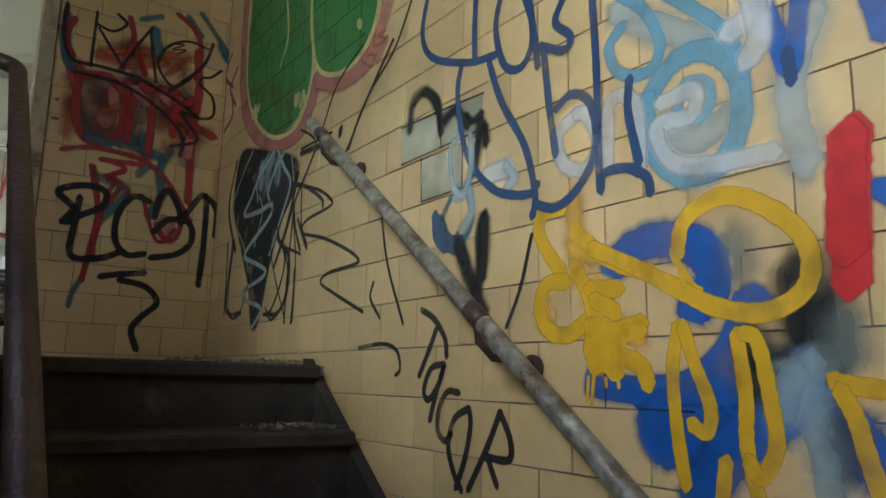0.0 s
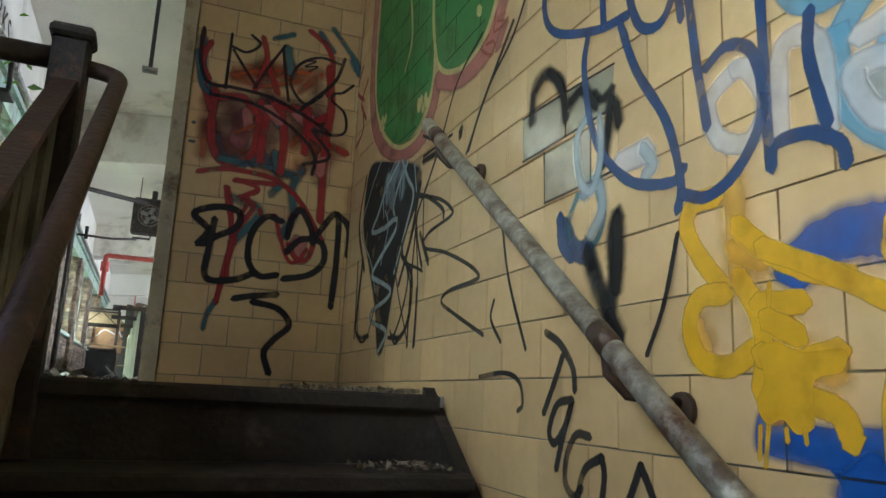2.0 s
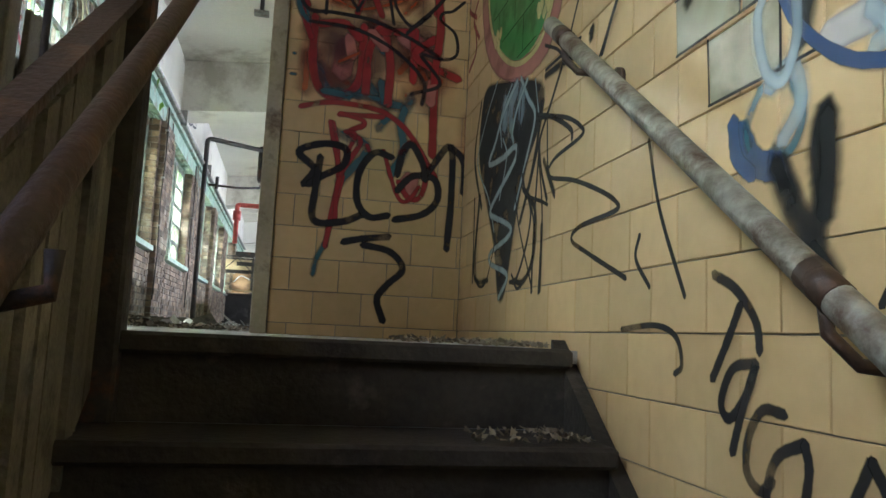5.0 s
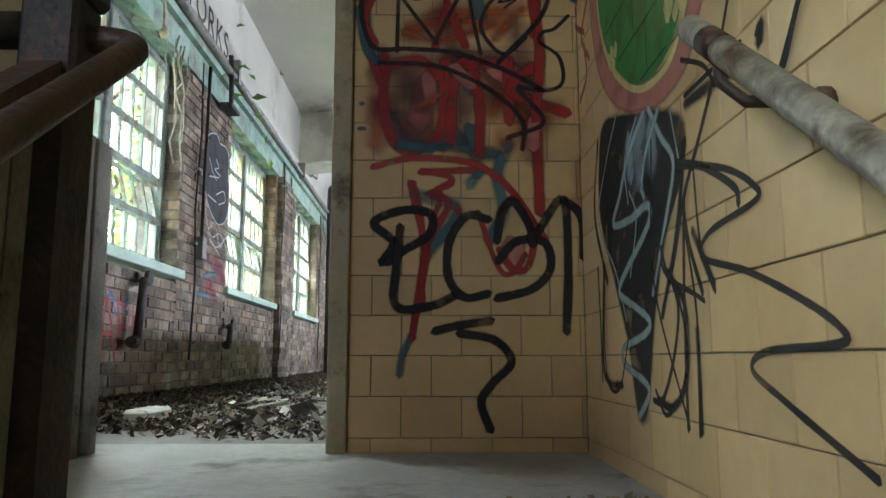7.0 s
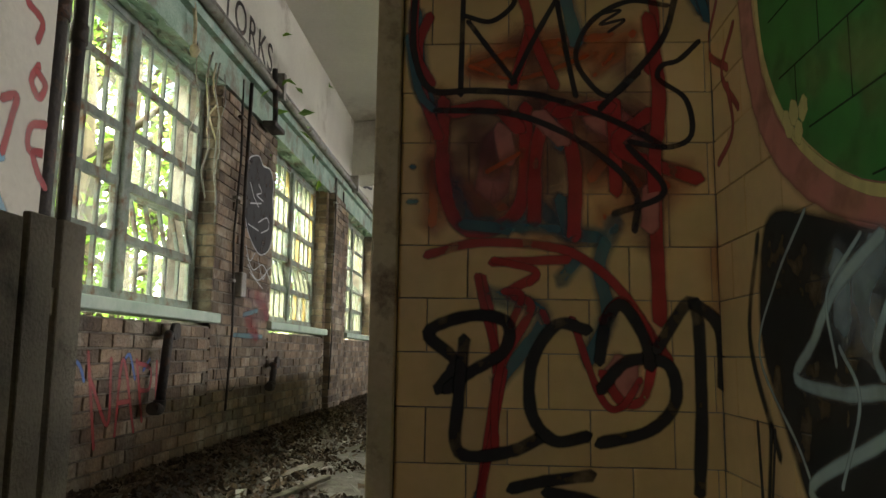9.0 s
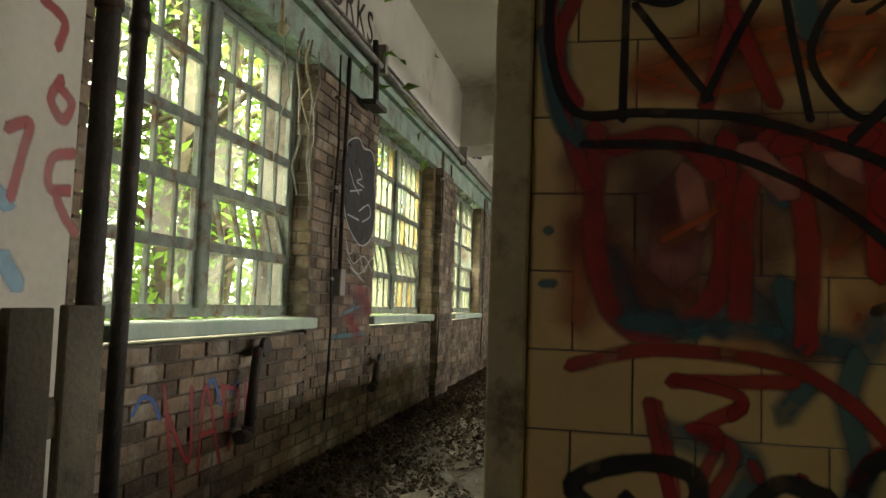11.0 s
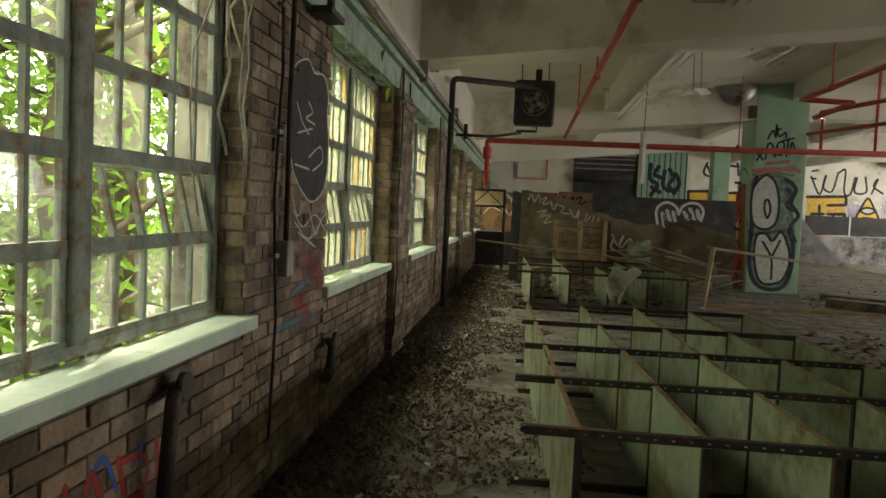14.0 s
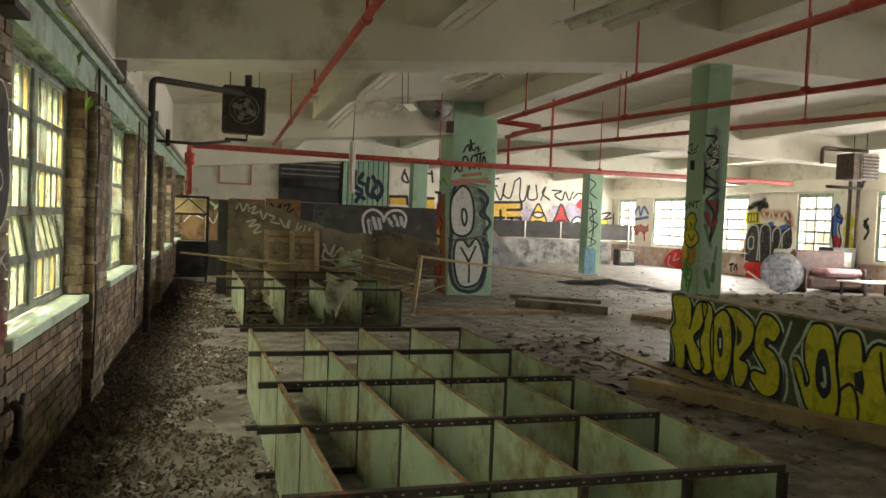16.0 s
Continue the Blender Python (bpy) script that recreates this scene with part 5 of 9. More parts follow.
scatter("leaf_litter", 26000, along_wall, 0.032, M_LEAFLIT, "drift of dead leaves and dirt along the brick wall", "litter", 2)
scatter("floor_crumbs", 5000, lambda r: (r.uniform(0.3, 14), 0.3 + 18 * r.random() ** 1.2, 0), 0.045, M_LEAFLIT, "scattered crumbs of plaster and dirt on the floor", "debris", 3, lift=0.008)
scatter("wood_splinters", 150, lambda r: (0.2 + 1.3 * r.random(), r.uniform(0.6, 16), 0.03), 0.11, M_BOARD, "splinters and lath ends among the leaves", "debris", 21, lift=0.02)
scatter("paper_scraps", 260, lambda r: (0.25 + 1.4 * r.random() ** 1.5, r.uniform(0.8, 15), 0.02), 0.055, M_PAPER, "torn paper and plastic scraps on the floor", "litter", 4)
scatter("plaster_flakes", 500, lambda r: (r.uniform(4, 18), r.uniform(8, 30), 0), 0.09, M_PAPER, "pale plaster flakes on the hall floor", "debris", 6, lift=0.01)
scatter("shelf_rubbish", 420, lambda r: (r.uniform(1.3, 3.6), r.uniform(11.0, 14.0), 0.3 * r.random() ** 2), 0.13, M_PLANKFLOOR, "rubbish lying in the toppled shelving", "litter", 8, lift=0.05)
scatter("stair_grit", 260, lambda r: (STAIR_X - 0.08 - 0.35 * r.random() ** 2, NOSE_Y + 0.05 + 0.5 * r.random(), 0.0), 0.022, M_PLANKFLOOR, "grit and chips in the corner of the landing", "debris", 9, lift=0.02)
scatter("tread_grit", 120, lambda r: (STAIR_X - 0.08 - 0.25 * r.random() ** 2, NOSE_Y - TREAD + 0.02 + 0.2 * r.random(), -RISER + 0.004), 0.015, M_PLANKFLOOR, "grit on the upper stair tread", "debris", 10, lift=0.015, base=-RISER + 0.003)
scatter("rubble", 1500, lambda r: (r.uniform(3.6, 13), r.uniform(2.5, 22), 0), 0.075, M_PLANKFLOOR, "scattered rubble and splinters on the hall floor", "debris", 14, lift=0.02)
scatter("ground_rubbish", 500, lambda r: (4.2 + 2.2 * r.random(), 5 + 5 * r.random(), 0), 0.11, M_LEAFLIT, "dark scraps lying by the platform", "debris", 15, lift=0.02)
scatter("deck_rubbish", 700, lambda r: (r.uniform(6.5, 9.5), r.uniform(2.0, 7.8), 0.887), 0.1, M_PLANKFLOOR, "splinters and scraps on the platform deck", "debris", 16, lift=0.02, base=0.888)
box_ = holder("cardboard_roll", "pale crushed carton lying by the wall", "carton", at=(0.55, 1.05, 0))
bbox("carton", (-0.06, 0.06, -0.16, 0.16, 0, 0.08), M_PAPER, box_, bevel=0.015)
timber("timber", (0.62, 0.75, 0.0), (0.95, 2.3, 0.02), 0.05, 0.025, M_BOARD, "thin stick lying among leaves")

# ---- trees outside ----


def tree(seed, height, spread, leaves):
    r = random.Random(seed)
    t = holder("tree", "slender tree with bright green leaves outside the windows", "tree", "trees outside")
    bm = bmesh.new()
    pts, rad = [], []
    x = y = 0.0
    for k in range(9):
        pts.append((x, y, height * k / 8))
        rad.append(0.16 * (1 - 0.85 * k / 8) * height / 8)
        x += r.uniform(-0.14, 0.14)
        y += r.uniform(-0.14, 0.14)
    tube(bm, pts, rad, 9)
    tips = []
    for k in range(16):
        b = Vector(pts[1 + k * 7 // 16])
        a = r.uniform(0, 6.28)
        ln = spread * r.uniform(0.5, 1.0)
        e = b + Vector((math.cos(a) * ln, math.sin(a) * ln, ln * r.uniform(0.1, 0.6)))
        mid = b.lerp(e, 0.5) + Vector((0, 0, 0.15))
        tube(bm, [b, mid, e], [0.05, 0.03, 0.008], 6)
        tips += [b.lerp(e, q) for q in (0.45, 0.7, 0.9, 1.0)]
    part("trunk", bm, M_BARK, t)
    V, F = [], []
    for i in range(leaves):
        c = tips[r.randrange(len(tips))] + Vector((r.gauss(0, 0.42), r.gauss(0, 0.42), r.gauss(0, 0.4)))
        m = pose(c.x, c.y, c.z, r.uniform(-60, 60), r.uniform(-60, 60), r.uniform(0, 360))
        s = r.uniform(0.04, 0.085)
        n = len(V)
        V += [tuple(m @ Vector(p)) for p in ((-s, 0, 0), (-s * 0.2, -s * 0.45, 0.01), (s, 0, -0.02), (-s * 0.2, s * 0.45, 0.01))]
        F.append((n, n + 1, n + 2, n + 3))
    crown = raw("crown", V, F, M_LEAF)
    crown.parent = t
    return t


protos = [tree(1, 7.0, 2.0, 1500), tree(2, 8.5, 2.3, 1500), tree(3, 6.0, 1.8, 1500)]
spots = [(-2.2, 2.6, 0), (-3.4, 5.3, 1), (-2.6, 8.2, 2), (-4.6, 1.2, 1), (-4.2, 10.8, 0), (-6.5, 6.9, 2), (-6.8, 12.5, 1), (-3.4, 14.3, 2), (-5.2, 17.6, 0),
         (-9.0, 3.5, 1), (-9.5, 10.5, 0), (-8.5, 16.5, 2), (-12, 7.5, 1), (-12.5, 14.5, 1), (-11.5, 21, 0), (-6.0, 23, 1), (-15.5, 11, 1), (-15, 19, 0), (-16, 27, 1), (-9, 29, 2), (-1.9, 4.3, 2), (-2.9, 3.7, 1), (-3.0, 6.6, 0), (-2.2, 5.9, 1), (-4.4, 8.3, 1), (-3.9, 4.4, 1)]
for i, (x, y, k) in enumerate(spots):
    m = pose(x, y, -0.62, 0, 0, i * 67)
    if i < 3:
        protos[i].matrix_world = pose(x, y, -0.62, 0, 0, i * 67)
    else:
        copy_thing(protos[k], m)
hedge = scatter("undergrowth", 4500, lambda r: (-1.2 - 22 * r.random() ** 1.3, r.uniform(-3, 40), -0.55 + 0.9 * r.random() ** 2), 0.2, M_LEAF, "low green undergrowth outside the windows", "undergrowth", 12, lift=0.3, base=-0.6)
V, F = [], []
r = np.random.default_rng(31)
for i in range(7000):
    a, z = r.uniform(0.5, 2.75), 12 * r.random() ** 1.1 - 0.5
    d = r.uniform(22, 30)
    x, y = -d * math.sin(a), 10 - d * 1.5 * math.cos(a)
    s = r.uniform(0.2, 0.55)
    n = len(V)
    for u, v in ((-1, 0), (-0.2, -0.5), (1, 0), (-0.2, 0.5)):
        V.append((x + r.uniform(-0.2, 0.2), y + s * u, z + s * v + r.uniform(-0.1, 0.1)))
    F.append((n, n + 1, n + 2, n + 3))
tagged(raw("far_woods", V, F, M_LEAF), "distant green woodland behind the trees", "woods", kind="stuff")

# ---- spray paint ----
WALLS = {"up": ("x", 0.03, 1, wall_up), "stair": ("x", STAIR_X, -1, wall_stair), "end": ("y", 0.0, -1, wall_end), "brick": ("x", 0.004, 1, wall_w), "door": ("x", DOOR_L, 1, wall_door),
         "plat": ("x", 6.38, -1, platform), "back": ("y", 34.2, -1, wall_back), "far": ("x", RX - 0.004, -1, wall_far), "hoard": ("y", 19.9, -1, hoard), "c1": ("y", 15.78, -1, col_wide), "c1s": ("x", 5.895, -1, col_wide), "c2s": ("x", 6.51, -1, col_stage),
         "c2": ("y", 7.63, -1, col_stage), "cnt": ("y", 20.0, -1, counter), "c3": ("y", 23.725, -1, col_slim), "ramp": ("y", 14.93, -1, ramp), "hatch": ("y", 24.25, -1, cab)}


def on_wall(wall, a, b, layer):
    axis, v, out, _ = WALLS[wall]
    v += out * (0.0012 + 0.0009 * layer)
    return (v, a, b) if axis == "x" else (a, v, b)


def curve_through(pts, step=7):
    """A smooth line through the control points."""
    p = [Vector((a, b)) for a, b in pts]
    if len(p) == 2:
        return [p[0].lerp(p[1], t / 4) for t in range(5)]
    loop = (p[0] - p[-1]).length < 1e-4
    q = [p[-2] if loop else p[0] * 2 - p[1]] + p + [p[1] if loop else p[-1] * 2 - p[-2]]
    out = []
    for i in range(1, len(q) - 2):
        a, b, c, d = q[i - 1:i + 3]
        for k in range(step):
            t = k / step
            out.append(0.5 * (b * 2 + (c - a) * t + (a * 2 - b * 5 + c * 4 - d) * t * t + (b * 3 - a - c * 3 + d) * t ** 3))
    return out + [q[-2]]


def painted(wall, verts, faces, edge, color, layer, label):
    me = bpy.data.meshes.new("graffiti")
    me.from_pydata([on_wall(wall, a, b, layer + 0.85 * i / len(verts)) for i, (a, b) in enumerate(verts)], [], faces)
    uv = me.uv_layers.new(name="line")
    for lp in me.loops:
        uv.data[lp.index].uv = (edge[lp.vertex_index], 0.0)
    me.materials.append(INK[color])
    ob = new("graffiti", me)
    ob.visible_shadow = False
    ob.parent = WALLS[wall][3]
    ob.matrix_parent_inverse = ob.parent.matrix_world.inverted()
    ob["label"] = label


paint_rng = random.Random(41)


def lines(wall, color, width, layer, label, strokes):
    if wall in ("plat", "ramp", "cnt") and len(strokes) > 1:
        for s in strokes:
            lines(wall, color, width, layer, label, [s])
        return
    V, F, E = [], [], []
    for s in strokes:
        pts = curve_through(s)
        dirs = [(pts[min(i + 1, len(pts) - 1)] - pts[max(i - 1, 0)]).normalized() for i in range(len(pts))]
        n = len(V)
        rows = [(pts[0] - dirs[0] * width * 0.5, dirs[0], 0.35, 0)] + [(p, d, 1, 1) for p, d in zip(pts, dirs)] + [(pts[-1] + dirs[-1] * width * 0.5, dirs[-1], 0.35, 0)]
        for p, d, w, e in rows:
            side = Vector((-d.y, d.x)) * width * 0.62 * w * paint_rng.uniform(0.93, 1.07)
            V += [tuple(p - side), tuple(p), tuple(p + side)]
            E += [0.0, e, 0.0]
        for i in range(len(rows) - 1):
            a = n + i * 3
            F += [(a, a + 1, a + 4, a + 3), (a + 1, a + 2, a + 5, a + 4)]
    painted(wall, V, F, E, color, layer, label)


def patch(wall, color, width, layer, label, strokes):
    """A filled shape; its rim thins out where the outline is simple enough to shrink towards its middle."""
    for s in strokes:
        pts = curve_through(s + [s[0]], 4)[:-1] if len(s) > 5 else [Vector(p) for p in s]
        k = len(pts)
        area = sum(p.x * q.y - q.x * p.y for p, q in zip(pts, pts[1:] + pts[:1]))
        turn = 1 if area > 0 else -1
        rim = {"royalfill": 0.022, "soot": 0.03, "black": 0.012}.get(color, 0.004)
        inner = []
        for i in range(k):
            d = (pts[(i + 1) % k] - pts[i - 1]).normalized()
            inner.append(pts[i] + Vector((-d.y, d.x)) * turn * rim)
        V = [tuple(p) for p in inner + pts]
        F = [tuple(range(k))] + [(i, k + i, k + (i + 1) % k, (i + 1) % k) for i in range(k)]
        painted(wall, V, F, [1.0] * k + [0.0] * k, color, layer, label)

def inside(p, poly):
    hit = False
    for (x0, y0), (x1, y1) in zip(poly, poly[1:] + poly[:1]):
        if (y0 > p[1]) != (y1 > p[1]) and p[0] < (x1 - x0) * (p[1] - y0) / (y1 - y0) + x0:
            hit = not hit
    return hit


def joint_lines_over(poly, layer, label):
    """Fine dark lines laid over a painted fill where the stair wall's tile joints run."""
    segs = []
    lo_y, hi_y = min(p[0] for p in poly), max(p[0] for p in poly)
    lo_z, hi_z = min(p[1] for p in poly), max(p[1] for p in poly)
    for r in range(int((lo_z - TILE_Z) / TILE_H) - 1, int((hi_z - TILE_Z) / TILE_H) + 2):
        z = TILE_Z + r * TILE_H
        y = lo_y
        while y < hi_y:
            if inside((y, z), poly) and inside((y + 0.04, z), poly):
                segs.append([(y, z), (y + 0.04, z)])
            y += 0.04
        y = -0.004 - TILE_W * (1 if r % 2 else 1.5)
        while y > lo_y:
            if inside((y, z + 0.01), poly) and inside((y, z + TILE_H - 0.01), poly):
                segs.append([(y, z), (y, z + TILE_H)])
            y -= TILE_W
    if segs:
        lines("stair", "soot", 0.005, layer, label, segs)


lines("stair", "black", 0.019, 6, "black sprayed tag lettering", [[(-1.968, 0.151), (-2.033, 0.121), (-2.085, 0.068), (-2.095, 0.02)], [(-2.045, 0.095), (-2.012, 0.04), (-1.965, -0.03)], [(-2.086, 0.002), (-2.024, -0.01), (-1.991, -0.067), (-2.015, -0.091), (-2.059, -0.052), (-2.086, 0.002), (-2.044, -0.089), (-2.023, -0.145)], [(-2.153, -0.07), (-2.102, -0.069), (-2.067, -0.112), (-2.061, -0.166), (-2.094, -0.191), (-2.124, -0.171)], [(-2.195, -0.106), (-2.134, -0.136), (-2.11, -0.201), (-2.135, -0.264), (-2.17, -0.304)], [(-2.195, -0.106), (-2.203, -0.146), (-2.183, -0.224), (-2.145, -0.301)], [(-2.317, -0.11), (-2.271, -0.191), (-2.196, -0.299)], [(-2.317, -0.11), (-2.354, -0.17), (-2.349, -0.214), (-2.262, -0.215)], [(-2.271, -0.216), (-2.308, -0.277)]])
lines("stair", "black", 0.011, 6, "thin black spray strokes", [[(-1.03, 0.696), (-0.868, 0.521), (-1.116, 0.417)], [(-0.83, 0.82), (-0.806, 0.488), (-1.003, 0.17)]])
lines("stair", "black", 0.012, 6, "long thin black spray strokes", [[(-1.878, 1.138), (-1.768, 0.993), (-1.608, 0.892), (-1.459, 0.733)], [(-1.552, 1.095), (-1.366, 1.013), (-1.241, 0.853)], [(-1.338, 0.838), (-1.063, 0.844)], [(-2.428, 0.293), (-2.388, 0.173), (-2.338, 0.084)]])
lines("stair", "blue", 0.021, 5, "navy blue outlined lettering", [[(-1.965, 1.117), (-1.933, 0.984), (-1.992, 0.885), (-2.166, 0.806), (-2.288, 0.783)], [(-2.2, 0.993), (-2.195, 0.88), (-2.199, 0.797)], [(-2.314, 0.957), (-2.287, 0.858), (-2.322, 0.744), (-2.388, 0.714), (-2.429, 0.771), (-2.415, 0.903)], [(-2.542, 0.838), (-2.508, 0.782), (-2.557, 0.728), (-2.535, 0.702), (-2.455, 0.742)], [(-2.14, 0.815), (-2.123, 0.726), (-2.166, 0.554), (-2.281, 0.43), (-2.408, 0.39), (-2.448, 0.409)], [(-2.26, 0.775), (-2.312, 0.65), (-2.402, 0.509), (-2.438, 0.384), (-2.428, 0.333)], [(-2.469, 0.727), (-2.487, 0.582), (-2.508, 0.462)], [(-2.506, 0.569), (-2.56, 0.588), (-2.616, 0.548), (-2.628, 0.444), (-2.574, 0.369), (-2.503, 0.341), (-2.438, 0.362)]])
lines("stair", "blue", 0.021, 5, "navy blue outlined lettering", [[(-2.625, 0.801), (-2.634, 0.626), (-2.636, 0.461), (-2.64, 0.352), (-2.65, 0.386), (-2.708, 0.385), (-2.744, 0.368), (-2.764, 0.349), (-2.769, 0.321)], [(-2.724, 0.569), (-2.719, 0.498), (-2.744, 0.386)], [(-2.398, 0.903), (-2.429, 0.815), (-2.449, 0.692)], [(-3.056, 0.504), (-3.062, 0.448)]])
lines("stair", "sky", 0.05, 3, "light blue sprayed lettering", [[(-2.77, 0.512), (-2.833, 0.566), (-2.908, 0.561), (-2.962, 0.498), (-2.964, 0.404), (-2.919, 0.339), (-2.842, 0.338), (-2.779, 0.4), (-2.762, 0.479), (-2.77, 0.512)]])
lines("stair", "sky", 0.03, 3, "light blue sprayed lettering", [[(-2.71, 0.692), (-2.67, 0.657), (-2.696, 0.591), (-2.769, 0.568), (-2.801, 0.613), (-2.765, 0.7), (-2.702, 0.766)], [(-2.819, 0.713), (-2.939, 0.592), (-2.98, 0.491)], [(-2.835, 0.463), (-2.856, 0.512), (-2.905, 0.496), (-2.896, 0.445), (-2.821, 0.45)]])
lines("stair", "white", 0.042, 4, "white sprayed lettering", [[(-2.577, 0.541), (-2.514, 0.506), (-2.531, 0.436), (-2.599, 0.408), (-2.633, 0.461), (-2.602, 0.527), (-2.572, 0.542)], [(-2.66, 0.394), (-2.667, 0.526), (-2.71, 0.537), (-2.741, 0.492), (-2.744, 0.374)], [(-2.797, 0.492), (-2.874, 0.495), (-2.866, 0.449), (-2.788, 0.449), (-2.818, 0.373), (-2.903, 0.346), (-3.026, 0.34)]])
lines("stair", "white", 0.06, 4, "white sprayed puff", [[(-2.25, 0.471), (-2.346, 0.472)], [(-2.95, 0.577), (-2.995, 0.591), (-3.029, 0.628)], [(-2.998, 0.642), (-3.009, 0.553), (-2.985, 0.511)]])
lines("stair", "pale", 0.1, 2, "pale blue sprayed haze", [[(-2.688, 0.733), (-2.842, 0.62), (-2.95, 0.577)], [(-2.781, 0.445), (-2.869, 0.399), (-2.942, 0.431)], [(-3.103, 0.555), (-3.057, 0.445), (-3.076, 0.306)]])
lines("stair", "royal", 0.04, 4, "royal blue sprayed arrow", [[(-3.004, 0.65), (-3.035, 0.553), (-3.059, 0.474), (-3.074, 0.527), (-3.086, 0.612)], [(-3.19, 0.554), (-3.206, 0.474)], [(-3.181, 0.247), (-3.203, 0.226)]])
lines("stair", "brightred", 0.06, 4, "thick bright red sprayed bar", [[(-3.149, 0.345), (-3.141, 0.282), (-3.134, 0.179), (-3.131, 0.11)], [(-3.141, 0.34), (-3.134, 0.26), (-3.128, 0.16)]])
lines("stair", "pink", 0.085, 2, "pink outline of a painted figure", [[(-0.323, 2.215), (-0.26, 1.901), (-0.26, 1.564), (-0.31, 1.309), (-0.448, 1.111), (-0.718, 0.965), (-0.997, 0.925), (-1.123, 1.001), (-1.173, 1.101)], [(-1.173, 1.101), (-1.365, 1.024), (-1.558, 1.02), (-1.659, 1.094), (-1.717, 1.231), (-1.663, 1.466)]])
patch("stair", "green", 0.1, 3, "green painted figure on the tiles", [[(-0.451, 2.146), (-0.33, 1.869), (-0.34, 1.563), (-0.365, 1.349), (-0.492, 1.154), (-0.725, 0.999), (-0.932, 0.974), (-1.064, 1.043), (-1.118, 1.167), (-1.088, 1.372), (-1.043, 1.643), (-0.889, 1.935)]])
patch("stair", "green", 0.1, 3, "green painted figure on the tiles", [[(-1.09, 1.62), (-1.113, 1.337), (-1.188, 1.142), (-1.337, 1.071), (-1.493, 1.065), (-1.591, 1.117), (-1.642, 1.224), (-1.621, 1.403), (-1.396, 1.656), (-1.14, 1.746)]])
lines("stair", "cream", 0.018, 4, "cream outline of a painted figure", [[(-0.285, 2.204), (-0.334, 1.806), (-0.329, 1.538), (-0.374, 1.303), (-0.522, 1.11), (-0.748, 0.978), (-0.964, 0.953), (-1.082, 1.025), (-1.136, 1.149)], [(-1.079, 1.626), (-1.096, 1.344), (-1.178, 1.146), (-1.352, 1.057), (-1.514, 1.057), (-1.611, 1.114), (-1.661, 1.216)], [(-0.782, 1.293), (-0.851, 1.418), (-0.787, 1.686)]])
lines("stair", "cream", 0.03, 4, "cream painted blotch", [[(-0.968, 1.093), (-0.984, 1.056)], [(-0.457, 1.184), (-0.478, 1.15)], [(-1.507, 1.198), (-1.525, 1.178)]])
lines("stair", "soot", 0.035, 3, "soft black sprayed smear", [[(-1.056, 0.828), (-1.192, 0.818), (-1.294, 0.805)], [(-1.408, 0.838), (-1.4, 0.809)]])
lines("stair", "red", 0.022, 3, "dark red sprayed lettering by the corner", [[(-0.076, 1.616), (0.007, 1.517), (-0.138, 1.412)], [(-0.19, 1.502), (-0.096, 1.415), (-0.203, 1.291)], [(-0.133, 1.372), (-0.159, 1.251), (-0.048, 1.199)]])
lines("stair", "orange", 0.014, 4, "small orange tag", [[(-1.595, 1.068), (-1.544, 1.046), (-1.62, 0.992), (-1.633, 1.028), (-1.577, 1.044)], [(-1.642, 1.117), (-1.63, 1.061), (-1.706, 1.056), (-1.651, 1.089), (-1.704, 1.088)]])
lines("stair", "black", 0.016, 5, "black sprayed loops", [[(-0.243, 0.589), (-0.256, 0.418), (-0.262, 0.241)], [(-0.921, 0.489), (-0.963, 0.413), (-0.921, 0.31), (-0.834, 0.218), (-0.764, 0.212)], [(-1.197, 0.805), (-1.12, 0.727), (-1.029, 0.639), (-0.921, 0.489), (-0.865, 0.558)], [(-1.029, 0.639), (-1.005, 0.457), (-0.994, 0.294), (-0.992, 0.166)], [(-1.023, 0.611), (-1.052, 0.527), (-1.107, 0.433)], [(-0.99, 0.713), (-1.13, 0.677), (-1.275, 0.603), (-1.292, 0.568)]])
lines("end", "maroon", 0.13, 2, "dark red sprayed haze", [[(1.685, 1.329), (1.835, 1.345), (2.022, 1.314), (2.204, 1.306)], [(1.7, 1.203), (1.829, 1.091), (2, 1.172)], [(1.753, 1.243), (1.955, 1.242), (2.187, 1.218)], [(1.919, 1.561), (1.946, 1.431), (1.943, 1.348)], [(2.183, 1.499), (2.225, 1.227), (2.235, 1.008)]])
lines("end", "red", 0.03, 3, "dark red sprayed outline", [[(1.667, 1.618), (1.637, 1.528), (1.653, 1.399), (1.697, 1.28)], [(2.127, 1.785), (2.214, 1.726), (2.258, 1.622), (2.241, 1.458)], [(1.904, 1.697), (1.93, 1.579), (1.887, 1.414)], [(1.93, 1.579), (1.998, 1.418)]])
lines("end", "teal", 0.035, 3, "dark teal sprayed strokes", [[(2.245, 1.825), (2.324, 1.731), (2.372, 1.672), (2.394, 1.597)], [(2.18, 1.788), (2.258, 1.696)], [(1.954, 1.699), (2.052, 1.746)], [(1.87, 1.048), (2.003, 1.039)], [(1.611, 1.559), (1.641, 1.409), (1.682, 1.355)]])
lines("end", "black", 0.008, 7, "tiny black scribble", [[(2.105, 1.612), (2.17, 1.625), (2.115, 1.586), (2.18, 1.599), (2.137, 1.564)]])
lines("end", "orange", 0.1, 1, "orange sprayed haze", [[(1.699, 1.396), (1.687, 1.212), (1.683, 1.048)], [(1.788, 1.473), (1.966, 1.534), (2.203, 1.563)], [(1.966, 1.379), (2.096, 1.302), (2.208, 1.153)], [(1.805, 1.137), (1.964, 1.02)]])
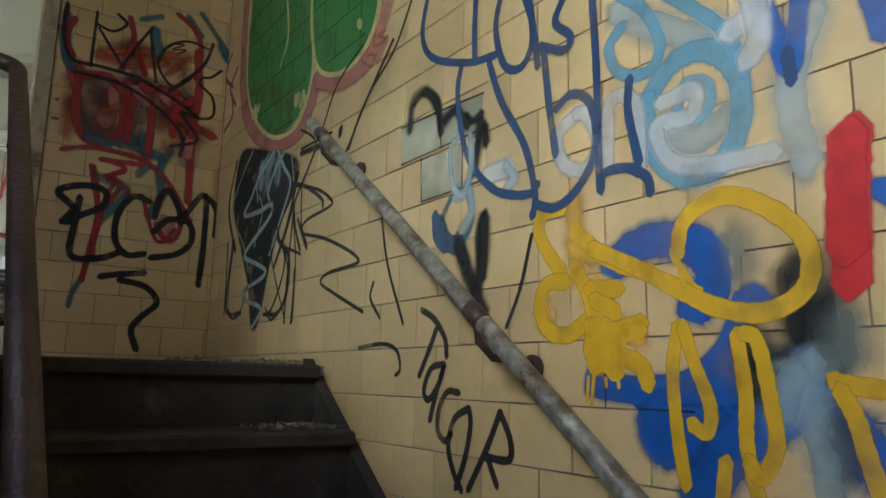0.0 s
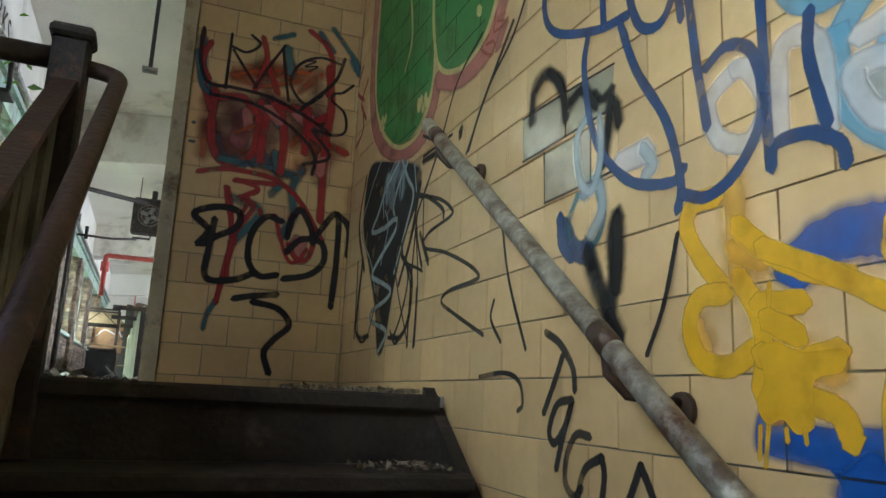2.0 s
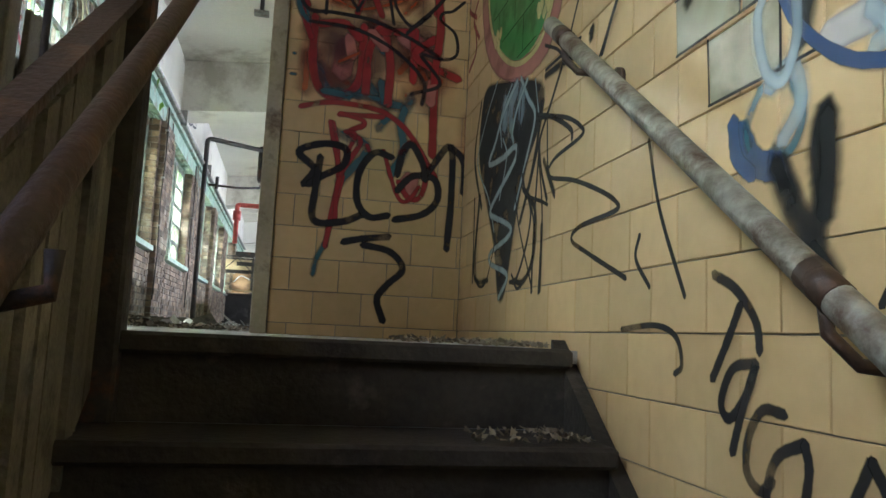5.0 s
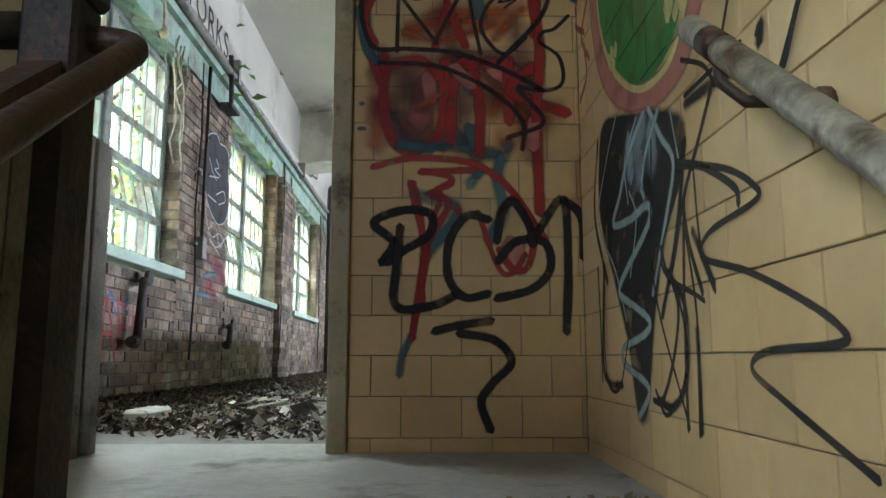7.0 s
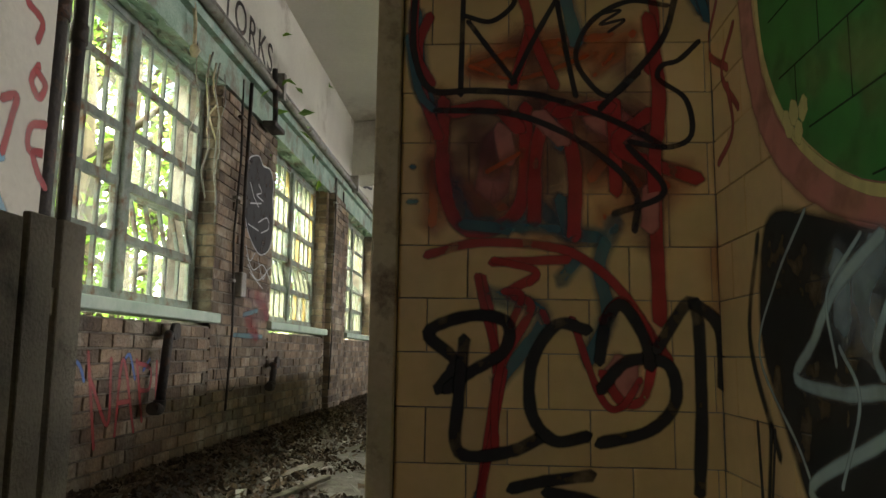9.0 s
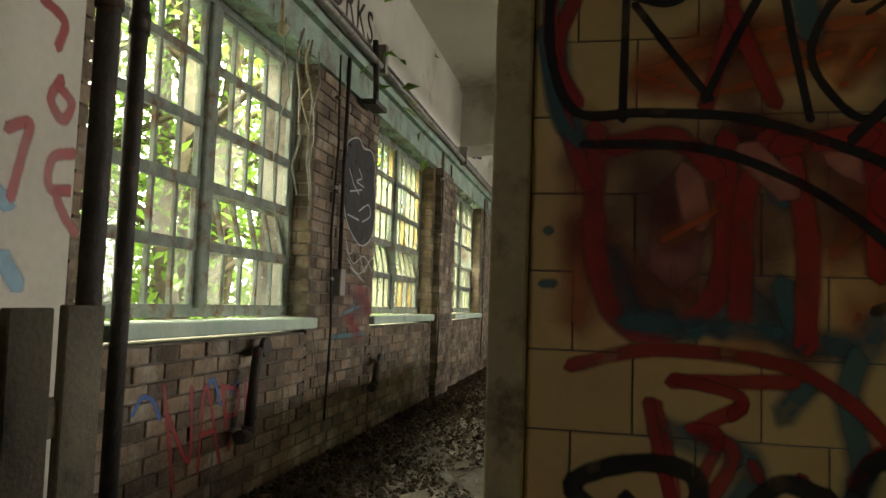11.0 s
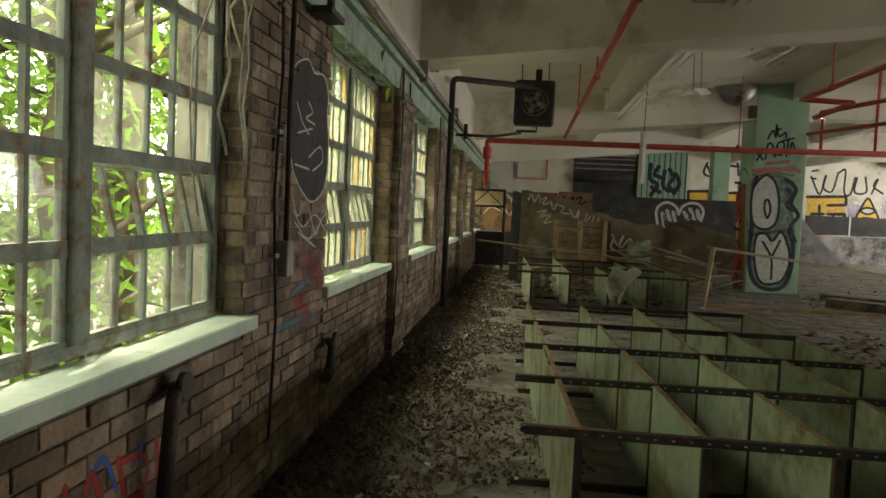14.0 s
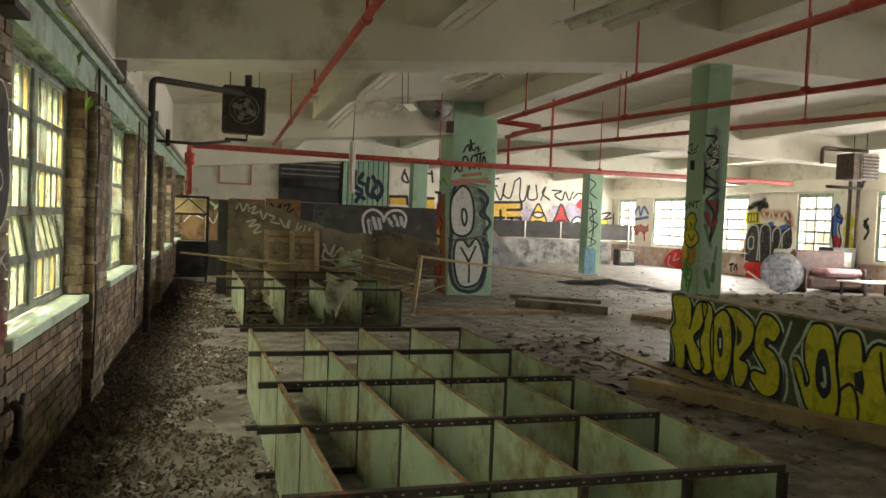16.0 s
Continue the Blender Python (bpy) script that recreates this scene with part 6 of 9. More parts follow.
lines("end", "pink", 0.09, 2, "pink sprayed haze", [[(1.848, 1.272), (1.835, 1.137)], [(2.097, 1.347), (2.197, 1.287)], [(2.157, 0.696), (2.163, 0.641)]])
lines("end", "teal", 0.055, 2, "teal sprayed haze", [[(1.732, 1.167), (1.777, 1.063), (1.835, 1.056)], [(1.95, 1.108), (2.022, 1.035), (2.107, 1.021)], [(2.15, 1.064), (2.106, 0.949), (2.125, 0.821), (2.074, 0.709)], [(1.822, 0.874), (1.964, 0.819), (1.851, 0.65)], [(1.627, 1.633), (1.646, 1.443), (1.685, 1.349)], [(2.027, 1.668), (2.055, 1.533)], [(2.359, 1.671), (2.387, 1.623)], [(1.995, 1.348), (2.009, 1.257)]])
lines("end", "teal", 0.018, 3, "teal sprayed dots", [[(1.625, 1.203), (1.633, 1.201)], [(1.619, 1.11), (1.641, 1.11)]])
lines("end", "red", 0.042, 3, "dark red sprayed block letters", [[(1.707, 1.38), (1.71, 1.167), (1.755, 1.048), (1.842, 1.041), (1.914, 1.122), (1.922, 1.363)], [(1.943, 1.056), (1.951, 1.257), (2.002, 1.363), (2.045, 1.212), (2.043, 1.02)], [(2.148, 1.378), (2.151, 1.138)], [(2.242, 1.347), (2.156, 1.254), (2.358, 1.17)], [(2.241, 1.609), (2.265, 1.408), (2.249, 1.197), (2.25, 1.007), (2.253, 0.809)], [(1.73, 1.349), (1.833, 1.364), (1.907, 1.302)], [(2.002, 1.348), (2.141, 1.362)]])
lines("end", "red", 0.027, 4, "dark red sprayed underline", [[(1.67, 0.971), (1.806, 1.004), (2, 0.991), (2.105, 0.937), (2.174, 0.864), (2.228, 0.78), (2.274, 0.712)], [(1.836, 0.954), (2.028, 0.962)], [(1.95, 0.919), (1.879, 0.875), (1.935, 0.84), (1.865, 0.705), (1.838, 0.567), (1.811, 0.375)], [(1.81, 0.917), (1.834, 0.817), (1.851, 0.677)], [(2.111, 0.807), (2.16, 0.857), (2.228, 0.766), (2.213, 0.629), (2.158, 0.611), (2.109, 0.682)], [(1.626, 1.665), (1.629, 1.521), (1.676, 1.427)]])
lines("end", "black", 0.014, 6, "black marker tag", [[(1.756, 1.68), (1.751, 1.395)], [(1.759, 1.615), (1.832, 1.599), (1.892, 1.654), (1.847, 1.694)], [(1.769, 1.599), (1.832, 1.512), (1.895, 1.428)], [(1.885, 1.425), (1.944, 1.55), (2.012, 1.676)], [(2.004, 1.652), (2.026, 1.518), (2.051, 1.39)], [(2.293, 1.637), (2.19, 1.65), (2.093, 1.595), (2.052, 1.502), (2.086, 1.427), (2.141, 1.39), (2.215, 1.454)], [(2.37, 1.538), (2.317, 1.487), (2.274, 1.472), (2.265, 1.435), (2.332, 1.38), (2.343, 1.286), (2.282, 1.253), (2.185, 1.269)]])
lines("end", "black", 0.017, 6, "black sprayed arcs", [[(1.626, 1.682), (1.626, 1.521), (1.672, 1.411), (1.788, 1.407), (1.951, 1.394), (2.111, 1.34), (2.226, 1.283), (2.275, 1.253)], [(1.685, 1.354), (1.878, 1.345), (2.024, 1.29), (2.138, 1.212), (2.201, 1.13), (2.195, 1.036)], [(2.316, 1.672), (2.268, 1.531), (2.112, 1.355)], [(2.182, 1.257), (2.272, 1.138), (2.143, 1.079)]])
lines("end", "black", 0.031, 6, "thick black sprayed lettering", [[(1.704, 0.633), (1.745, 0.704), (1.677, 0.773), (1.779, 0.817), (1.872, 0.804), (1.869, 0.733), (1.781, 0.676), (1.725, 0.634)], [(1.769, 0.76), (1.756, 0.62), (1.758, 0.484), (1.88, 0.487), (1.969, 0.529)], [(2.075, 0.785), (1.999, 0.798), (1.938, 0.707), (1.935, 0.583), (1.99, 0.516), (2.072, 0.528)], [(2.099, 0.512), (2.222, 0.545), (2.285, 0.616), (2.267, 0.705), (2.171, 0.71), (2.104, 0.64)], [(2.102, 0.709), (2.12, 0.807), (2.16, 0.85), (2.214, 0.766), (2.226, 0.697)], [(2.241, 0.739), (2.334, 0.858), (2.347, 0.631), (2.336, 0.398)], [(2.334, 0.858), (2.396, 0.796), (2.401, 0.652)]])
lines("end", "black", 0.03, 6, "black sprayed squiggle", [[(1.885, 0.4), (1.966, 0.419), (2.081, 0.436)], [(1.97, 0.394), (2.09, 0.371), (2.147, 0.299), (2.083, 0.228), (2.044, 0.165), (2.074, 0.073)]])
lines("end", "teal", 0.03, 5, "teal sprayed mark", [[(1.809, 0.385), (1.779, 0.319), (1.768, 0.253)]])
lines("end", "red", 0.02, 5, "dark red drip", [[(1.869, 0.685), (1.841, 0.528), (1.809, 0.375)], [(2.036, 0.814), (2.103, 0.626), (2.151, 0.597), (2.201, 0.666)]])
lines("door", "red", 0.03, 2, "red sprayed lettering on the white wall", [[(0.211, 1.574), (0.181, 1.517), (0.224, 1.477), (0.250, 1.525), (0.202, 1.555)], [(0.271, 1.406), (0.200, 1.379), (0.197, 1.310), (0.269, 1.313), (0.221, 1.301), (0.254, 1.247), (0.297, 1.210)], [(0.059, 1.418), (0.121, 1.445), (0.108, 1.375), (0.083, 1.267)], [(0.130, 1.740), (0.206, 1.712), (0.191, 1.644)]])
lines("door", "sky", 0.05, 1, "blue sprayed corner", [[(0.073, 1.139), (0.124, 1.077)], [(0.013, 1.291), (0.080, 1.253)]])
lines("brick", "brickred", 0.16, 1, "faded red sprayed haze on the bricks", [[(3.87, 1.162), (4.177, 0.995)], [(3.633, 0.987), (3.914, 0.819)]])
patch("stair", "greygreen", 0.3, 1, "pale grey-green smeared tiles", [[(-1.825, 0.716), (-2.042, 0.707), (-2.04, 0.599), (-1.831, 0.6)]])
patch("stair", "greygreen", 0.3, 1, "pale grey-green smeared tiles", [[(-2.048, 0.708), (-2.233, 0.695), (-2.225, 0.596), (-2.046, 0.601)]])
patch("stair", "greygreen", 0.3, 1, "pale grey-green smeared tiles", [[(-1.942, 0.587), (-2.145, 0.588), (-2.146, 0.461), (-1.951, 0.461)]])
# thin black strokes on top of the smears, following the tile joints
lines("stair", "black", 0.006, 4, "dark lines drawn along the joints of the smeared tiles", [[(-1.825, 0.716), (-2.048, 0.708), (-2.237, 0.697)], [(-1.832, 0.598), (-2.046, 0.599), (-2.239, 0.6)], [(-1.948, 0.461), (-2.149, 0.461), (-2.246, 0.463)], [(-2.045, 0.707), (-2.043, 0.598)], [(-1.945, 0.588), (-1.951, 0.461)], [(-2.148, 0.59), (-2.149, 0.458)]])
lines("stair", "soot", 0.03, 3, "soft black sprayed arcs", [[(-1.896, 0.772), (-1.948, 0.791), (-2.018, 0.751), (-2.034, 0.704)], [(-2.159, 0.659), (-2.19, 0.634), (-2.231, 0.645)]])
lines("stair", "soot", 0.05, 3, "soft black sprayed streak", [[(-2.224, 0.624), (-2.209, 0.544), (-2.193, 0.487)], [(-2.243, 0.372), (-2.225, 0.317), (-2.231, 0.244), (-2.218, 0.174)], [(-2.132, 0.331), (-2.174, 0.251), (-2.216, 0.175)]])
lines("stair", "teal", 0.025, 3, "dark blue sprayed loop", [[(-2.097, 0.445), (-2.059, 0.389), (-2.088, 0.33), (-2.164, 0.326), (-2.195, 0.373), (-2.174, 0.437)]])
lines("stair", "blue", 0.03, 4, "navy sprayed patch", [[(-2.022, 0.411), (-2.033, 0.346), (-2.075, 0.306)]])
lines("stair", "pale", 0.04, 5, "pale sprayed loop", [[(-2.139, 0.616), (-2.093, 0.573), (-2.11, 0.474), (-2.154, 0.441), (-2.188, 0.503), (-2.183, 0.597)]])
lines("stair", "royal", 0.085, 1, "royal blue sprayed arc", [[(-2.665, 0.193), (-2.745, 0.227), (-2.824, 0.221), (-2.883, 0.187), (-2.894, 0.131), (-2.849, 0.095)]])
patch("stair", "royalfill", 0.3, 1, "royal blue sprayed fill", [[(-2.591, 0.003), (-2.646, 0.047), (-2.674, -0.009), (-2.763, -0.014), (-2.832, -0.004), (-2.889, 0.038), (-2.922, 0.087), (-2.969, 0.072), (-2.961, -0.055), (-2.951, -0.145), (-2.908, -0.175), (-2.862, -0.226), (-2.833, -0.23), (-2.854, -0.153), (-2.902, -0.085), (-2.747, -0.089), (-2.605, -0.078), (-2.574, -0.054)]])
lines("stair", "royal", 0.1, 2, "royal blue sprayed streak", [[(-2.767, -0.086), (-2.765, -0.131), (-2.802, -0.148)], [(-3.063, -0.01), (-3.018, -0.067), (-2.963, -0.108), (-2.898, -0.167), (-2.85, -0.246)], [(-3.106, -0.099), (-3.128, -0.129), (-3.155, -0.15)]])
lines("stair", "royal", 0.05, 3, "royal blue sprayed mark", [[(-2.944, 0.093), (-2.971, 0.105), (-2.99, 0.085)]])
lines("stair", "soot", 0.1, 2, "soft black sprayed column", [[(-3.042, 0.144), (-3.046, 0.068), (-3.072, -0.002), (-3.079, -0.085)], [(-3.074, 0.144), (-3.085, 0.065), (-3.093, -0.002)], [(-2.961, 0.036), (-2.972, -0.037), (-3.013, -0.001)], [(-3.09, -0.1), (-3.093, -0.164)]])
lines("stair", "grey", 0.1, 2, "grey sprayed haze", [[(-2.94, 0.209), (-2.958, 0.148)], [(-3.119, 0.063), (-3.118, -0.003)]])
lines("stair", "pale", 0.085, 4, "pale grey-blue sprayed streak", [[(-3.059, -0.002), (-3.058, -0.069), (-3.072, -0.134), (-3.079, -0.197)], [(-3.035, -0.015), (-3.007, -0.088)]])
lines("stair", "yellow", 0.031, 5, "yellow sprayed oval", [[(-2.823, 0.19), (-2.844, 0.255), (-2.922, 0.285), (-3.005, 0.249), (-3.066, 0.185), (-3.064, 0.114), (-2.996, 0.078), (-2.906, 0.091), (-2.826, 0.13), (-2.716, 0.187), (-2.612, 0.235)]])
lines("stair", "yellow", 0.026, 7, "yellow sprayed lettering", [[(-2.823, 0.066), (-2.808, -0.009), (-2.813, -0.118), (-2.828, -0.212)], [(-2.832, 0.065), (-2.853, 0), (-2.883, -0.076), (-2.874, -0.119), (-2.843, -0.106)], [(-2.939, 0.046), (-2.951, -0.055), (-2.949, -0.136), (-2.966, -0.221)], [(-2.95, 0.047), (-2.976, 0.031), (-2.993, -0.054), (-3, -0.132), (-2.97, -0.182), (-2.95, -0.158)], [(-2.909, -0.162), (-2.899, -0.23)], [(-3.095, -0.029), (-3.111, -0.035), (-3.165, -0.042)], [(-3.104, -0.043), (-3.124, -0.083), (-3.135, -0.129), (-3.153, -0.195)]])
lines("stair", "yellow", 0.012, 5, "yellow overspray crossing the blue", [[(-2.822, 0.185), (-2.857, 0.134), (-2.874, 0.123)], [(-2.831, 0.163), (-2.839, 0.136)]])
patch("plat", "lime", 0.3, 3, "fat yellow bubble letter", [[(7.912, 0.852), (7.581, 0.861), (7.517, 0.633), (7.548, 0.487), (7.454, 0.775), (7.323, 0.85), (7.235, 0.782), (7.327, 0.541), (7.454, 0.408), (7.312, 0.247), (7.247, 0.095), (7.378, 0.029), (7.504, 0.111), (7.609, 0.294), (7.607, 0.022), (7.788, -0.001), (7.817, 0.189), (7.92, 0.416), (7.839, 0.568)]])
lines("plat", "black", 0.028, 5, "black outline of a bubble letter", [[(7.912, 0.852), (7.581, 0.861), (7.517, 0.633), (7.548, 0.487), (7.454, 0.775), (7.323, 0.85), (7.235, 0.782), (7.327, 0.541), (7.454, 0.408), (7.312, 0.247), (7.247, 0.095), (7.378, 0.029), (7.504, 0.111), (7.609, 0.294), (7.607, 0.022), (7.788, -0.001), (7.817, 0.189), (7.92, 0.416), (7.839, 0.568), (7.912, 0.852)]])
lines("plat", "mint", 0.075, 1, "pale mint outer outline of the lettering", [[(7.912, 0.852), (7.581, 0.861), (7.517, 0.633), (7.548, 0.487), (7.454, 0.775), (7.323, 0.85), (7.235, 0.782), (7.327, 0.541), (7.454, 0.408), (7.312, 0.247), (7.247, 0.095), (7.378, 0.029), (7.504, 0.111), (7.609, 0.294), (7.607, 0.022), (7.788, -0.001), (7.817, 0.189), (7.92, 0.416), (7.839, 0.568), (7.912, 0.852)]])
patch("plat", "navyfill", 0.05, 2, "dark blue block shadow of the lettering", [[(7.848, 0.796), (7.522, 0.807), (7.458, 0.581), (7.489, 0.436), (7.396, 0.723), (7.267, 0.798), (7.179, 0.731), (7.271, 0.49), (7.396, 0.358), (7.256, 0.198), (7.191, 0.048), (7.321, -0.019), (7.445, 0.062), (7.549, 0.244), (7.547, -0.027), (7.726, -0.05), (7.754, 0.138), (7.856, 0.363), (7.776, 0.515)]])
patch("plat", "lime", 0.3, 3, "fat yellow bubble letter", [[(7.332, 0.829), (7.188, 0.833), (7.126, 0.7), (7.083, 0.193), (7.121, 0.05), (7.262, 0.027), (7.315, 0.279), (7.337, 0.407), (7.279, 0.581)]])
lines("plat", "black", 0.028, 5, "black outline of a bubble letter", [[(7.332, 0.829), (7.188, 0.833), (7.126, 0.7), (7.083, 0.193), (7.121, 0.05), (7.262, 0.027), (7.315, 0.279), (7.337, 0.407), (7.279, 0.581), (7.332, 0.829)]])
lines("plat", "mint", 0.075, 1, "pale mint outer outline of the lettering", [[(7.332, 0.829), (7.188, 0.833), (7.126, 0.7), (7.083, 0.193), (7.121, 0.05), (7.262, 0.027), (7.315, 0.279), (7.337, 0.407), (7.279, 0.581), (7.332, 0.829)]])
patch("plat", "navyfill", 0.05, 2, "dark blue block shadow of the lettering", [[(7.275, 0.777), (7.133, 0.782), (7.072, 0.649), (7.029, 0.146), (7.067, 0.003), (7.206, -0.02), (7.259, 0.231), (7.28, 0.358), (7.223, 0.53)]])
patch("plat", "lime", 0.3, 3, "fat yellow bubble letter", [[(7.061, 0.74), (6.949, 0.799), (6.849, 0.737), (6.783, 0.499), (6.794, 0.187), (6.892, 0.01), (7.019, 0.027), (7.112, 0.187), (7.154, 0.438), (7.131, 0.635)]])
lines("plat", "black", 0.028, 5, "black outline of a bubble letter", [[(7.061, 0.74), (6.949, 0.799), (6.849, 0.737), (6.783, 0.499), (6.794, 0.187), (6.892, 0.01), (7.019, 0.027), (7.112, 0.187), (7.154, 0.438), (7.131, 0.635), (7.061, 0.74)]])
lines("plat", "mint", 0.075, 1, "pale mint outer outline of the lettering", [[(7.061, 0.74), (6.949, 0.799), (6.849, 0.737), (6.783, 0.499), (6.794, 0.187), (6.892, 0.01), (7.019, 0.027), (7.112, 0.187), (7.154, 0.438), (7.131, 0.635), (7.061, 0.74)]])
patch("plat", "navyfill", 0.05, 2, "dark blue block shadow of the lettering", [[(7.007, 0.69), (6.897, 0.749), (6.799, 0.688), (6.733, 0.452), (6.743, 0.142), (6.84, -0.035), (6.966, -0.019), (7.058, 0.14), (7.1, 0.389), (7.077, 0.585)]])
patch("plat", "lime", 0.3, 3, "fat yellow bubble letter", [[(6.932, 0.82), (6.738, 0.844), (6.555, 0.777), (6.453, 0.69), (6.465, 0.522), (6.575, 0.383), (6.64, 0.31), (6.532, 0.288), (6.506, 0.186), (6.58, 0.024), (6.696, 0.016), (6.748, 0.196), (6.754, 0.38), (6.743, 0.567), (6.801, 0.713)]])
lines("plat", "black", 0.028, 5, "black outline of a bubble letter", [[(6.932, 0.82), (6.738, 0.844), (6.555, 0.777), (6.453, 0.69), (6.465, 0.522), (6.575, 0.383), (6.64, 0.31), (6.532, 0.288), (6.506, 0.186), (6.58, 0.024), (6.696, 0.016), (6.748, 0.196), (6.754, 0.38), (6.743, 0.567), (6.801, 0.713), (6.932, 0.82)]])
lines("plat", "mint", 0.075, 1, "pale mint outer outline of the lettering", [[(6.932, 0.82), (6.738, 0.844), (6.555, 0.777), (6.453, 0.69), (6.465, 0.522), (6.575, 0.383), (6.64, 0.31), (6.532, 0.288), (6.506, 0.186), (6.58, 0.024), (6.696, 0.016), (6.748, 0.196), (6.754, 0.38), (6.743, 0.567), (6.801, 0.713), (6.932, 0.82)]])
patch("plat", "navyfill", 0.05, 2, "dark blue block shadow of the lettering", [[(6.88, 0.77), (6.689, 0.795), (6.508, 0.73), (6.407, 0.644), (6.419, 0.476), (6.527, 0.337), (6.591, 0.265), (6.485, 0.244), (6.459, 0.142), (6.533, -0.019), (6.647, -0.028), (6.699, 0.151), (6.705, 0.334), (6.693, 0.52), (6.751, 0.664)]])
patch("plat", "lime", 0.3, 3, "fat yellow bubble letter", [[(6.331, 0.831), (6.201, 0.825), (6.101, 0.754), (6.079, 0.672), (6.156, 0.568), (6.262, 0.585), (6.273, 0.52), (6.14, 0.463), (6.052, 0.337), (6.057, 0.11), (6.175, 0.007), (6.322, 0.013), (6.467, 0.134), (6.432, 0.231), (6.249, 0.234), (6.34, 0.338), (6.432, 0.438), (6.438, 0.615), (6.398, 0.739)]])
lines("plat", "black", 0.028, 5, "black outline of a bubble letter", [[(6.331, 0.831), (6.201, 0.825), (6.101, 0.754), (6.079, 0.672), (6.156, 0.568), (6.262, 0.585), (6.273, 0.52), (6.14, 0.463), (6.052, 0.337), (6.057, 0.11), (6.175, 0.007), (6.322, 0.013), (6.467, 0.134), (6.432, 0.231), (6.249, 0.234), (6.34, 0.338), (6.432, 0.438), (6.438, 0.615), (6.398, 0.739), (6.331, 0.831)]])
lines("plat", "mint", 0.075, 1, "pale mint outer outline of the lettering", [[(6.331, 0.831), (6.201, 0.825), (6.101, 0.754), (6.079, 0.672), (6.156, 0.568), (6.262, 0.585), (6.273, 0.52), (6.14, 0.463), (6.052, 0.337), (6.057, 0.11), (6.175, 0.007), (6.322, 0.013), (6.467, 0.134), (6.432, 0.231), (6.249, 0.234), (6.34, 0.338), (6.432, 0.438), (6.438, 0.615), (6.398, 0.739), (6.331, 0.831)]])
patch("plat", "navyfill", 0.05, 2, "dark blue block shadow of the lettering", [[(6.286, 0.785), (6.158, 0.78), (6.059, 0.709), (6.037, 0.628), (6.114, 0.524), (6.218, 0.541), (6.229, 0.475), (6.097, 0.419), (6.01, 0.295), (6.015, 0.069), (6.131, -0.034), (6.277, -0.029), (6.421, 0.091), (6.386, 0.187), (6.206, 0.191), (6.295, 0.294), (6.386, 0.394), (6.393, 0.57), (6.353, 0.693)]])
patch("plat", "lime", 0.3, 3, "fat yellow bubble letter", [[(5.687, 0.814), (5.567, 0.848), (5.466, 0.821), (5.407, 0.727), (5.366, 0.528), (5.322, 0.281), (5.325, 0.075), (5.432, -0.037), (5.601, -0.03), (5.711, 0.049), (5.796, 0.214), (5.88, 0.361), (5.901, 0.435), (5.837, 0.463), (5.758, 0.37), (5.712, 0.233), (5.675, 0.306), (5.743, 0.454), (5.753, 0.669)]])
lines("plat", "black", 0.028, 5, "black outline of a bubble letter", [[(5.687, 0.814), (5.567, 0.848), (5.466, 0.821), (5.407, 0.727), (5.366, 0.528), (5.322, 0.281), (5.325, 0.075), (5.432, -0.037), (5.601, -0.03), (5.711, 0.049), (5.796, 0.214), (5.88, 0.361), (5.901, 0.435), (5.837, 0.463), (5.758, 0.37), (5.712, 0.233), (5.675, 0.306), (5.743, 0.454), (5.753, 0.669), (5.687, 0.814)]])
lines("plat", "mint", 0.075, 1, "pale mint outer outline of the lettering", [[(5.687, 0.814), (5.567, 0.848), (5.466, 0.821), (5.407, 0.727), (5.366, 0.528), (5.322, 0.281), (5.325, 0.075), (5.432, -0.037), (5.601, -0.03), (5.711, 0.049), (5.796, 0.214), (5.88, 0.361), (5.901, 0.435), (5.837, 0.463), (5.758, 0.37), (5.712, 0.233), (5.675, 0.306), (5.743, 0.454), (5.753, 0.669), (5.687, 0.814)]])
patch("plat", "navyfill", 0.05, 2, "dark blue block shadow of the lettering", [[(5.649, 0.772), (5.53, 0.806), (5.43, 0.78), (5.372, 0.686), (5.331, 0.489), (5.287, 0.243), (5.291, 0.038), (5.397, -0.074), (5.564, -0.068), (5.673, 0.01), (5.757, 0.174), (5.841, 0.32), (5.861, 0.393), (5.798, 0.422), (5.719, 0.329), (5.674, 0.194), (5.638, 0.266), (5.705, 0.413), (5.715, 0.627)]])
patch("plat", "lime", 0.3, 3, "fat yellow bubble letter", [[(5.344, 0.737), (5.275, 0.819), (5.154, 0.818), (5.1, 0.728), (5.077, 0.584), (5.027, 0.692), (4.964, 0.752), (4.875, 0.757), (4.572, 0.683), (4.52, -0.032), (4.862, -0.024), (4.952, 0.066), (5.033, -0.006), (5.113, -0.129), (5.236, -0.105), (5.319, -0.001), (5.306, 0.233), (5.362, 0.477)]])
lines("plat", "black", 0.028, 5, "black outline of a bubble letter", [[(5.344, 0.737), (5.275, 0.819), (5.154, 0.818), (5.1, 0.728), (5.077, 0.584), (5.027, 0.692), (4.964, 0.752), (4.875, 0.757), (4.572, 0.683), (4.52, -0.032), (4.862, -0.024), (4.952, 0.066), (5.033, -0.006), (5.113, -0.129), (5.236, -0.105), (5.319, -0.001), (5.306, 0.233), (5.362, 0.477), (5.344, 0.737)]])
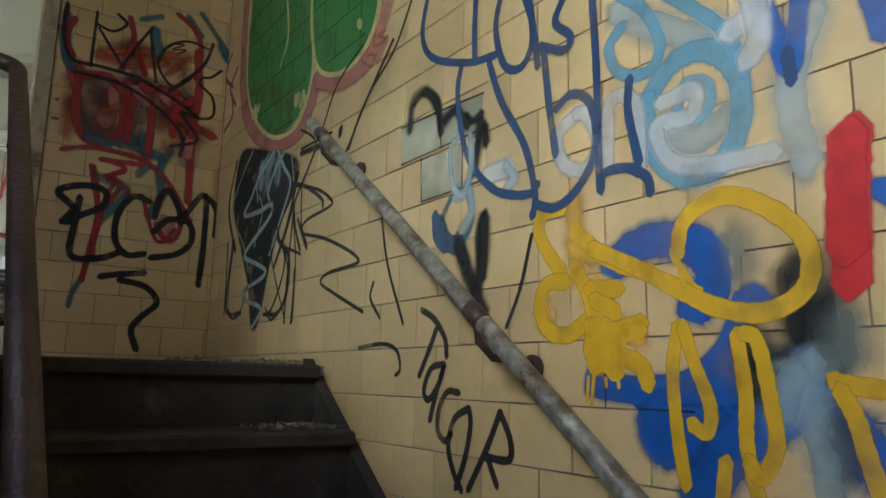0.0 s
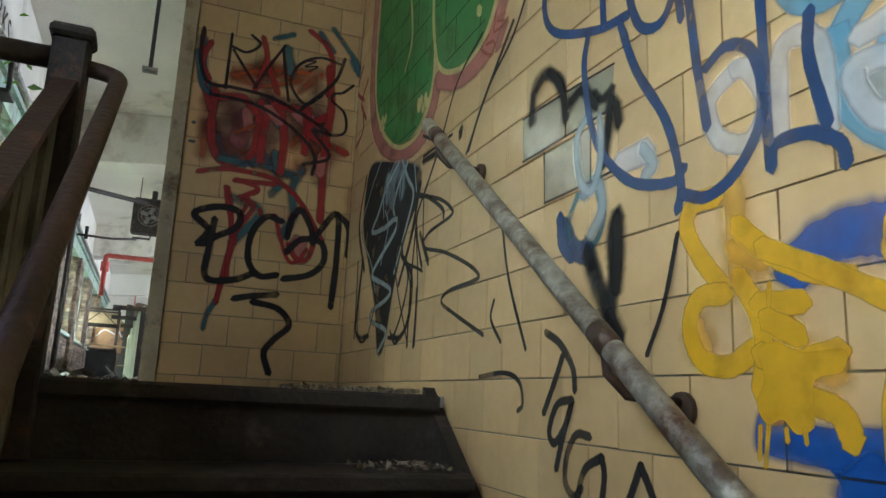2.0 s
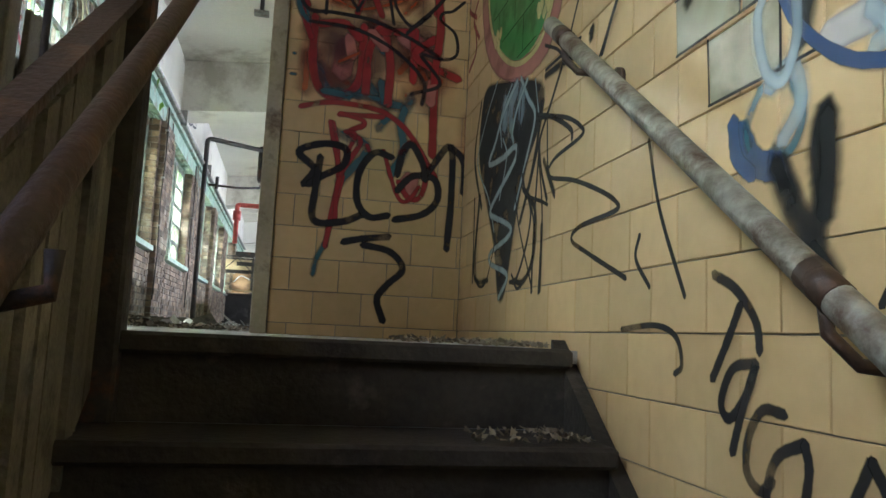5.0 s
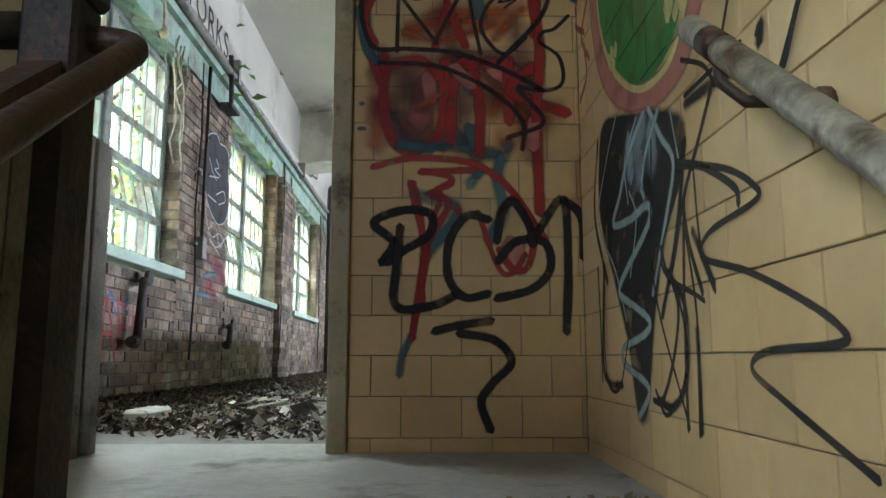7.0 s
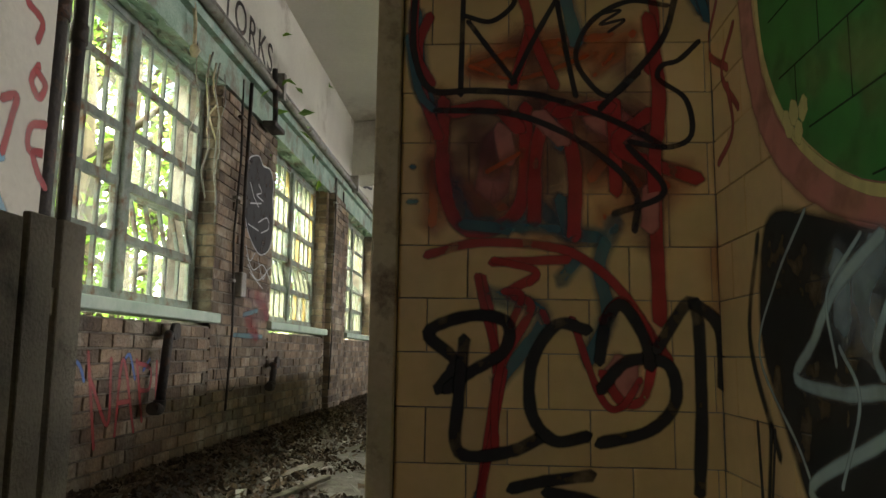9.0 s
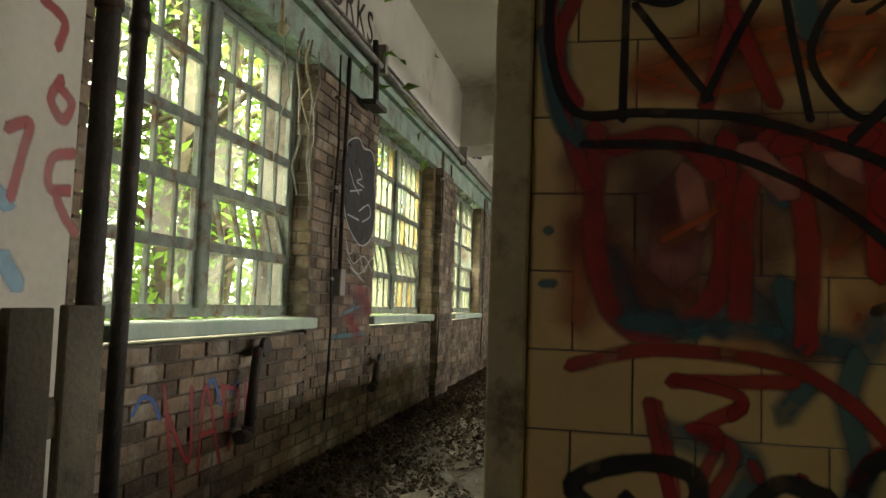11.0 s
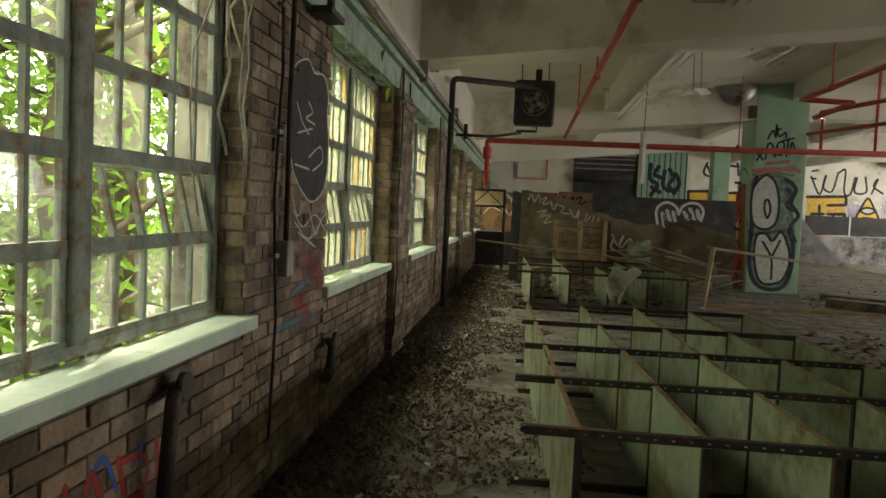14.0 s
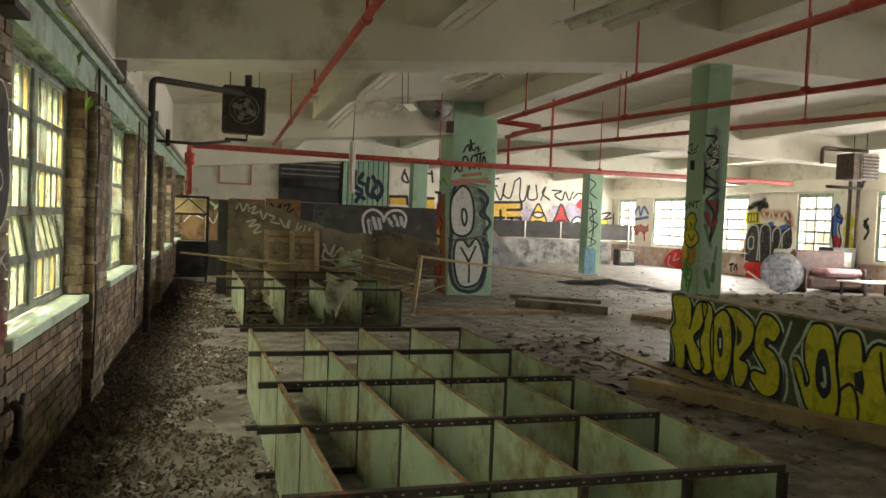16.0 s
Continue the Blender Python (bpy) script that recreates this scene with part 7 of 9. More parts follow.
lines("plat", "mint", 0.075, 1, "pale mint outer outline of the lettering", [[(5.344, 0.737), (5.275, 0.819), (5.154, 0.818), (5.1, 0.728), (5.077, 0.584), (5.027, 0.692), (4.964, 0.752), (4.875, 0.757), (4.572, 0.683), (4.52, -0.032), (4.862, -0.024), (4.952, 0.066), (5.033, -0.006), (5.113, -0.129), (5.236, -0.105), (5.319, -0.001), (5.306, 0.233), (5.362, 0.477), (5.344, 0.737)]])
patch("plat", "navyfill", 0.05, 2, "dark blue block shadow of the lettering", [[(5.309, 0.697), (5.242, 0.779), (5.121, 0.779), (5.068, 0.689), (5.045, 0.546), (4.996, 0.654), (4.933, 0.714), (4.845, 0.72), (4.545, 0.648), (4.493, -0.064), (4.832, -0.058), (4.921, 0.031), (5.002, -0.041), (5.08, -0.164), (5.203, -0.141), (5.285, -0.037), (5.271, 0.196), (5.327, 0.438)]])
patch("plat", "navyfill", 0.05, 6, "dark blue counter of a bubble letter", [[(6.99, 0.604), (6.931, 0.475), (6.927, 0.318), (6.971, 0.259), (7.03, 0.382), (7.032, 0.522)]])
patch("plat", "navyfill", 0.05, 6, "dark blue counter of a bubble letter", [[(6.723, 0.662), (6.636, 0.584), (6.637, 0.493), (6.704, 0.432)]])
patch("plat", "navyfill", 0.05, 6, "dark blue counter of a bubble letter", [[(5.58, 0.582), (5.495, 0.607), (5.438, 0.462), (5.41, 0.26), (5.481, 0.16), (5.566, 0.224), (5.605, 0.375)]])
patch("plat", "navyfill", 0.05, 6, "dark blue counter of a bubble letter", [[(5.175, 0.465), (5.083, 0.509), (5.051, 0.393), (5.067, 0.291), (5.146, 0.322)]])
lines("plat", "mint", 0.03, 6, "pale mint strokes between the letters", [[(5.938, 0.805), (5.999, 0.629), (6.062, 0.46), (5.977, 0.353), (5.944, 0.136), (5.992, -0.022)], [(5.696, 0.84), (5.794, 0.652), (5.911, 0.466), (5.876, 0.307), (5.783, 0.053), (5.713, -0.027)], [(6.983, 0.517), (6.971, 0.373)], [(5.509, 0.447), (5.517, 0.288), (5.478, 0.297), (5.509, 0.447)]])
lines("plat", "black", 0.03, 6, "black inner line of the lettering", [[(5.321, 0.271), (5.21, 0.357), (5.138, 0.289), (5.102, 0.133), (5.121, -0.096)], [(4.914, 0.688), (4.848, 0.391), (4.719, 0.234)]])
lines("c1s", "orange", 0.3, 1, "orange paint down the column side", [[(16.74, 2.27), (16.642, 1.274), (16.516, 0.088)], [(16.84, 0.999), (16.675, 0.206)]])
lines("c1s", "brightred", 0.16, 2, "red marks on the column side", [[(16.796, 2.005), (16.606, 1.673), (16.803, 1.403)], [(16.744, 1.004), (16.499, 0.619), (16.638, 0.276)]])
lines("c1s", "black", 0.06, 3, "black marks on the column side", [[(17.038, 2.345), (16.512, 2.304)], [(16.889, 1.334), (16.41, 1.282)], [(16.761, 0.467), (16.351, 0.236)]])
lines("c1s", "cream", 0.2, 2, "cream patch on the column side", [[(16.69, 1.605), (16.576, 1.144)]])
patch("brick", "black", 0.1, 2, "black painted cloud figure on the pier", [[(3.486, 2.051), (3.523, 2.178), (3.739, 2.251), (3.866, 2.204), (4.058, 2.219), (4.167, 2.119), (4.156, 1.999), (4.205, 1.847), (4.2, 1.687), (4.11, 1.545), (3.9, 1.48), (3.716, 1.528), (3.536, 1.642), (3.463, 1.808), (3.467, 1.945)]])
lines("brick", "white", 0.014, 3, "white outline of the cloud figure", [[(3.486, 2.051), (3.523, 2.178), (3.739, 2.251), (3.866, 2.204), (4.058, 2.219), (4.167, 2.119), (4.156, 1.999), (4.205, 1.847), (4.2, 1.687), (4.11, 1.545), (3.9, 1.48), (3.716, 1.528), (3.536, 1.642), (3.463, 1.808), (3.467, 1.945), (3.486, 2.051)], [(3.568, 1.994), (3.668, 1.901)], [(3.768, 2.03), (3.847, 1.978), (3.733, 1.934), (3.904, 1.918)], [(3.587, 1.839), (3.859, 1.891)], [(3.807, 1.727), (4.022, 1.802), (4.085, 1.726), (3.89, 1.655)], [(3.564, 1.672), (3.816, 1.661)], [(3.668, 1.901), (3.791, 1.85)]])
lines("brick", "white", 0.012, 3, "white scribble under the cloud figure", [[(3.562, 1.434), (3.74, 1.341), (3.973, 1.406), (4.198, 1.307)], [(3.603, 1.365), (3.867, 1.271), (4.183, 1.409)], [(3.542, 1.503), (3.642, 1.401), (3.769, 1.476)], [(3.845, 1.441), (3.988, 1.292), (4.105, 1.389)], [(3.653, 1.312), (3.998, 1.216)]])
lines("brick", "royal", 0.022, 2, "faded blue marks on the bricks", [[(1.236, 0.608), (1.294, 0.67), (1.373, 0.64), (1.419, 0.57)], [(1.776, 0.657), (1.835, 0.687), (1.909, 0.563)], [(1.995, 0.606), (2.066, 0.665)]])
lines("brick", "soot", 0.012, 2, "thin dark drips and wires on the bricks", [[(3.13, 0.76), (3.087, 0.609), (3.058, 0.49)], [(3.472, 0.885), (3.395, 0.691), (3.497, 0.505), (3.348, 0.432), (3.266, 0.579)], [(3.017, 0.867), (3.152, 0.566), (3.255, 0.434)]])
lines("brick", "teal", 0.05, 1, "faded teal haze on the bricks", [[(3.379, 0.827), (4.05, 0.83)], [(3.564, 0.981), (3.898, 1.031)]])
lines("brick", "maroon", 0.14, 1, "faded maroon haze on the bricks", [[(3.435, 1.194), (3.888, 1.106), (4.202, 1.172)], [(3.788, 0.964), (4.156, 1.016)]])
patch("stair", "soot", 0.1, 2, "black painted shape in the corner", [[(-0.352, 1.025), (-0.56, 0.989), (-1.022, 0.834), (-1.027, 0.698), (-0.911, 0.574), (-0.806, 0.405), (-0.716, 0.174), (-0.617, 0.153), (-0.538, 0.346), (-0.402, 0.543), (-0.274, 0.733), (-0.276, 0.913)]])
lines("stair", "black", 0.013, 6, "thin black zigzag spray line", [[(-1.006, 0.721), (-1.246, 0.642), (-1.355, 0.585), (-1.352, 0.56), (-1.158, 0.543), (-1.118, 0.501), (-1.311, 0.451), (-1.484, 0.39), (-1.574, 0.347), (-1.567, 0.327), (-1.362, 0.319), (-1.308, 0.29), (-1.414, 0.245), (-1.629, 0.167)]])
lines("stair", "black", 0.013, 6, "thin black zigzag spray line", [[(-1.612, 0.055), (-1.763, 0.063), (-1.844, 0.04), (-1.865, -0.011), (-1.84, -0.029)]])
lines("stair", "black", 0.012, 6, "thin black spray strokes", [[(-1.725, 0.455), (-1.776, 0.295), (-1.874, 0.116)], [(-1.691, 0.256), (-1.675, 0.206), (-1.738, 0.141)]])
lines("stair", "black", 0.011, 6, "thin black sprayed loops", [[(-0.34, 0.583), (-0.302, 0.367), (-0.339, 0.235), (-0.464, 0.23), (-0.568, 0.36)], [(-0.952, 0.469), (-1.006, 0.348), (-0.968, 0.244), (-0.859, 0.185), (-0.786, 0.237)], [(-1.022, 0.591), (-1.072, 0.39), (-1.057, 0.16)], [(-1.091, 0.692), (-1.11, 0.53), (-1.172, 0.43)], [(-1.053, 0.927), (-1.171, 0.866), (-1.223, 0.806)], [(-1.408, 0.834), (-1.396, 0.825)]])
lines("stair", "soot", 0.03, 3, "soft black edge of the sprayed shape", [[(-0.286, 0.983), (-0.215, 0.762), (-0.353, 0.531)], [(-1.045, 0.753), (-0.966, 0.565), (-0.851, 0.403)]])

patch("c1", "grey", 0.1, 1, "dark sprayed ground of the bubble letters", [[(5.91, 2.40), (5.90, 1.74), (5.90, 1.01), (5.95, 0.36), (6.19, 0.09), (6.64, 0.10), (6.80, 0.30), (6.86, 1.04), (6.75, 1.77), (6.77, 2.29), (6.45, 2.47)]])
patch("c1", "whitesolid", 0.1, 2, "white bubble letter on the column", [[(6.11, 2.43), (5.93, 2.17), (5.91, 1.74), (6.00, 1.42), (6.24, 1.34), (6.43, 1.50), (6.46, 1.91), (6.38, 2.27), (6.24, 2.44)], [(6.07, 1.20), (6.03, 0.87), (6.08, 0.51), (6.18, 0.26), (6.36, 0.19), (6.63, 0.30), (6.75, 0.67), (6.69, 1.04), (6.54, 1.29), (6.38, 1.10), (6.24, 1.24)]])
lines("c1", "black", 0.05, 3, "black outlines of the bubble letters", [[(6.11, 2.43), (5.93, 2.17), (5.91, 1.74), (6.00, 1.42), (6.24, 1.34), (6.43, 1.50), (6.46, 1.91), (6.38, 2.27), (6.24, 2.44), (6.11, 2.43)], [(6.07, 1.20), (6.03, 0.87), (6.08, 0.51), (6.18, 0.26), (6.36, 0.19), (6.63, 0.30), (6.75, 0.67), (6.69, 1.04), (6.54, 1.29), (6.38, 1.10), (6.24, 1.24), (6.07, 1.20)], [(6.19, 1.93), (6.18, 1.75), (6.25, 1.57), (6.30, 1.75), (6.25, 1.93), (6.19, 1.93)], [(6.19, 1.08), (6.38, 0.74), (6.41, 0.30)], [(6.54, 1.12), (6.38, 0.74)]])
lines("c1", "navyfill", 0.07, 2, "dark outer outline of the bubble letters", [[(5.98, 2.42), (5.92, 1.9), (5.95, 1.3), (5.93, 0.9), (5.99, 0.4), (6.2, 0.12), (6.6, 0.12), (6.78, 0.5), (6.8, 1.0), (6.7, 1.3)], [(6.55, 2.4), (6.78, 2.2), (6.7, 1.9), (6.86, 1.65), (6.72, 1.4), (6.84, 1.1)], [(6.6, 2.2), (6.7, 2.05), (6.62, 1.85), (6.75, 1.75)]])
lines("c1", "grey", 0.04, 3, "grey scribbles beside the bubble letters", [[(6.52, 2.35), (6.71, 2.14), (6.55, 1.95), (6.75, 1.77)], [(6.65, 1.62), (6.78, 1.33), (6.64, 1.04)], [(6.50, 2.20), (6.67, 1.99)]])
lines("c1", "black", 0.04, 3, "black tag on the mint column", [[(5.93, 2.93), (6.09, 2.77)], [(6.06, 2.94), (5.96, 2.76)], [(6.13, 2.79), (6.16, 3.09), (6.25, 3.09), (6.29, 2.88)], [(6.32, 2.84), (6.36, 3.12), (6.48, 3.13), (6.45, 2.89), (6.32, 2.92)], [(6.42, 3.17), (6.66, 3.24)], [(6.56, 3.22), (6.54, 2.86)], [(6.59, 2.90), (6.64, 3.15), (6.72, 2.94)], [(6.15, 3.21), (6.24, 3.38), (6.31, 3.24), (6.31, 3.51), (6.37, 3.27), (6.49, 3.35), (6.51, 3.25)], [(6.24, 3.37), (6.41, 3.43)]])
lines("c1", "pink", 0.07, 2, "pink tag on the mint column", [[(5.90, 2.54), (6.29, 2.60), (6.83, 2.57)], [(5.96, 2.48), (6.75, 2.65)], [(6.14, 2.69), (6.59, 2.76)]])
lines("c1", "maroon", 0.08, 2, "maroon haze beside the bubble letters", [[(5.90, 2.46), (6.30, 2.51), (6.72, 2.47)], [(5.90, 1.30), (5.97, 1.23), (6.78, 1.36)]])
patch("c1s", "orange", 0.1, 1, "orange-red painted panel on the column side", [[(16.72, 2.27), (16.17, 2.29), (15.89, 0.01), (16.72, 0.01)]])
lines("c1s", "black", 0.05, 2, "black marks on the orange panel", [[(16.48, 2.26), (16.72, 1.88), (16.33, 1.58), (16.72, 1.27), (16.28, 0.92)], [(16.72, 0.66), (16.23, 0.55), (16.72, 0.20), (16.21, 0.06)]])
lines("c1s", "brightred", 0.1, 2, "red streaks on the orange panel", [[(16.51, 2.11), (16.72, 1.58)], [(16.50, 0.98), (16.72, 0.20)]])
lines("c1s", "green", 0.05, 1, "dark green tag on the column side", [[(16.72, 2.61), (16.60, 2.52), (16.43, 2.63), (16.08, 2.48)]])
patch("back", "mural", 0.1, 1, "yellow mural lettering on the back wall", [[(13.68, 2.70), (15.34, 2.78), (15.38, 2.01), (13.71, 1.94)], [(8.54, 2.73), (9.44, 2.77), (9.48, 2.38), (8.56, 2.37)], [(10.16, 2.72), (10.80, 2.75), (10.83, 2.13), (10.19, 2.07)]])
lines("back", "orange", 1.0, 1, "orange lower half of the mural lettering", [[(13.80, 1.54), (15.28, 1.60)], [(10.26, 1.56), (10.80, 1.58)]])
lines("back", "brightred", 0.4, 2, "red shading of the mural lettering", [[(13.78, 1.22), (15.24, 1.27)], [(10.27, 1.17), (10.82, 1.19)]])
lines("back", "black", 0.13, 3, "black outlines of the mural lettering", [[(13.68, 2.70), (15.34, 2.78)], [(15.34, 2.78), (15.36, 2.41)], [(14.58, 2.36), (15.36, 2.41)], [(14.60, 1.97), (15.33, 2.00)], [(15.33, 2.00), (15.34, 1.15)], [(13.75, 1.09), (15.34, 1.15)], [(14.24, 2.34), (14.26, 1.88)], [(14.86, 1.99), (14.88, 1.50)], [(13.91, 1.95), (14.46, 1.97)], [(8.54, 2.73), (9.44, 2.77)], [(9.44, 2.77), (9.48, 2.38)], [(8.54, 2.73), (8.56, 2.37)], [(10.16, 2.72), (10.80, 2.75)]])
lines("back", "lilac", 1.4, 1, "lilac mural ground", [[(15.57, 1.69), (16.91, 1.50)], [(15.71, 2.34), (15.85, 1.29)], [(17.04, 2.40), (18.59, 2.31)], [(18.11, 2.62), (18.72, 1.48)]])
patch("back", "mural", 0.1, 2, "yellow mural figure with an eye", [[(16.26, 2.74), (16.51, 2.38), (16.75, 1.82), (16.31, 1.72), (15.83, 1.78), (16.03, 2.36)]])
patch("back", "brightred", 0.1, 2, "red mural figure with an eye", [[(17.52, 2.79), (17.80, 2.27), (18.21, 1.38), (17.55, 1.27), (16.88, 1.33), (17.27, 2.17)]])
patch("back", "mint", 0.1, 2, "mint mural figure", [[(18.41, 2.17), (18.73, 2.06), (18.82, 1.49), (18.27, 1.38), (18.15, 1.87)]])
lines("back", "white", 0.25, 3, "white eyes of the mural figures", [[(16.11, 2.17), (16.48, 2.17)], [(17.29, 1.76), (17.88, 1.78)]])
lines("back", "black", 0.09, 4, "black outlines of the mural figures", [[(16.26, 2.74), (16.51, 2.38), (16.75, 1.82), (16.31, 1.72), (15.83, 1.78), (16.03, 2.36), (16.26, 2.74)], [(15.98, 2.19), (16.28, 2.34), (16.59, 2.19), (16.29, 2.04), (15.98, 2.19)], [(17.52, 2.79), (17.80, 2.27), (18.21, 1.38), (17.55, 1.27), (16.88, 1.33), (17.27, 2.17), (17.52, 2.79)], [(17.16, 1.75), (17.57, 1.97), (18.01, 1.75), (17.59, 1.57), (17.16, 1.75)], [(18.41, 2.17), (18.73, 2.06), (18.82, 1.49), (18.27, 1.38), (18.15, 1.87), (18.41, 2.17)], [(18.25, 1.79), (18.52, 1.89), (18.71, 1.65)], [(16.09, 1.87), (16.50, 1.86)]])
lines("back", "orange", 0.3, 3, "orange bands on the red figure", [[(17.37, 2.33), (17.77, 2.32)], [(17.00, 1.42), (18.14, 1.46)]])
lines("back", "black", 0.085, 2, "black scrawled tag high on the back wall", [[(13.80, 3.61), (14.21, 2.84), (14.43, 3.70), (14.34, 3.16), (14.72, 2.98), (14.94, 3.84)], [(14.99, 3.84), (15.23, 3.93), (15.24, 2.97), (15.51, 2.90), (15.65, 3.63)], [(15.74, 3.64), (15.68, 2.99), (16.16, 3.01), (16.09, 3.66)], [(16.39, 2.94), (16.62, 3.61), (16.46, 3.27), (16.87, 2.97)], [(16.98, 3.46), (17.52, 3.44), (17.14, 3.23), (17.55, 3.00), (17.71, 3.42), (17.95, 3.02), (18.16, 3.44)], [(18.18, 3.11), (18.44, 3.37), (18.73, 3.34)], [(13.82, 3.85), (14.08, 3.90)], [(13.81, 3.54), (14.01, 3.51)]])
lines("back", "black", 0.1, 2, "black tag beside the column", [[(10.25, 4.42), (10.58, 4.13), (10.69, 3.52)], [(10.22, 3.96), (10.67, 3.91)], [(9.30, 4.06), (9.17, 3.59), (9.49, 3.45), (9.31, 3.90)]])
lines("back", "brightred", 0.5, 2, "small red square on the mural wall", [[(18.58, 2.83), (18.72, 2.84)]])
lines("back", "black", 0.09, 2, "black scrawl near the corner", [[(18.85, 2.48), (19.07, 1.83), (18.91, 1.41)], [(19.60, 2.35), (20.34, 2.46), (19.99, 2.12), (20.45, 2.22)]])
lines("back", "lime", 0.25, 2, "yellow tag near the corner", [[(19.72, 1.85), (20.03, 2.03), (20.11, 1.53), (19.80, 1.44)]])
lines("c3", "sky", 0.26, 1, "turquoise paint at the column foot", [[(13.58, 0.85), (13.57, 0.01)], [(13.77, 0.85), (13.79, 0.01)]])
lines("c3", "black", 0.045, 2, "black tags on the slim column", [[(13.53, 3.38), (13.77, 3.22), (13.57, 2.92), (13.84, 2.71)], [(13.53, 2.35), (13.86, 2.25), (13.58, 1.95), (13.91, 1.78), (13.60, 1.48)], [(13.55, 1.31), (13.88, 1.15), (13.60, 0.96)], [(13.61, 2.58), (13.76, 1.78), (13.69, 1.08)]])
lines("c3", "grey", 0.06, 1, "grey smears on the slim column", [[(13.57, 2.23), (13.81, 1.32)]])
lines("cnt", "maroon", 0.18, 1, "maroon haze over the white hearts", [[(4.75, 1.90), (5.79, 1.94)]])
lines("cnt", "whitesolid", 0.06, 2, "white heart outline on the black board", [[(5.03, 0.94), (4.88, 0.94), (4.78, 1.28), (4.72, 1.63), (4.82, 1.83), (5.03, 1.89), (5.23, 1.78), (5.30, 1.62)], [(5.30, 1.58), (5.39, 1.79), (5.59, 1.90), (5.83, 1.86), (5.94, 1.68), (5.89, 1.44)], [(5.03, 0.94), (5.14, 1.18), (5.30, 1.30)]])
lines("cnt", "white", 0.13, 1, "white scribbled fill of the hearts", [[(4.88, 1.60), (4.95, 1.25)], [(5.00, 1.68), (5.11, 1.36)], [(5.16, 1.65), (5.22, 1.38)], [(5.44, 1.66), (5.56, 1.47)], [(5.59, 1.75), (5.72, 1.48)], [(5.78, 1.72), (5.84, 1.50)]])
lines("cnt", "black", 0.03, 3, "black letters inside the hearts", [[(4.92, 1.56), (4.97, 1.29), (5.08, 1.33)], [(5.10, 1.61), (5.17, 1.38)], [(5.49, 1.66), (5.64, 1.59), (5.53, 1.47)], [(5.70, 1.71), (5.76, 1.52)]])
lines("cnt", "grey", 0.035, 1, "grey tags on the black board", [[(3.37, 1.60), (3.38, 1.80), (3.49, 1.76), (3.39, 1.69)], [(3.54, 1.77), (3.53, 1.62), (3.65, 1.64), (3.62, 1.81), (3.54, 1.77)], [(3.70, 1.63), (3.75, 1.86), (3.83, 1.66)], [(3.39, 1.46), (3.50, 1.50), (3.45, 1.31), (3.56, 1.33)], [(3.61, 1.51), (3.63, 1.32), (3.70, 1.48), (3.79, 1.34)], [(4.06, 1.78), (4.14, 1.61), (4.21, 1.79)], [(4.26, 1.69), (4.31, 1.75), (4.36, 1.64), (4.49, 1.74)], [(3.84, 1.52), (3.93, 1.25)]])
lines("hatch", "navyfill", 0.12, 1, "dark blue tags on the green screen", [[(5.20, 3.20), (5.19, 2.74), (5.43, 2.52), (5.24, 2.18)], [(5.46, 3.13), (5.33, 2.88), (5.54, 2.76)], [(5.65, 3.00), (5.62, 2.53), (5.82, 2.33)], [(5.79, 3.05), (5.92, 2.78), (5.80, 2.54), (5.97, 2.31)], [(5.99, 2.92), (6.12, 2.60), (5.97, 2.26)], [(5.25, 2.46), (5.54, 2.29)]])
lines("ramp", "scrawl", 0.035, 1, "pale scrawled tags on the plywood", [[(1.28, 1.72), (1.35, 1.84), (1.41, 1.69), (1.49, 1.83), (1.53, 1.68)], [(1.54, 1.74), (1.65, 1.78), (1.58, 1.65), (1.71, 1.68)], [(1.48, 1.48), (1.66, 1.52), (1.54, 1.39), (1.74, 1.44), (1.63, 1.27), (1.77, 1.30)], [(1.74, 1.72), (1.80, 1.55), (1.87, 1.67)], [(1.90, 1.64), (2.01, 1.59), (1.95, 1.50), (2.12, 1.47)], [(2.12, 1.57), (2.23, 1.40), (2.31, 1.55), (2.29, 1.39)], [(2.48, 1.50), (2.44, 1.30), (2.55, 1.44)], [(2.62, 1.45), (2.58, 1.29)], [(2.72, 1.42), (2.68, 1.28)]])
lines("ramp", "scrawl", 0.045, 1, "pale scrawled tags on the plywood", [[(3.00, 1.09), (3.12, 0.89), (3.22, 1.08), (3.15, 0.84)], [(3.20, 0.84), (3.37, 1.02), (3.44, 0.73), (3.52, 0.96)], [(3.56, 0.70), (3.63, 0.97), (3.70, 0.68), (3.79, 0.88)], [(3.09, 0.78), (3.38, 0.64), (3.67, 0.62)], [(3.03, 1.00), (2.99, 0.83), (3.15, 0.75)]])
lines("hoard", "white", 0.04, 1, "pale tags on the brown boards", [[(0.09, 1.62), (0.22, 1.84), (0.49, 1.89)], [(0.12, 1.69), (0.53, 1.77)], [(0.67, 1.57), (0.82, 1.36), (0.95, 1.66)], [(0.85, 1.40), (0.99, 1.73), (1.13, 1.52)], [(0.10, 1.37), (0.30, 1.56), (0.57, 1.46)]])
lines("hoard", "mint", 0.05, 1, "mint scribble on the brown boards", [[(0.71, 1.92), (0.87, 1.80), (1.01, 1.93), (0.84, 1.73)]])
lines("hoard", "black", 0.05, 1, "black tags on the brown boards", [[(2.25, 1.93), (2.37, 1.80), (2.51, 1.93), (2.44, 1.73)], [(2.58, 1.88), (2.73, 1.93), (2.66, 1.70), (2.84, 1.82)]])
lines("far", "royal", 0.14, 1, "blue tag on the far wall", [[(32.10, 2.42), (31.73, 2.77), (31.54, 2.36), (31.28, 2.76), (30.86, 2.43)], [(31.97, 2.15), (30.87, 2.27)]])
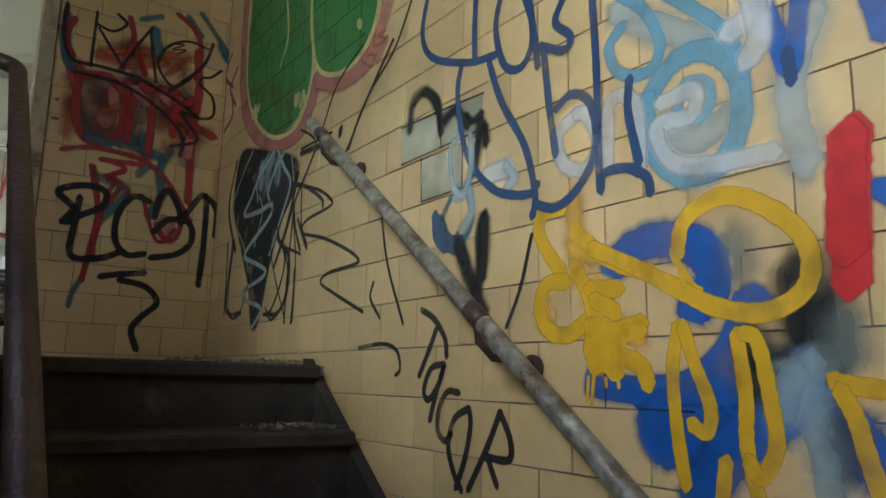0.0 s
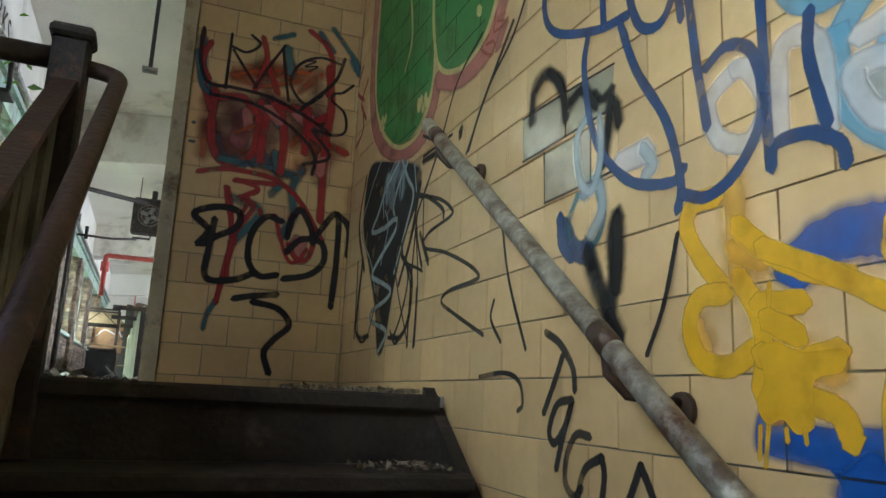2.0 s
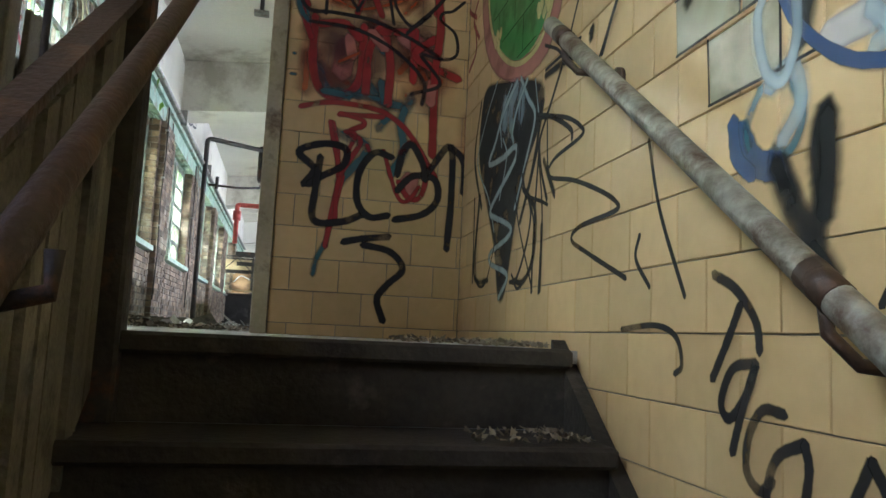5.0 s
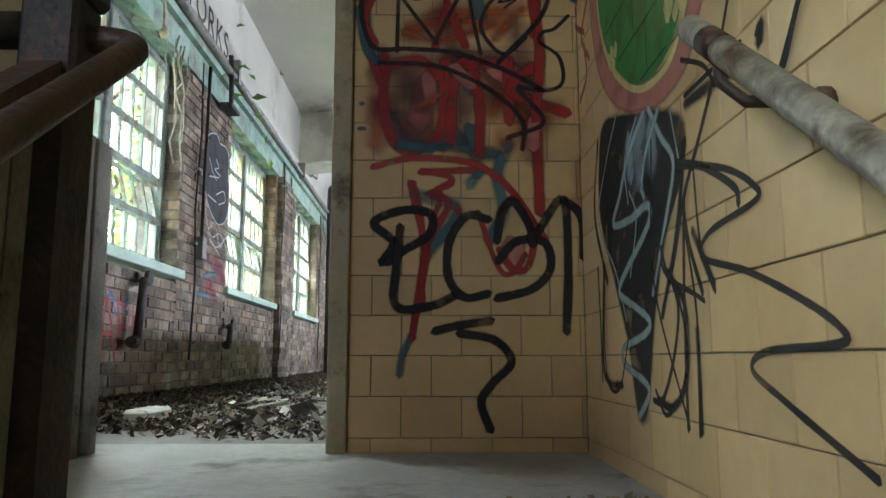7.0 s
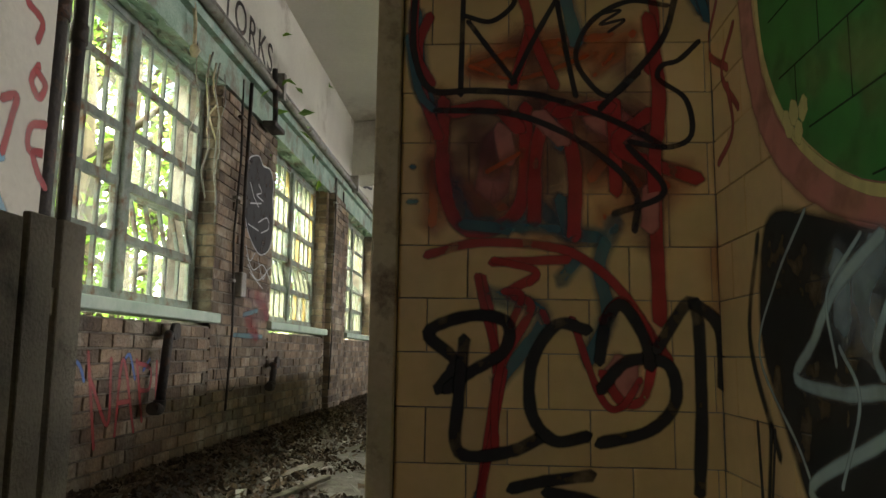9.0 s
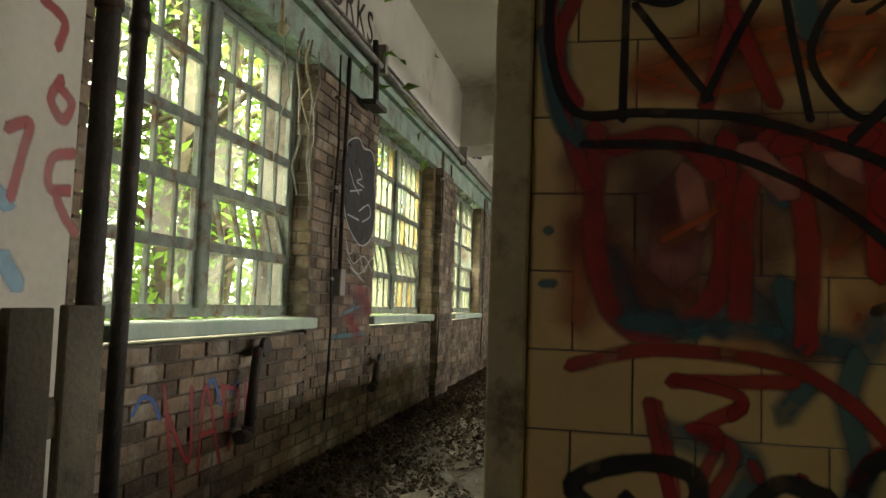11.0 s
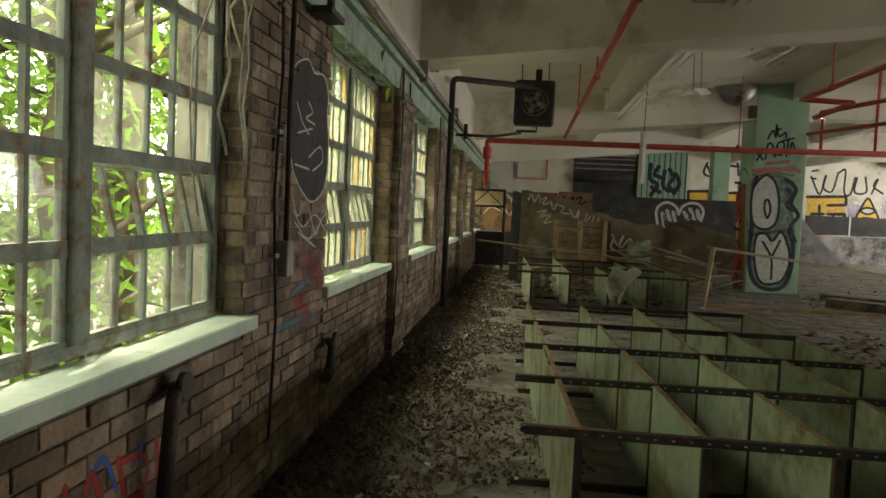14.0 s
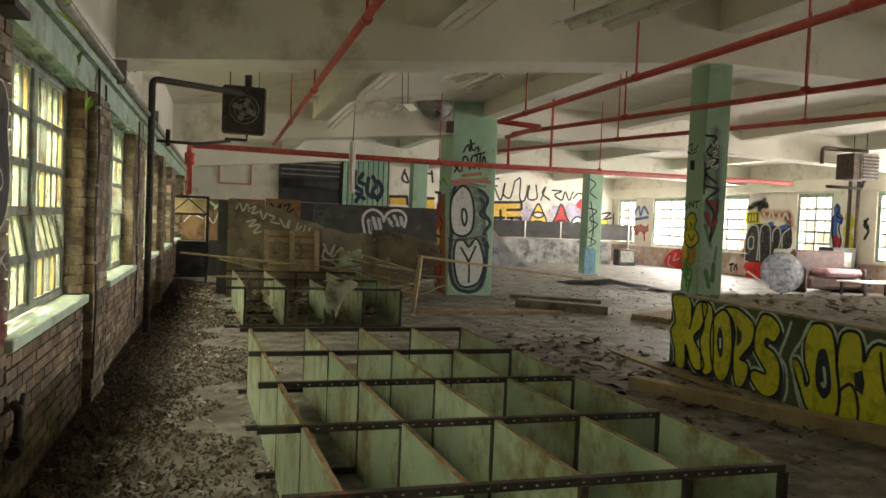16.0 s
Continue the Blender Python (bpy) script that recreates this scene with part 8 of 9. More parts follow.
lines("far", "brightred", 0.12, 1, "red tag on the far wall", [[(32.07, 1.80), (31.78, 1.44), (31.49, 1.88), (31.16, 1.48), (30.83, 1.89)], [(31.15, 1.42), (31.08, 1.15)]])
lines("far", "pink", 0.3, 1, "pink haze on the far wall", [[(32.06, 1.73), (30.88, 1.69)]])
patch("far", "brightred", 0.1, 1, "red bubble tag on the far wall", [[(29.19, 0.03), (29.34, 0.31), (29.04, 0.65), (28.58, 0.82), (28.12, 0.82), (28.03, 0.03), (28.50, 0.03)]])
lines("far", "white", 0.09, 2, "white lines in the red bubble tag", [[(28.94, 0.53), (29.04, 0.14), (28.61, 0.04)], [(28.46, 0.68), (28.64, 0.35), (28.23, 0.44)]])
patch("far", "lime", 0.1, 1, "yellow framed panel on the far wall", [[(24.06, 2.53), (23.27, 2.57), (23.24, 2.06), (24.02, 2.03)]])
patch("far", "black", 0.1, 2, "black centre of the framed panel", [[(23.94, 2.46), (23.36, 2.49), (23.34, 2.12), (23.91, 2.09)]])
lines("far", "lime", 0.1, 3, "yellow letters in the framed panel", [[(23.81, 2.39), (23.82, 2.17)], [(23.66, 2.41), (23.65, 2.17)], [(23.50, 2.41), (23.50, 2.18)]])
lines("far", "orange", 0.5, 1, "rusty orange mural ground", [[(24.19, 2.00), (24.13, 0.91)], [(23.17, 2.44), (21.74, 2.39)], [(21.87, 2.34), (21.68, 2.04)]])
lines("far", "scrawl", 0.1, 2, "pale scribbles over the mural", [[(23.10, 2.49), (22.86, 2.23), (22.66, 2.54), (22.49, 2.18)], [(22.30, 2.44), (22.13, 2.19), (21.95, 2.46), (21.79, 2.24)]])
patch("far", "black", 0.1, 2, "black bubble letters on the far wall", [[(23.98, 0.64), (24.02, 1.46), (23.82, 1.95), (23.29, 2.07), (22.55, 2.03), (22.11, 1.93), (21.66, 1.99), (21.60, 1.24), (22.41, 1.15), (22.47, 0.71)]])
lines("far", "white", 0.08, 3, "white outlines of the bubble letters", [[(23.98, 0.64), (23.99, 1.46), (23.77, 1.95), (23.36, 1.96), (23.26, 1.38), (23.30, 0.69)], [(23.15, 0.69), (23.20, 1.70), (23.06, 2.02), (22.72, 1.97), (22.62, 1.46), (22.61, 0.73)], [(22.53, 1.41), (22.50, 1.82), (22.23, 1.93), (22.11, 1.58), (22.19, 1.17)], [(22.03, 1.22), (22.02, 1.68), (21.70, 1.92)], [(23.79, 1.52), (23.80, 1.14), (23.55, 1.13), (23.55, 1.53), (23.79, 1.52)]])
lines("far", "royal", 0.2, 2, "blue shading on the bubble letters", [[(22.77, 2.02), (22.58, 2.07)], [(22.18, 1.91), (21.84, 1.99)]])
lines("far", "black", 0.1, 1, "black tag on the far wall", [[(24.84, 0.40), (24.59, 0.46)], [(24.72, 0.43), (24.73, 0.15)], [(24.57, 0.22), (24.45, 0.43), (24.37, 0.23)]])
lines("far", "soot", 0.3, 1, "dark scribble above the mural", [[(23.88, 2.66), (23.36, 2.84), (22.90, 2.75)], [(23.33, 2.60), (23.06, 2.97)]])
lines("far", "royal", 0.28, 1, "blue painted figure on the far wall", [[(19.65, 2.68), (19.61, 2.45)], [(19.70, 2.35), (19.71, 1.89), (19.54, 1.24)], [(19.55, 2.35), (19.45, 2.22)]])
lines("far", "brightred", 0.2, 2, "red patch on the blue figure", [[(19.64, 1.66), (19.52, 1.52), (19.64, 1.38)]])
lines("far", "black", 0.07, 3, "black outlines of the blue figure", [[(19.66, 2.74), (19.55, 2.58), (19.65, 2.40), (19.42, 2.26), (19.52, 1.99), (19.40, 1.53), (19.53, 1.15)], [(19.78, 2.35), (19.77, 1.79), (19.66, 1.24)]])
lines("far", "lime", 0.25, 1, "yellow tag on the far wall", [[(19.20, 2.36), (19.05, 2.18), (19.20, 1.90), (19.03, 1.54)], [(19.20, 1.49), (18.98, 1.32)]])
lines("far", "black", 0.1, 1, "black tag near the window", [[(18.41, 2.29), (18.52, 2.09), (18.36, 1.92), (18.49, 1.65)], [(18.53, 2.23), (18.37, 2.01)]])
lines("far", "black", 0.1, 1, "black and yellow scrawl near the corner", [[(34.10, 2.12), (34.10, 2.42), (34.10, 1.98), (34.10, 1.67)], [(34.10, 1.59), (34.10, 1.75)]])
lines("far", "brightred", 0.35, 1, "red paint on the dado", [[(23.85, 0.38), (22.64, 0.52)], [(23.74, 0.06), (22.62, 0.21)]])
lines("far", "royal", 0.15, 1, "blue scrawl on the dado", [[(18.34, 0.29), (18.14, 0.35), (18.23, 0.21)]])
patch("c2s", "lime", 0.1, 1, "yellow bubble shape on the column", [[(7.84, 1.87), (7.92, 1.78), (7.89, 1.69), (7.94, 1.61), (7.90, 1.50), (7.79, 1.45), (7.66, 1.53), (7.67, 1.62), (7.74, 1.69), (7.71, 1.78), (7.75, 1.86)]])
lines("c2s", "black", 0.02, 3, "black outline of the yellow shape", [[(7.84, 1.87), (7.92, 1.78), (7.89, 1.69), (7.94, 1.61), (7.90, 1.50), (7.79, 1.45), (7.66, 1.53), (7.67, 1.62), (7.74, 1.69), (7.71, 1.78), (7.75, 1.86), (7.84, 1.87)], [(7.84, 1.76), (7.79, 1.71)], [(7.86, 1.61), (7.79, 1.54), (7.73, 1.61)]])
lines("c2s", "yellowhaze", 0.2, 1, "yellow haze on the column", [[(7.91, 1.52), (7.91, 1.38), (7.92, 1.24)], [(7.76, 1.42), (7.78, 1.28)]])
lines("c2s", "black", 0.018, 3, "black tag on the column", [[(7.96, 2.00), (7.93, 1.93), (7.88, 1.99)], [(7.86, 1.94), (7.85, 2.01), (7.79, 1.95), (7.78, 2.02)], [(7.76, 2.01), (7.67, 2.02)], [(7.72, 2.01), (7.72, 1.93)], [(7.96, 2.69), (7.87, 2.72), (7.89, 2.64), (7.79, 2.66), (7.76, 2.71)], [(7.96, 2.63), (7.88, 2.60), (7.78, 2.62)]])
patch("c2s", "black", 0.1, 2, "small black square on the column", [[(7.90, 2.52), (7.81, 2.52), (7.80, 2.40), (7.89, 2.40)]])
lines("c2s", "green", 0.03, 2, "dark green tag on the column", [[(7.93, 1.26), (7.82, 1.18), (7.91, 1.10), (7.78, 1.04)], [(7.88, 1.31), (7.84, 0.97)], [(7.95, 1.17), (7.75, 1.17), (7.81, 0.92)], [(7.79, 1.25), (7.82, 1.11)]])
lines("c2", "grey", 0.06, 2, "grey smears on the column", [[(6.51, 2.57), (6.56, 2.27)], [(6.72, 2.21), (6.70, 2.01)], [(6.57, 1.73), (6.67, 1.47)], [(6.75, 1.47), (6.70, 1.06)]])
lines("c2", "scrawl", 0.012, 3, "pale scribbles on the column", [[(6.60, 2.72), (6.64, 2.68), (6.67, 2.74), (6.69, 2.66)], [(6.62, 2.62), (6.68, 2.61), (6.63, 2.56), (6.70, 2.55)], [(6.58, 2.49), (6.66, 2.52), (6.61, 2.43), (6.71, 2.46), (6.67, 2.41)]])
lines("c2", "white", 0.03, 2, "white scribble on the column", [[(6.54, 1.38), (6.65, 1.36), (6.56, 1.29), (6.66, 1.26)], [(6.60, 1.40), (6.60, 1.23)]])
lines("c2", "red", 0.06, 2, "dull red shapes on the column", [[(6.62, 2.02), (6.72, 1.96), (6.69, 1.80)], [(6.57, 1.87), (6.65, 1.74), (6.73, 1.79)]])
lines("c2", "green", 0.05, 2, "dark green smears on the column", [[(6.61, 1.19), (6.67, 0.99)], [(6.72, 1.26), (6.72, 1.06)]])

lines("stair", "black", 0.016, 6, "tall thin black spray stroke", [[(-1.760, 1.032), (-1.558, 0.844), (-1.478, 0.738)]])
lines("stair", "pink", 0.035, 1, "faint pink haze on the tiles", [[(-1.706, 1.060), (-1.651, 1.000)]])
lines("end", "orange", 0.13, 1, "bright orange sprayed haze", [[(1.798, 1.467), (1.934, 1.522), (2.134, 1.503)], [(1.705, 1.188), (1.800, 1.066)], [(1.932, 1.187), (1.906, 1.284)], [(2.126, 1.067), (2.320, 1.186)], [(2.426, 0.990), (2.431, 0.812)], [(2.089, 1.173), (2.169, 1.281)]])
lines("end", "maroon", 0.12, 2, "deep red sprayed haze", [[(1.933, 1.339), (2.066, 1.379), (2.196, 1.308)], [(1.799, 1.298), (1.852, 1.188)], [(2.010, 1.093), (2.035, 1.000)]])
lines("end", "red", 0.022, 5, "fine red sprayed letters", [[(1.840, 0.959), (1.944, 0.934), (1.931, 0.901)], [(1.866, 0.880), (1.911, 0.868), (1.879, 0.777), (1.847, 0.623), (1.847, 0.498)], [(1.963, 0.830), (1.975, 0.804)], [(1.800, 0.919), (1.820, 0.828), (1.853, 0.712)]])
lines("end", "teal", 0.05, 3, "teal sprayed fill between the letters", [[(1.905, 1.093), (1.912, 1.039)], [(2.010, 1.120), (2.029, 1.026)], [(1.760, 1.052), (1.879, 1.039)], [(2.047, 0.961), (2.008, 0.908)]])
lines("up", "black", 0.035, 1, "black painted letters high on the wall", [[(8.310, 3.139), (8.413, 3.089), (8.747, 3.139), (8.782, 3.218)], [(8.877, 3.261), (8.845, 3.169), (9.272, 3.236), (9.194, 3.323)]])

lines("stair", "yellowhaze", 0.085, 3, "yellow sprayed haze", [[(-2.557, 0.350), (-2.564, 0.276), (-2.567, 0.187)], [(-2.596, 0.149), (-2.646, 0.124), (-2.613, 0.090)], [(-2.611, 0.066), (-2.649, 0.034), (-2.626, -0.012)], [(-2.680, 0.063), (-2.731, 0.047)], [(-2.460, 0.128), (-2.484, 0.081)], [(-2.556, 0.242), (-2.611, 0.214)]])
lines("stair", "yellow", 0.034, 5, "yellow sprayed scrawl", [[(-2.525, 0.336), (-2.471, 0.335), (-2.449, 0.301), (-2.477, 0.247), (-2.534, 0.181)], [(-2.565, 0.280), (-2.623, 0.229), (-2.690, 0.192), (-2.766, 0.167)], [(-2.540, 0.173), (-2.478, 0.172), (-2.452, 0.129), (-2.476, 0.074), (-2.538, 0.059), (-2.596, 0.083)], [(-2.565, 0.196), (-2.601, 0.140), (-2.612, 0.082), (-2.602, 0.019)], [(-2.601, 0.149), (-2.686, 0.145)], [(-2.616, 0.127), (-2.678, 0.097)], [(-2.601, 0.075), (-2.661, 0.060), (-2.742, 0.075)], [(-2.685, 0.011), (-2.734, -0.006), (-2.752, -0.042)]])
lines("stair", "yellow", 0.008, 6, "thin yellow drips", [[(-2.599, -0.028), (-2.595, -0.075)], [(-2.615, -0.024), (-2.606, -0.085)], [(-2.646, -0.030), (-2.648, -0.047)], [(-2.678, -0.029), (-2.680, -0.048)], [(-2.628, 0.178), (-2.625, 0.146)]])
lines("stair", "soot", 0.045, 4, "soft black sprayed arcs", [[(-1.875, 0.693), (-1.892, 0.785), (-1.962, 0.790), (-2.027, 0.714), (-2.043, 0.639)], [(-2.060, 0.673), (-2.116, 0.685), (-2.170, 0.626)], [(-2.245, 0.601), (-2.251, 0.556)]])
lines("stair", "soot", 0.06, 4, "dark sprayed streak", [[(-2.134, 0.311), (-2.179, 0.221), (-2.254, 0.119)], [(-2.246, 0.358), (-2.247, 0.279), (-2.234, 0.214)]])
lines("stair", "blue", 0.05, 3, "navy sprayed smudge", [[(-2.037, 0.387), (-2.082, 0.326), (-2.138, 0.307)]])
lines("stair", "pale", 0.05, 4, "pale sprayed loops", [[(-2.118, 0.438), (-2.173, 0.460), (-2.193, 0.394), (-2.150, 0.344)], [(-2.329, 0.482), (-2.361, 0.439), (-2.335, 0.424)]])
lines("c2", "grey", 0.16, 1, "dark grey haze on the column", [[(6.658, 2.878), (6.586, 2.472), (6.564, 2.203)], [(6.691, 2.680), (6.702, 2.210), (6.702, 1.907)], [(6.577, 2.002), (6.634, 1.735)]])
lines("c2", "soot", 0.035, 2, "black sprayed scrawls on the column", [[(6.506, 2.800), (6.665, 2.779), (6.538, 2.603), (6.702, 2.513), (6.534, 2.368), (6.700, 2.244)], [(6.525, 2.201), (6.725, 2.161), (6.575, 2.036), (6.684, 1.872), (6.644, 1.567)], [(6.733, 2.043), (6.713, 1.739), (6.647, 1.533)], [(6.527, 2.468), (6.531, 2.101)]])

patch("stair", "yellow", 0.1, 6, "yellow sprayed mass", [[(-2.600, 0.083), (-2.634, 0.093), (-2.681, 0.075), (-2.746, 0.076), (-2.743, 0.047), (-2.700, 0.037), (-2.695, 0.004), (-2.694, -0.026), (-2.664, -0.037), (-2.641, -0.018), (-2.613, -0.026), (-2.594, 0.003), (-2.611, 0.039)]])

lines("stair", "pale", 0.11, 3, "pale green sprayed haze", [[(-0.758, 0.888), (-0.701, 0.828), (-0.717, 0.757)], [(-0.821, 0.857), (-0.830, 0.766)], [(-0.627, 0.881), (-0.643, 0.784)]])
lines("stair", "palesolid", 0.03, 5, "pale sprayed zigzag", [[(-0.772, 0.906), (-0.622, 0.839), (-0.525, 0.750), (-0.450, 0.687), (-0.628, 0.669), (-0.765, 0.677), (-0.798, 0.651), (-0.745, 0.610), (-0.494, 0.502), (-0.599, 0.448)]])
lines("stair", "palesolid", 0.026, 5, "pale sprayed zigzag", [[(-0.543, 0.468), (-0.748, 0.403), (-0.717, 0.368), (-0.517, 0.336), (-0.526, 0.294), (-0.732, 0.238), (-0.639, 0.163)]])
lines("stair", "palesolid", 0.024, 4, "pale sprayed strokes", [[(-0.811, 0.906), (-0.894, 0.810), (-0.971, 0.727), (-0.903, 0.611), (-0.789, 0.458)], [(-0.884, 0.877), (-0.782, 0.808), (-0.734, 0.736), (-0.752, 0.698)]])
lines("stair", "palesolid", 0.012, 5, "thin pale sprayed strokes", [[(-0.522, 0.991), (-0.371, 0.872), (-0.273, 0.727), (-0.460, 0.549), (-0.552, 0.410)], [(-0.713, 0.917), (-0.591, 0.832), (-0.611, 0.713)], [(-0.624, 0.744), (-0.680, 0.661), (-0.608, 0.519)], [(-0.968, 0.848), (-1.012, 0.718)]])
lines("stair", "soot", 0.028, 4, "soft black sprayed loops", [[(-0.315, 0.583), (-0.274, 0.307), (-0.340, 0.240), (-0.487, 0.237)], [(-0.896, 0.500), (-1.002, 0.414), (-0.995, 0.270), (-0.902, 0.206), (-0.798, 0.215)], [(-1.065, 0.367), (-1.066, 0.266), (-1.063, 0.167)], [(-1.067, 0.562), (-1.164, 0.441)]])
lines("stair", "cream", 0.034, 4, "cream paw prints on the green figure", [[(-0.998, 1.093), (-1.001, 1.067)], [(-1.047, 1.085), (-1.048, 1.066)], [(-1.030, 1.055), (-1.029, 1.039)], [(-1.069, 1.055), (-1.069, 1.043)], [(-0.491, 1.192), (-0.503, 1.168)], [(-0.537, 1.185), (-0.538, 1.166)], [(-0.511, 1.146), (-0.516, 1.129)]])
lines("end", "orange", 0.05, 3, "orange sprayed strokes", [[(1.776, 1.475), (1.906, 1.440), (2.100, 1.508)], [(2.099, 1.448), (2.180, 1.542)], [(1.821, 1.189), (1.908, 1.239)], [(2.412, 1.257), (2.421, 1.064), (2.429, 0.815)]])
lines("end", "pink", 0.05, 3, "pink sprayed highlights", [[(1.859, 1.305), (1.876, 1.222)], [(1.955, 1.339), (2.019, 1.272)], [(2.238, 1.143), (2.233, 1.047)]])
joint_lines_over([(-0.451, 2.146), (-0.33, 1.869), (-0.34, 1.563), (-0.365, 1.349), (-0.492, 1.154), (-0.725, 0.999), (-0.932, 0.974), (-1.064, 1.043), (-1.118, 1.167), (-1.088, 1.372), (-1.043, 1.643), (-0.889, 1.935)], 4, "dark lines laid over the paint along the tile joints")
joint_lines_over([(-1.09, 1.62), (-1.113, 1.337), (-1.188, 1.142), (-1.337, 1.071), (-1.493, 1.065), (-1.591, 1.117), (-1.642, 1.224), (-1.621, 1.403), (-1.396, 1.656), (-1.14, 1.746)], 4, "dark lines laid over the paint along the tile joints")
joint_lines_over([(-2.591, 0.003), (-2.646, 0.047), (-2.674, -0.009), (-2.763, -0.014), (-2.832, -0.004), (-2.889, 0.038), (-2.922, 0.087), (-2.969, 0.072), (-2.961, -0.055), (-2.951, -0.145), (-2.908, -0.175), (-2.862, -0.226), (-2.833, -0.23), (-2.854, -0.153), (-2.902, -0.085), (-2.747, -0.089), (-2.605, -0.078), (-2.574, -0.054)], 4, "dark lines laid over the paint along the tile joints")

lines("brick", "red", 0.028, 3, "red sprayed lettering on the bricks", [[(1.433, 0.703), (1.548, 0.256)], [(1.473, 0.577), (1.659, 0.355), (1.648, 0.671)], [(1.735, 0.293), (1.767, 0.667), (1.931, 0.294)], [(1.741, 0.452), (1.863, 0.454)], [(1.912, 0.661), (2.016, 0.340)], [(1.933, 0.646), (2.076, 0.611), (2.077, 0.508), (1.976, 0.501)], [(2.150, 0.653), (2.173, 0.381)]])
yk = bpy.data.curves.new("wall_lettering", 'FONT')
yk.body, yk.size, yk.extrude, yk.space_character = "YORKS", 0.34, 0.0008, 1.15
ykm = bpy.data.objects.new("lettering", yk)
ykm.matrix_world = Matrix(((0, 0, 1, 0.033), (1, 0, 0, 2.72), (0, 1, 0, 2.99), (0, 0, 0, 1)))
scene.collection.objects.link(ykm)
yk.materials.append(M_IRON)
ykm.parent = wall_up
ykm["label"] = "black hand-painted lettering on the white wall"

# ---- bricks and tiles ----


def shared_mesh(name, build, material):
    b = bmesh.new()
    build(b)
    me = bpy.data.meshes.new(name)
    b.to_mesh(me)
    b.free()
    me.materials.append(material)
    return me


def cuboid(V, F, x0, x1, y0, y1, z0, z1):
    n = len(V)
    V += [(x, y, z) for x in (x0, x1) for y in (y0, y1) for z in (z0, z1)]
    F += [tuple(n + i for i in f) for f in ((0, 1, 3, 2), (4, 6, 7, 5), (0, 4, 5, 1), (2, 3, 7, 6), (0, 2, 6, 4), (1, 5, 7, 3))]


BR_W, BR_H, BED = 0.215, 0.0755, 0.012
rng = random.Random(77)
brick_me = shared_mesh("brick", lambda b: box(b, -0.06, 0, 0, BR_W - BED, 0, BR_H - BED, bevel=0.003), M_BRICK)
half_me = shared_mesh("brick", lambda b: box(b, -0.06, 0, 0, BR_W / 2 - BED, 0, BR_H - BED, bevel=0.003), M_BRICK)


def brick_run(y0, y1, z0, z1, near, V, F, objs):
    rows = int(round((z1 - z0) / BR_H))
    for r in range(rows):
        z = z0 + r * (z1 - z0) / rows
        y = y0 - (BR_W / 2 if r % 2 else 0)
        while y < y1 - 0.02:
            a, b = max(y, y0), min(y + BR_W - BED, y1)
            if b - a > 0.03:
                dx = rng.uniform(-0.004, 0.004)
                if near(a) and len(objs) < 300 and abs((b - a) - (BR_W - BED)) < 0.002:
                    o = new("brick", brick_me)
                    o.parent = wall_w
                    o.matrix_basis = pose(dx, a, z, rng.uniform(-.3, .3), 0, rng.uniform(-.8, .8))
                    objs.append(o)
                else:
                    cuboid(V, F, -0.05, dx, a, b, z, z + (z1 - z0) / rows - BED)
            y += BR_W


V, F, objs = [], [], []
SILL = WIN_Z0 - 0.1
for k in range(6):
    a, b = WIN_A + k * PITCH, WIN_B + k * PITCH
    nxt = WIN_A + (k + 1) * PITCH
    brick_run(0.16 if k == 0 else a, b, 0.0, SILL, lambda y: 0.9 < y < 3.0, V, F, objs)
    brick_run(b, nxt, 0.0, WIN_Z1, lambda y: 2.9 < y < 4.4, V, F, objs)
    if k == 0:
        brick_run(0.16, a, SILL, WIN_Z1, lambda y: False, V, F, objs)
    # returns of the window openings
    rows = 21
    for r in range(rows):
        h = (WIN_Z1 - WIN_Z0) / rows
        z = WIN_Z0 + r * h
        for edge, sgn in ((a, 1), (b, -1)):
            c = -0.16 + (0.085 if r % 2 else 0.0)
            for x0, x1 in ((-0.17, c + 0.06), (c + 0.072, -0.002)):
                d = rng.uniform(0.008, 0.014)
                y0, y1 = (edge - 0.03, edge + d) if sgn > 0 else (edge - d, edge + 0.03)
                cuboid(V, F, x0, x1, y0, y1, z, z + h - BED)
for a, b in PILASTERS:
    for r in range(34):
        h = 2.54 / 34
        y = a - (BR_W / 2 if r % 2 else 0)
        while y < b - 0.02:
            p, q = max(y, a), min(y + BR_W - BED, b)
            if q - p > 0.02:
                cuboid(V, F, 0.004, 0.07 + rng.uniform(-0.004, 0.005), p, q, r * h, r * h + h - BED)
            y += BR_W
more = raw("brick_courses", V, F, M_BRICK)
more.parent = wall_w
more["kind"] = "stuff"
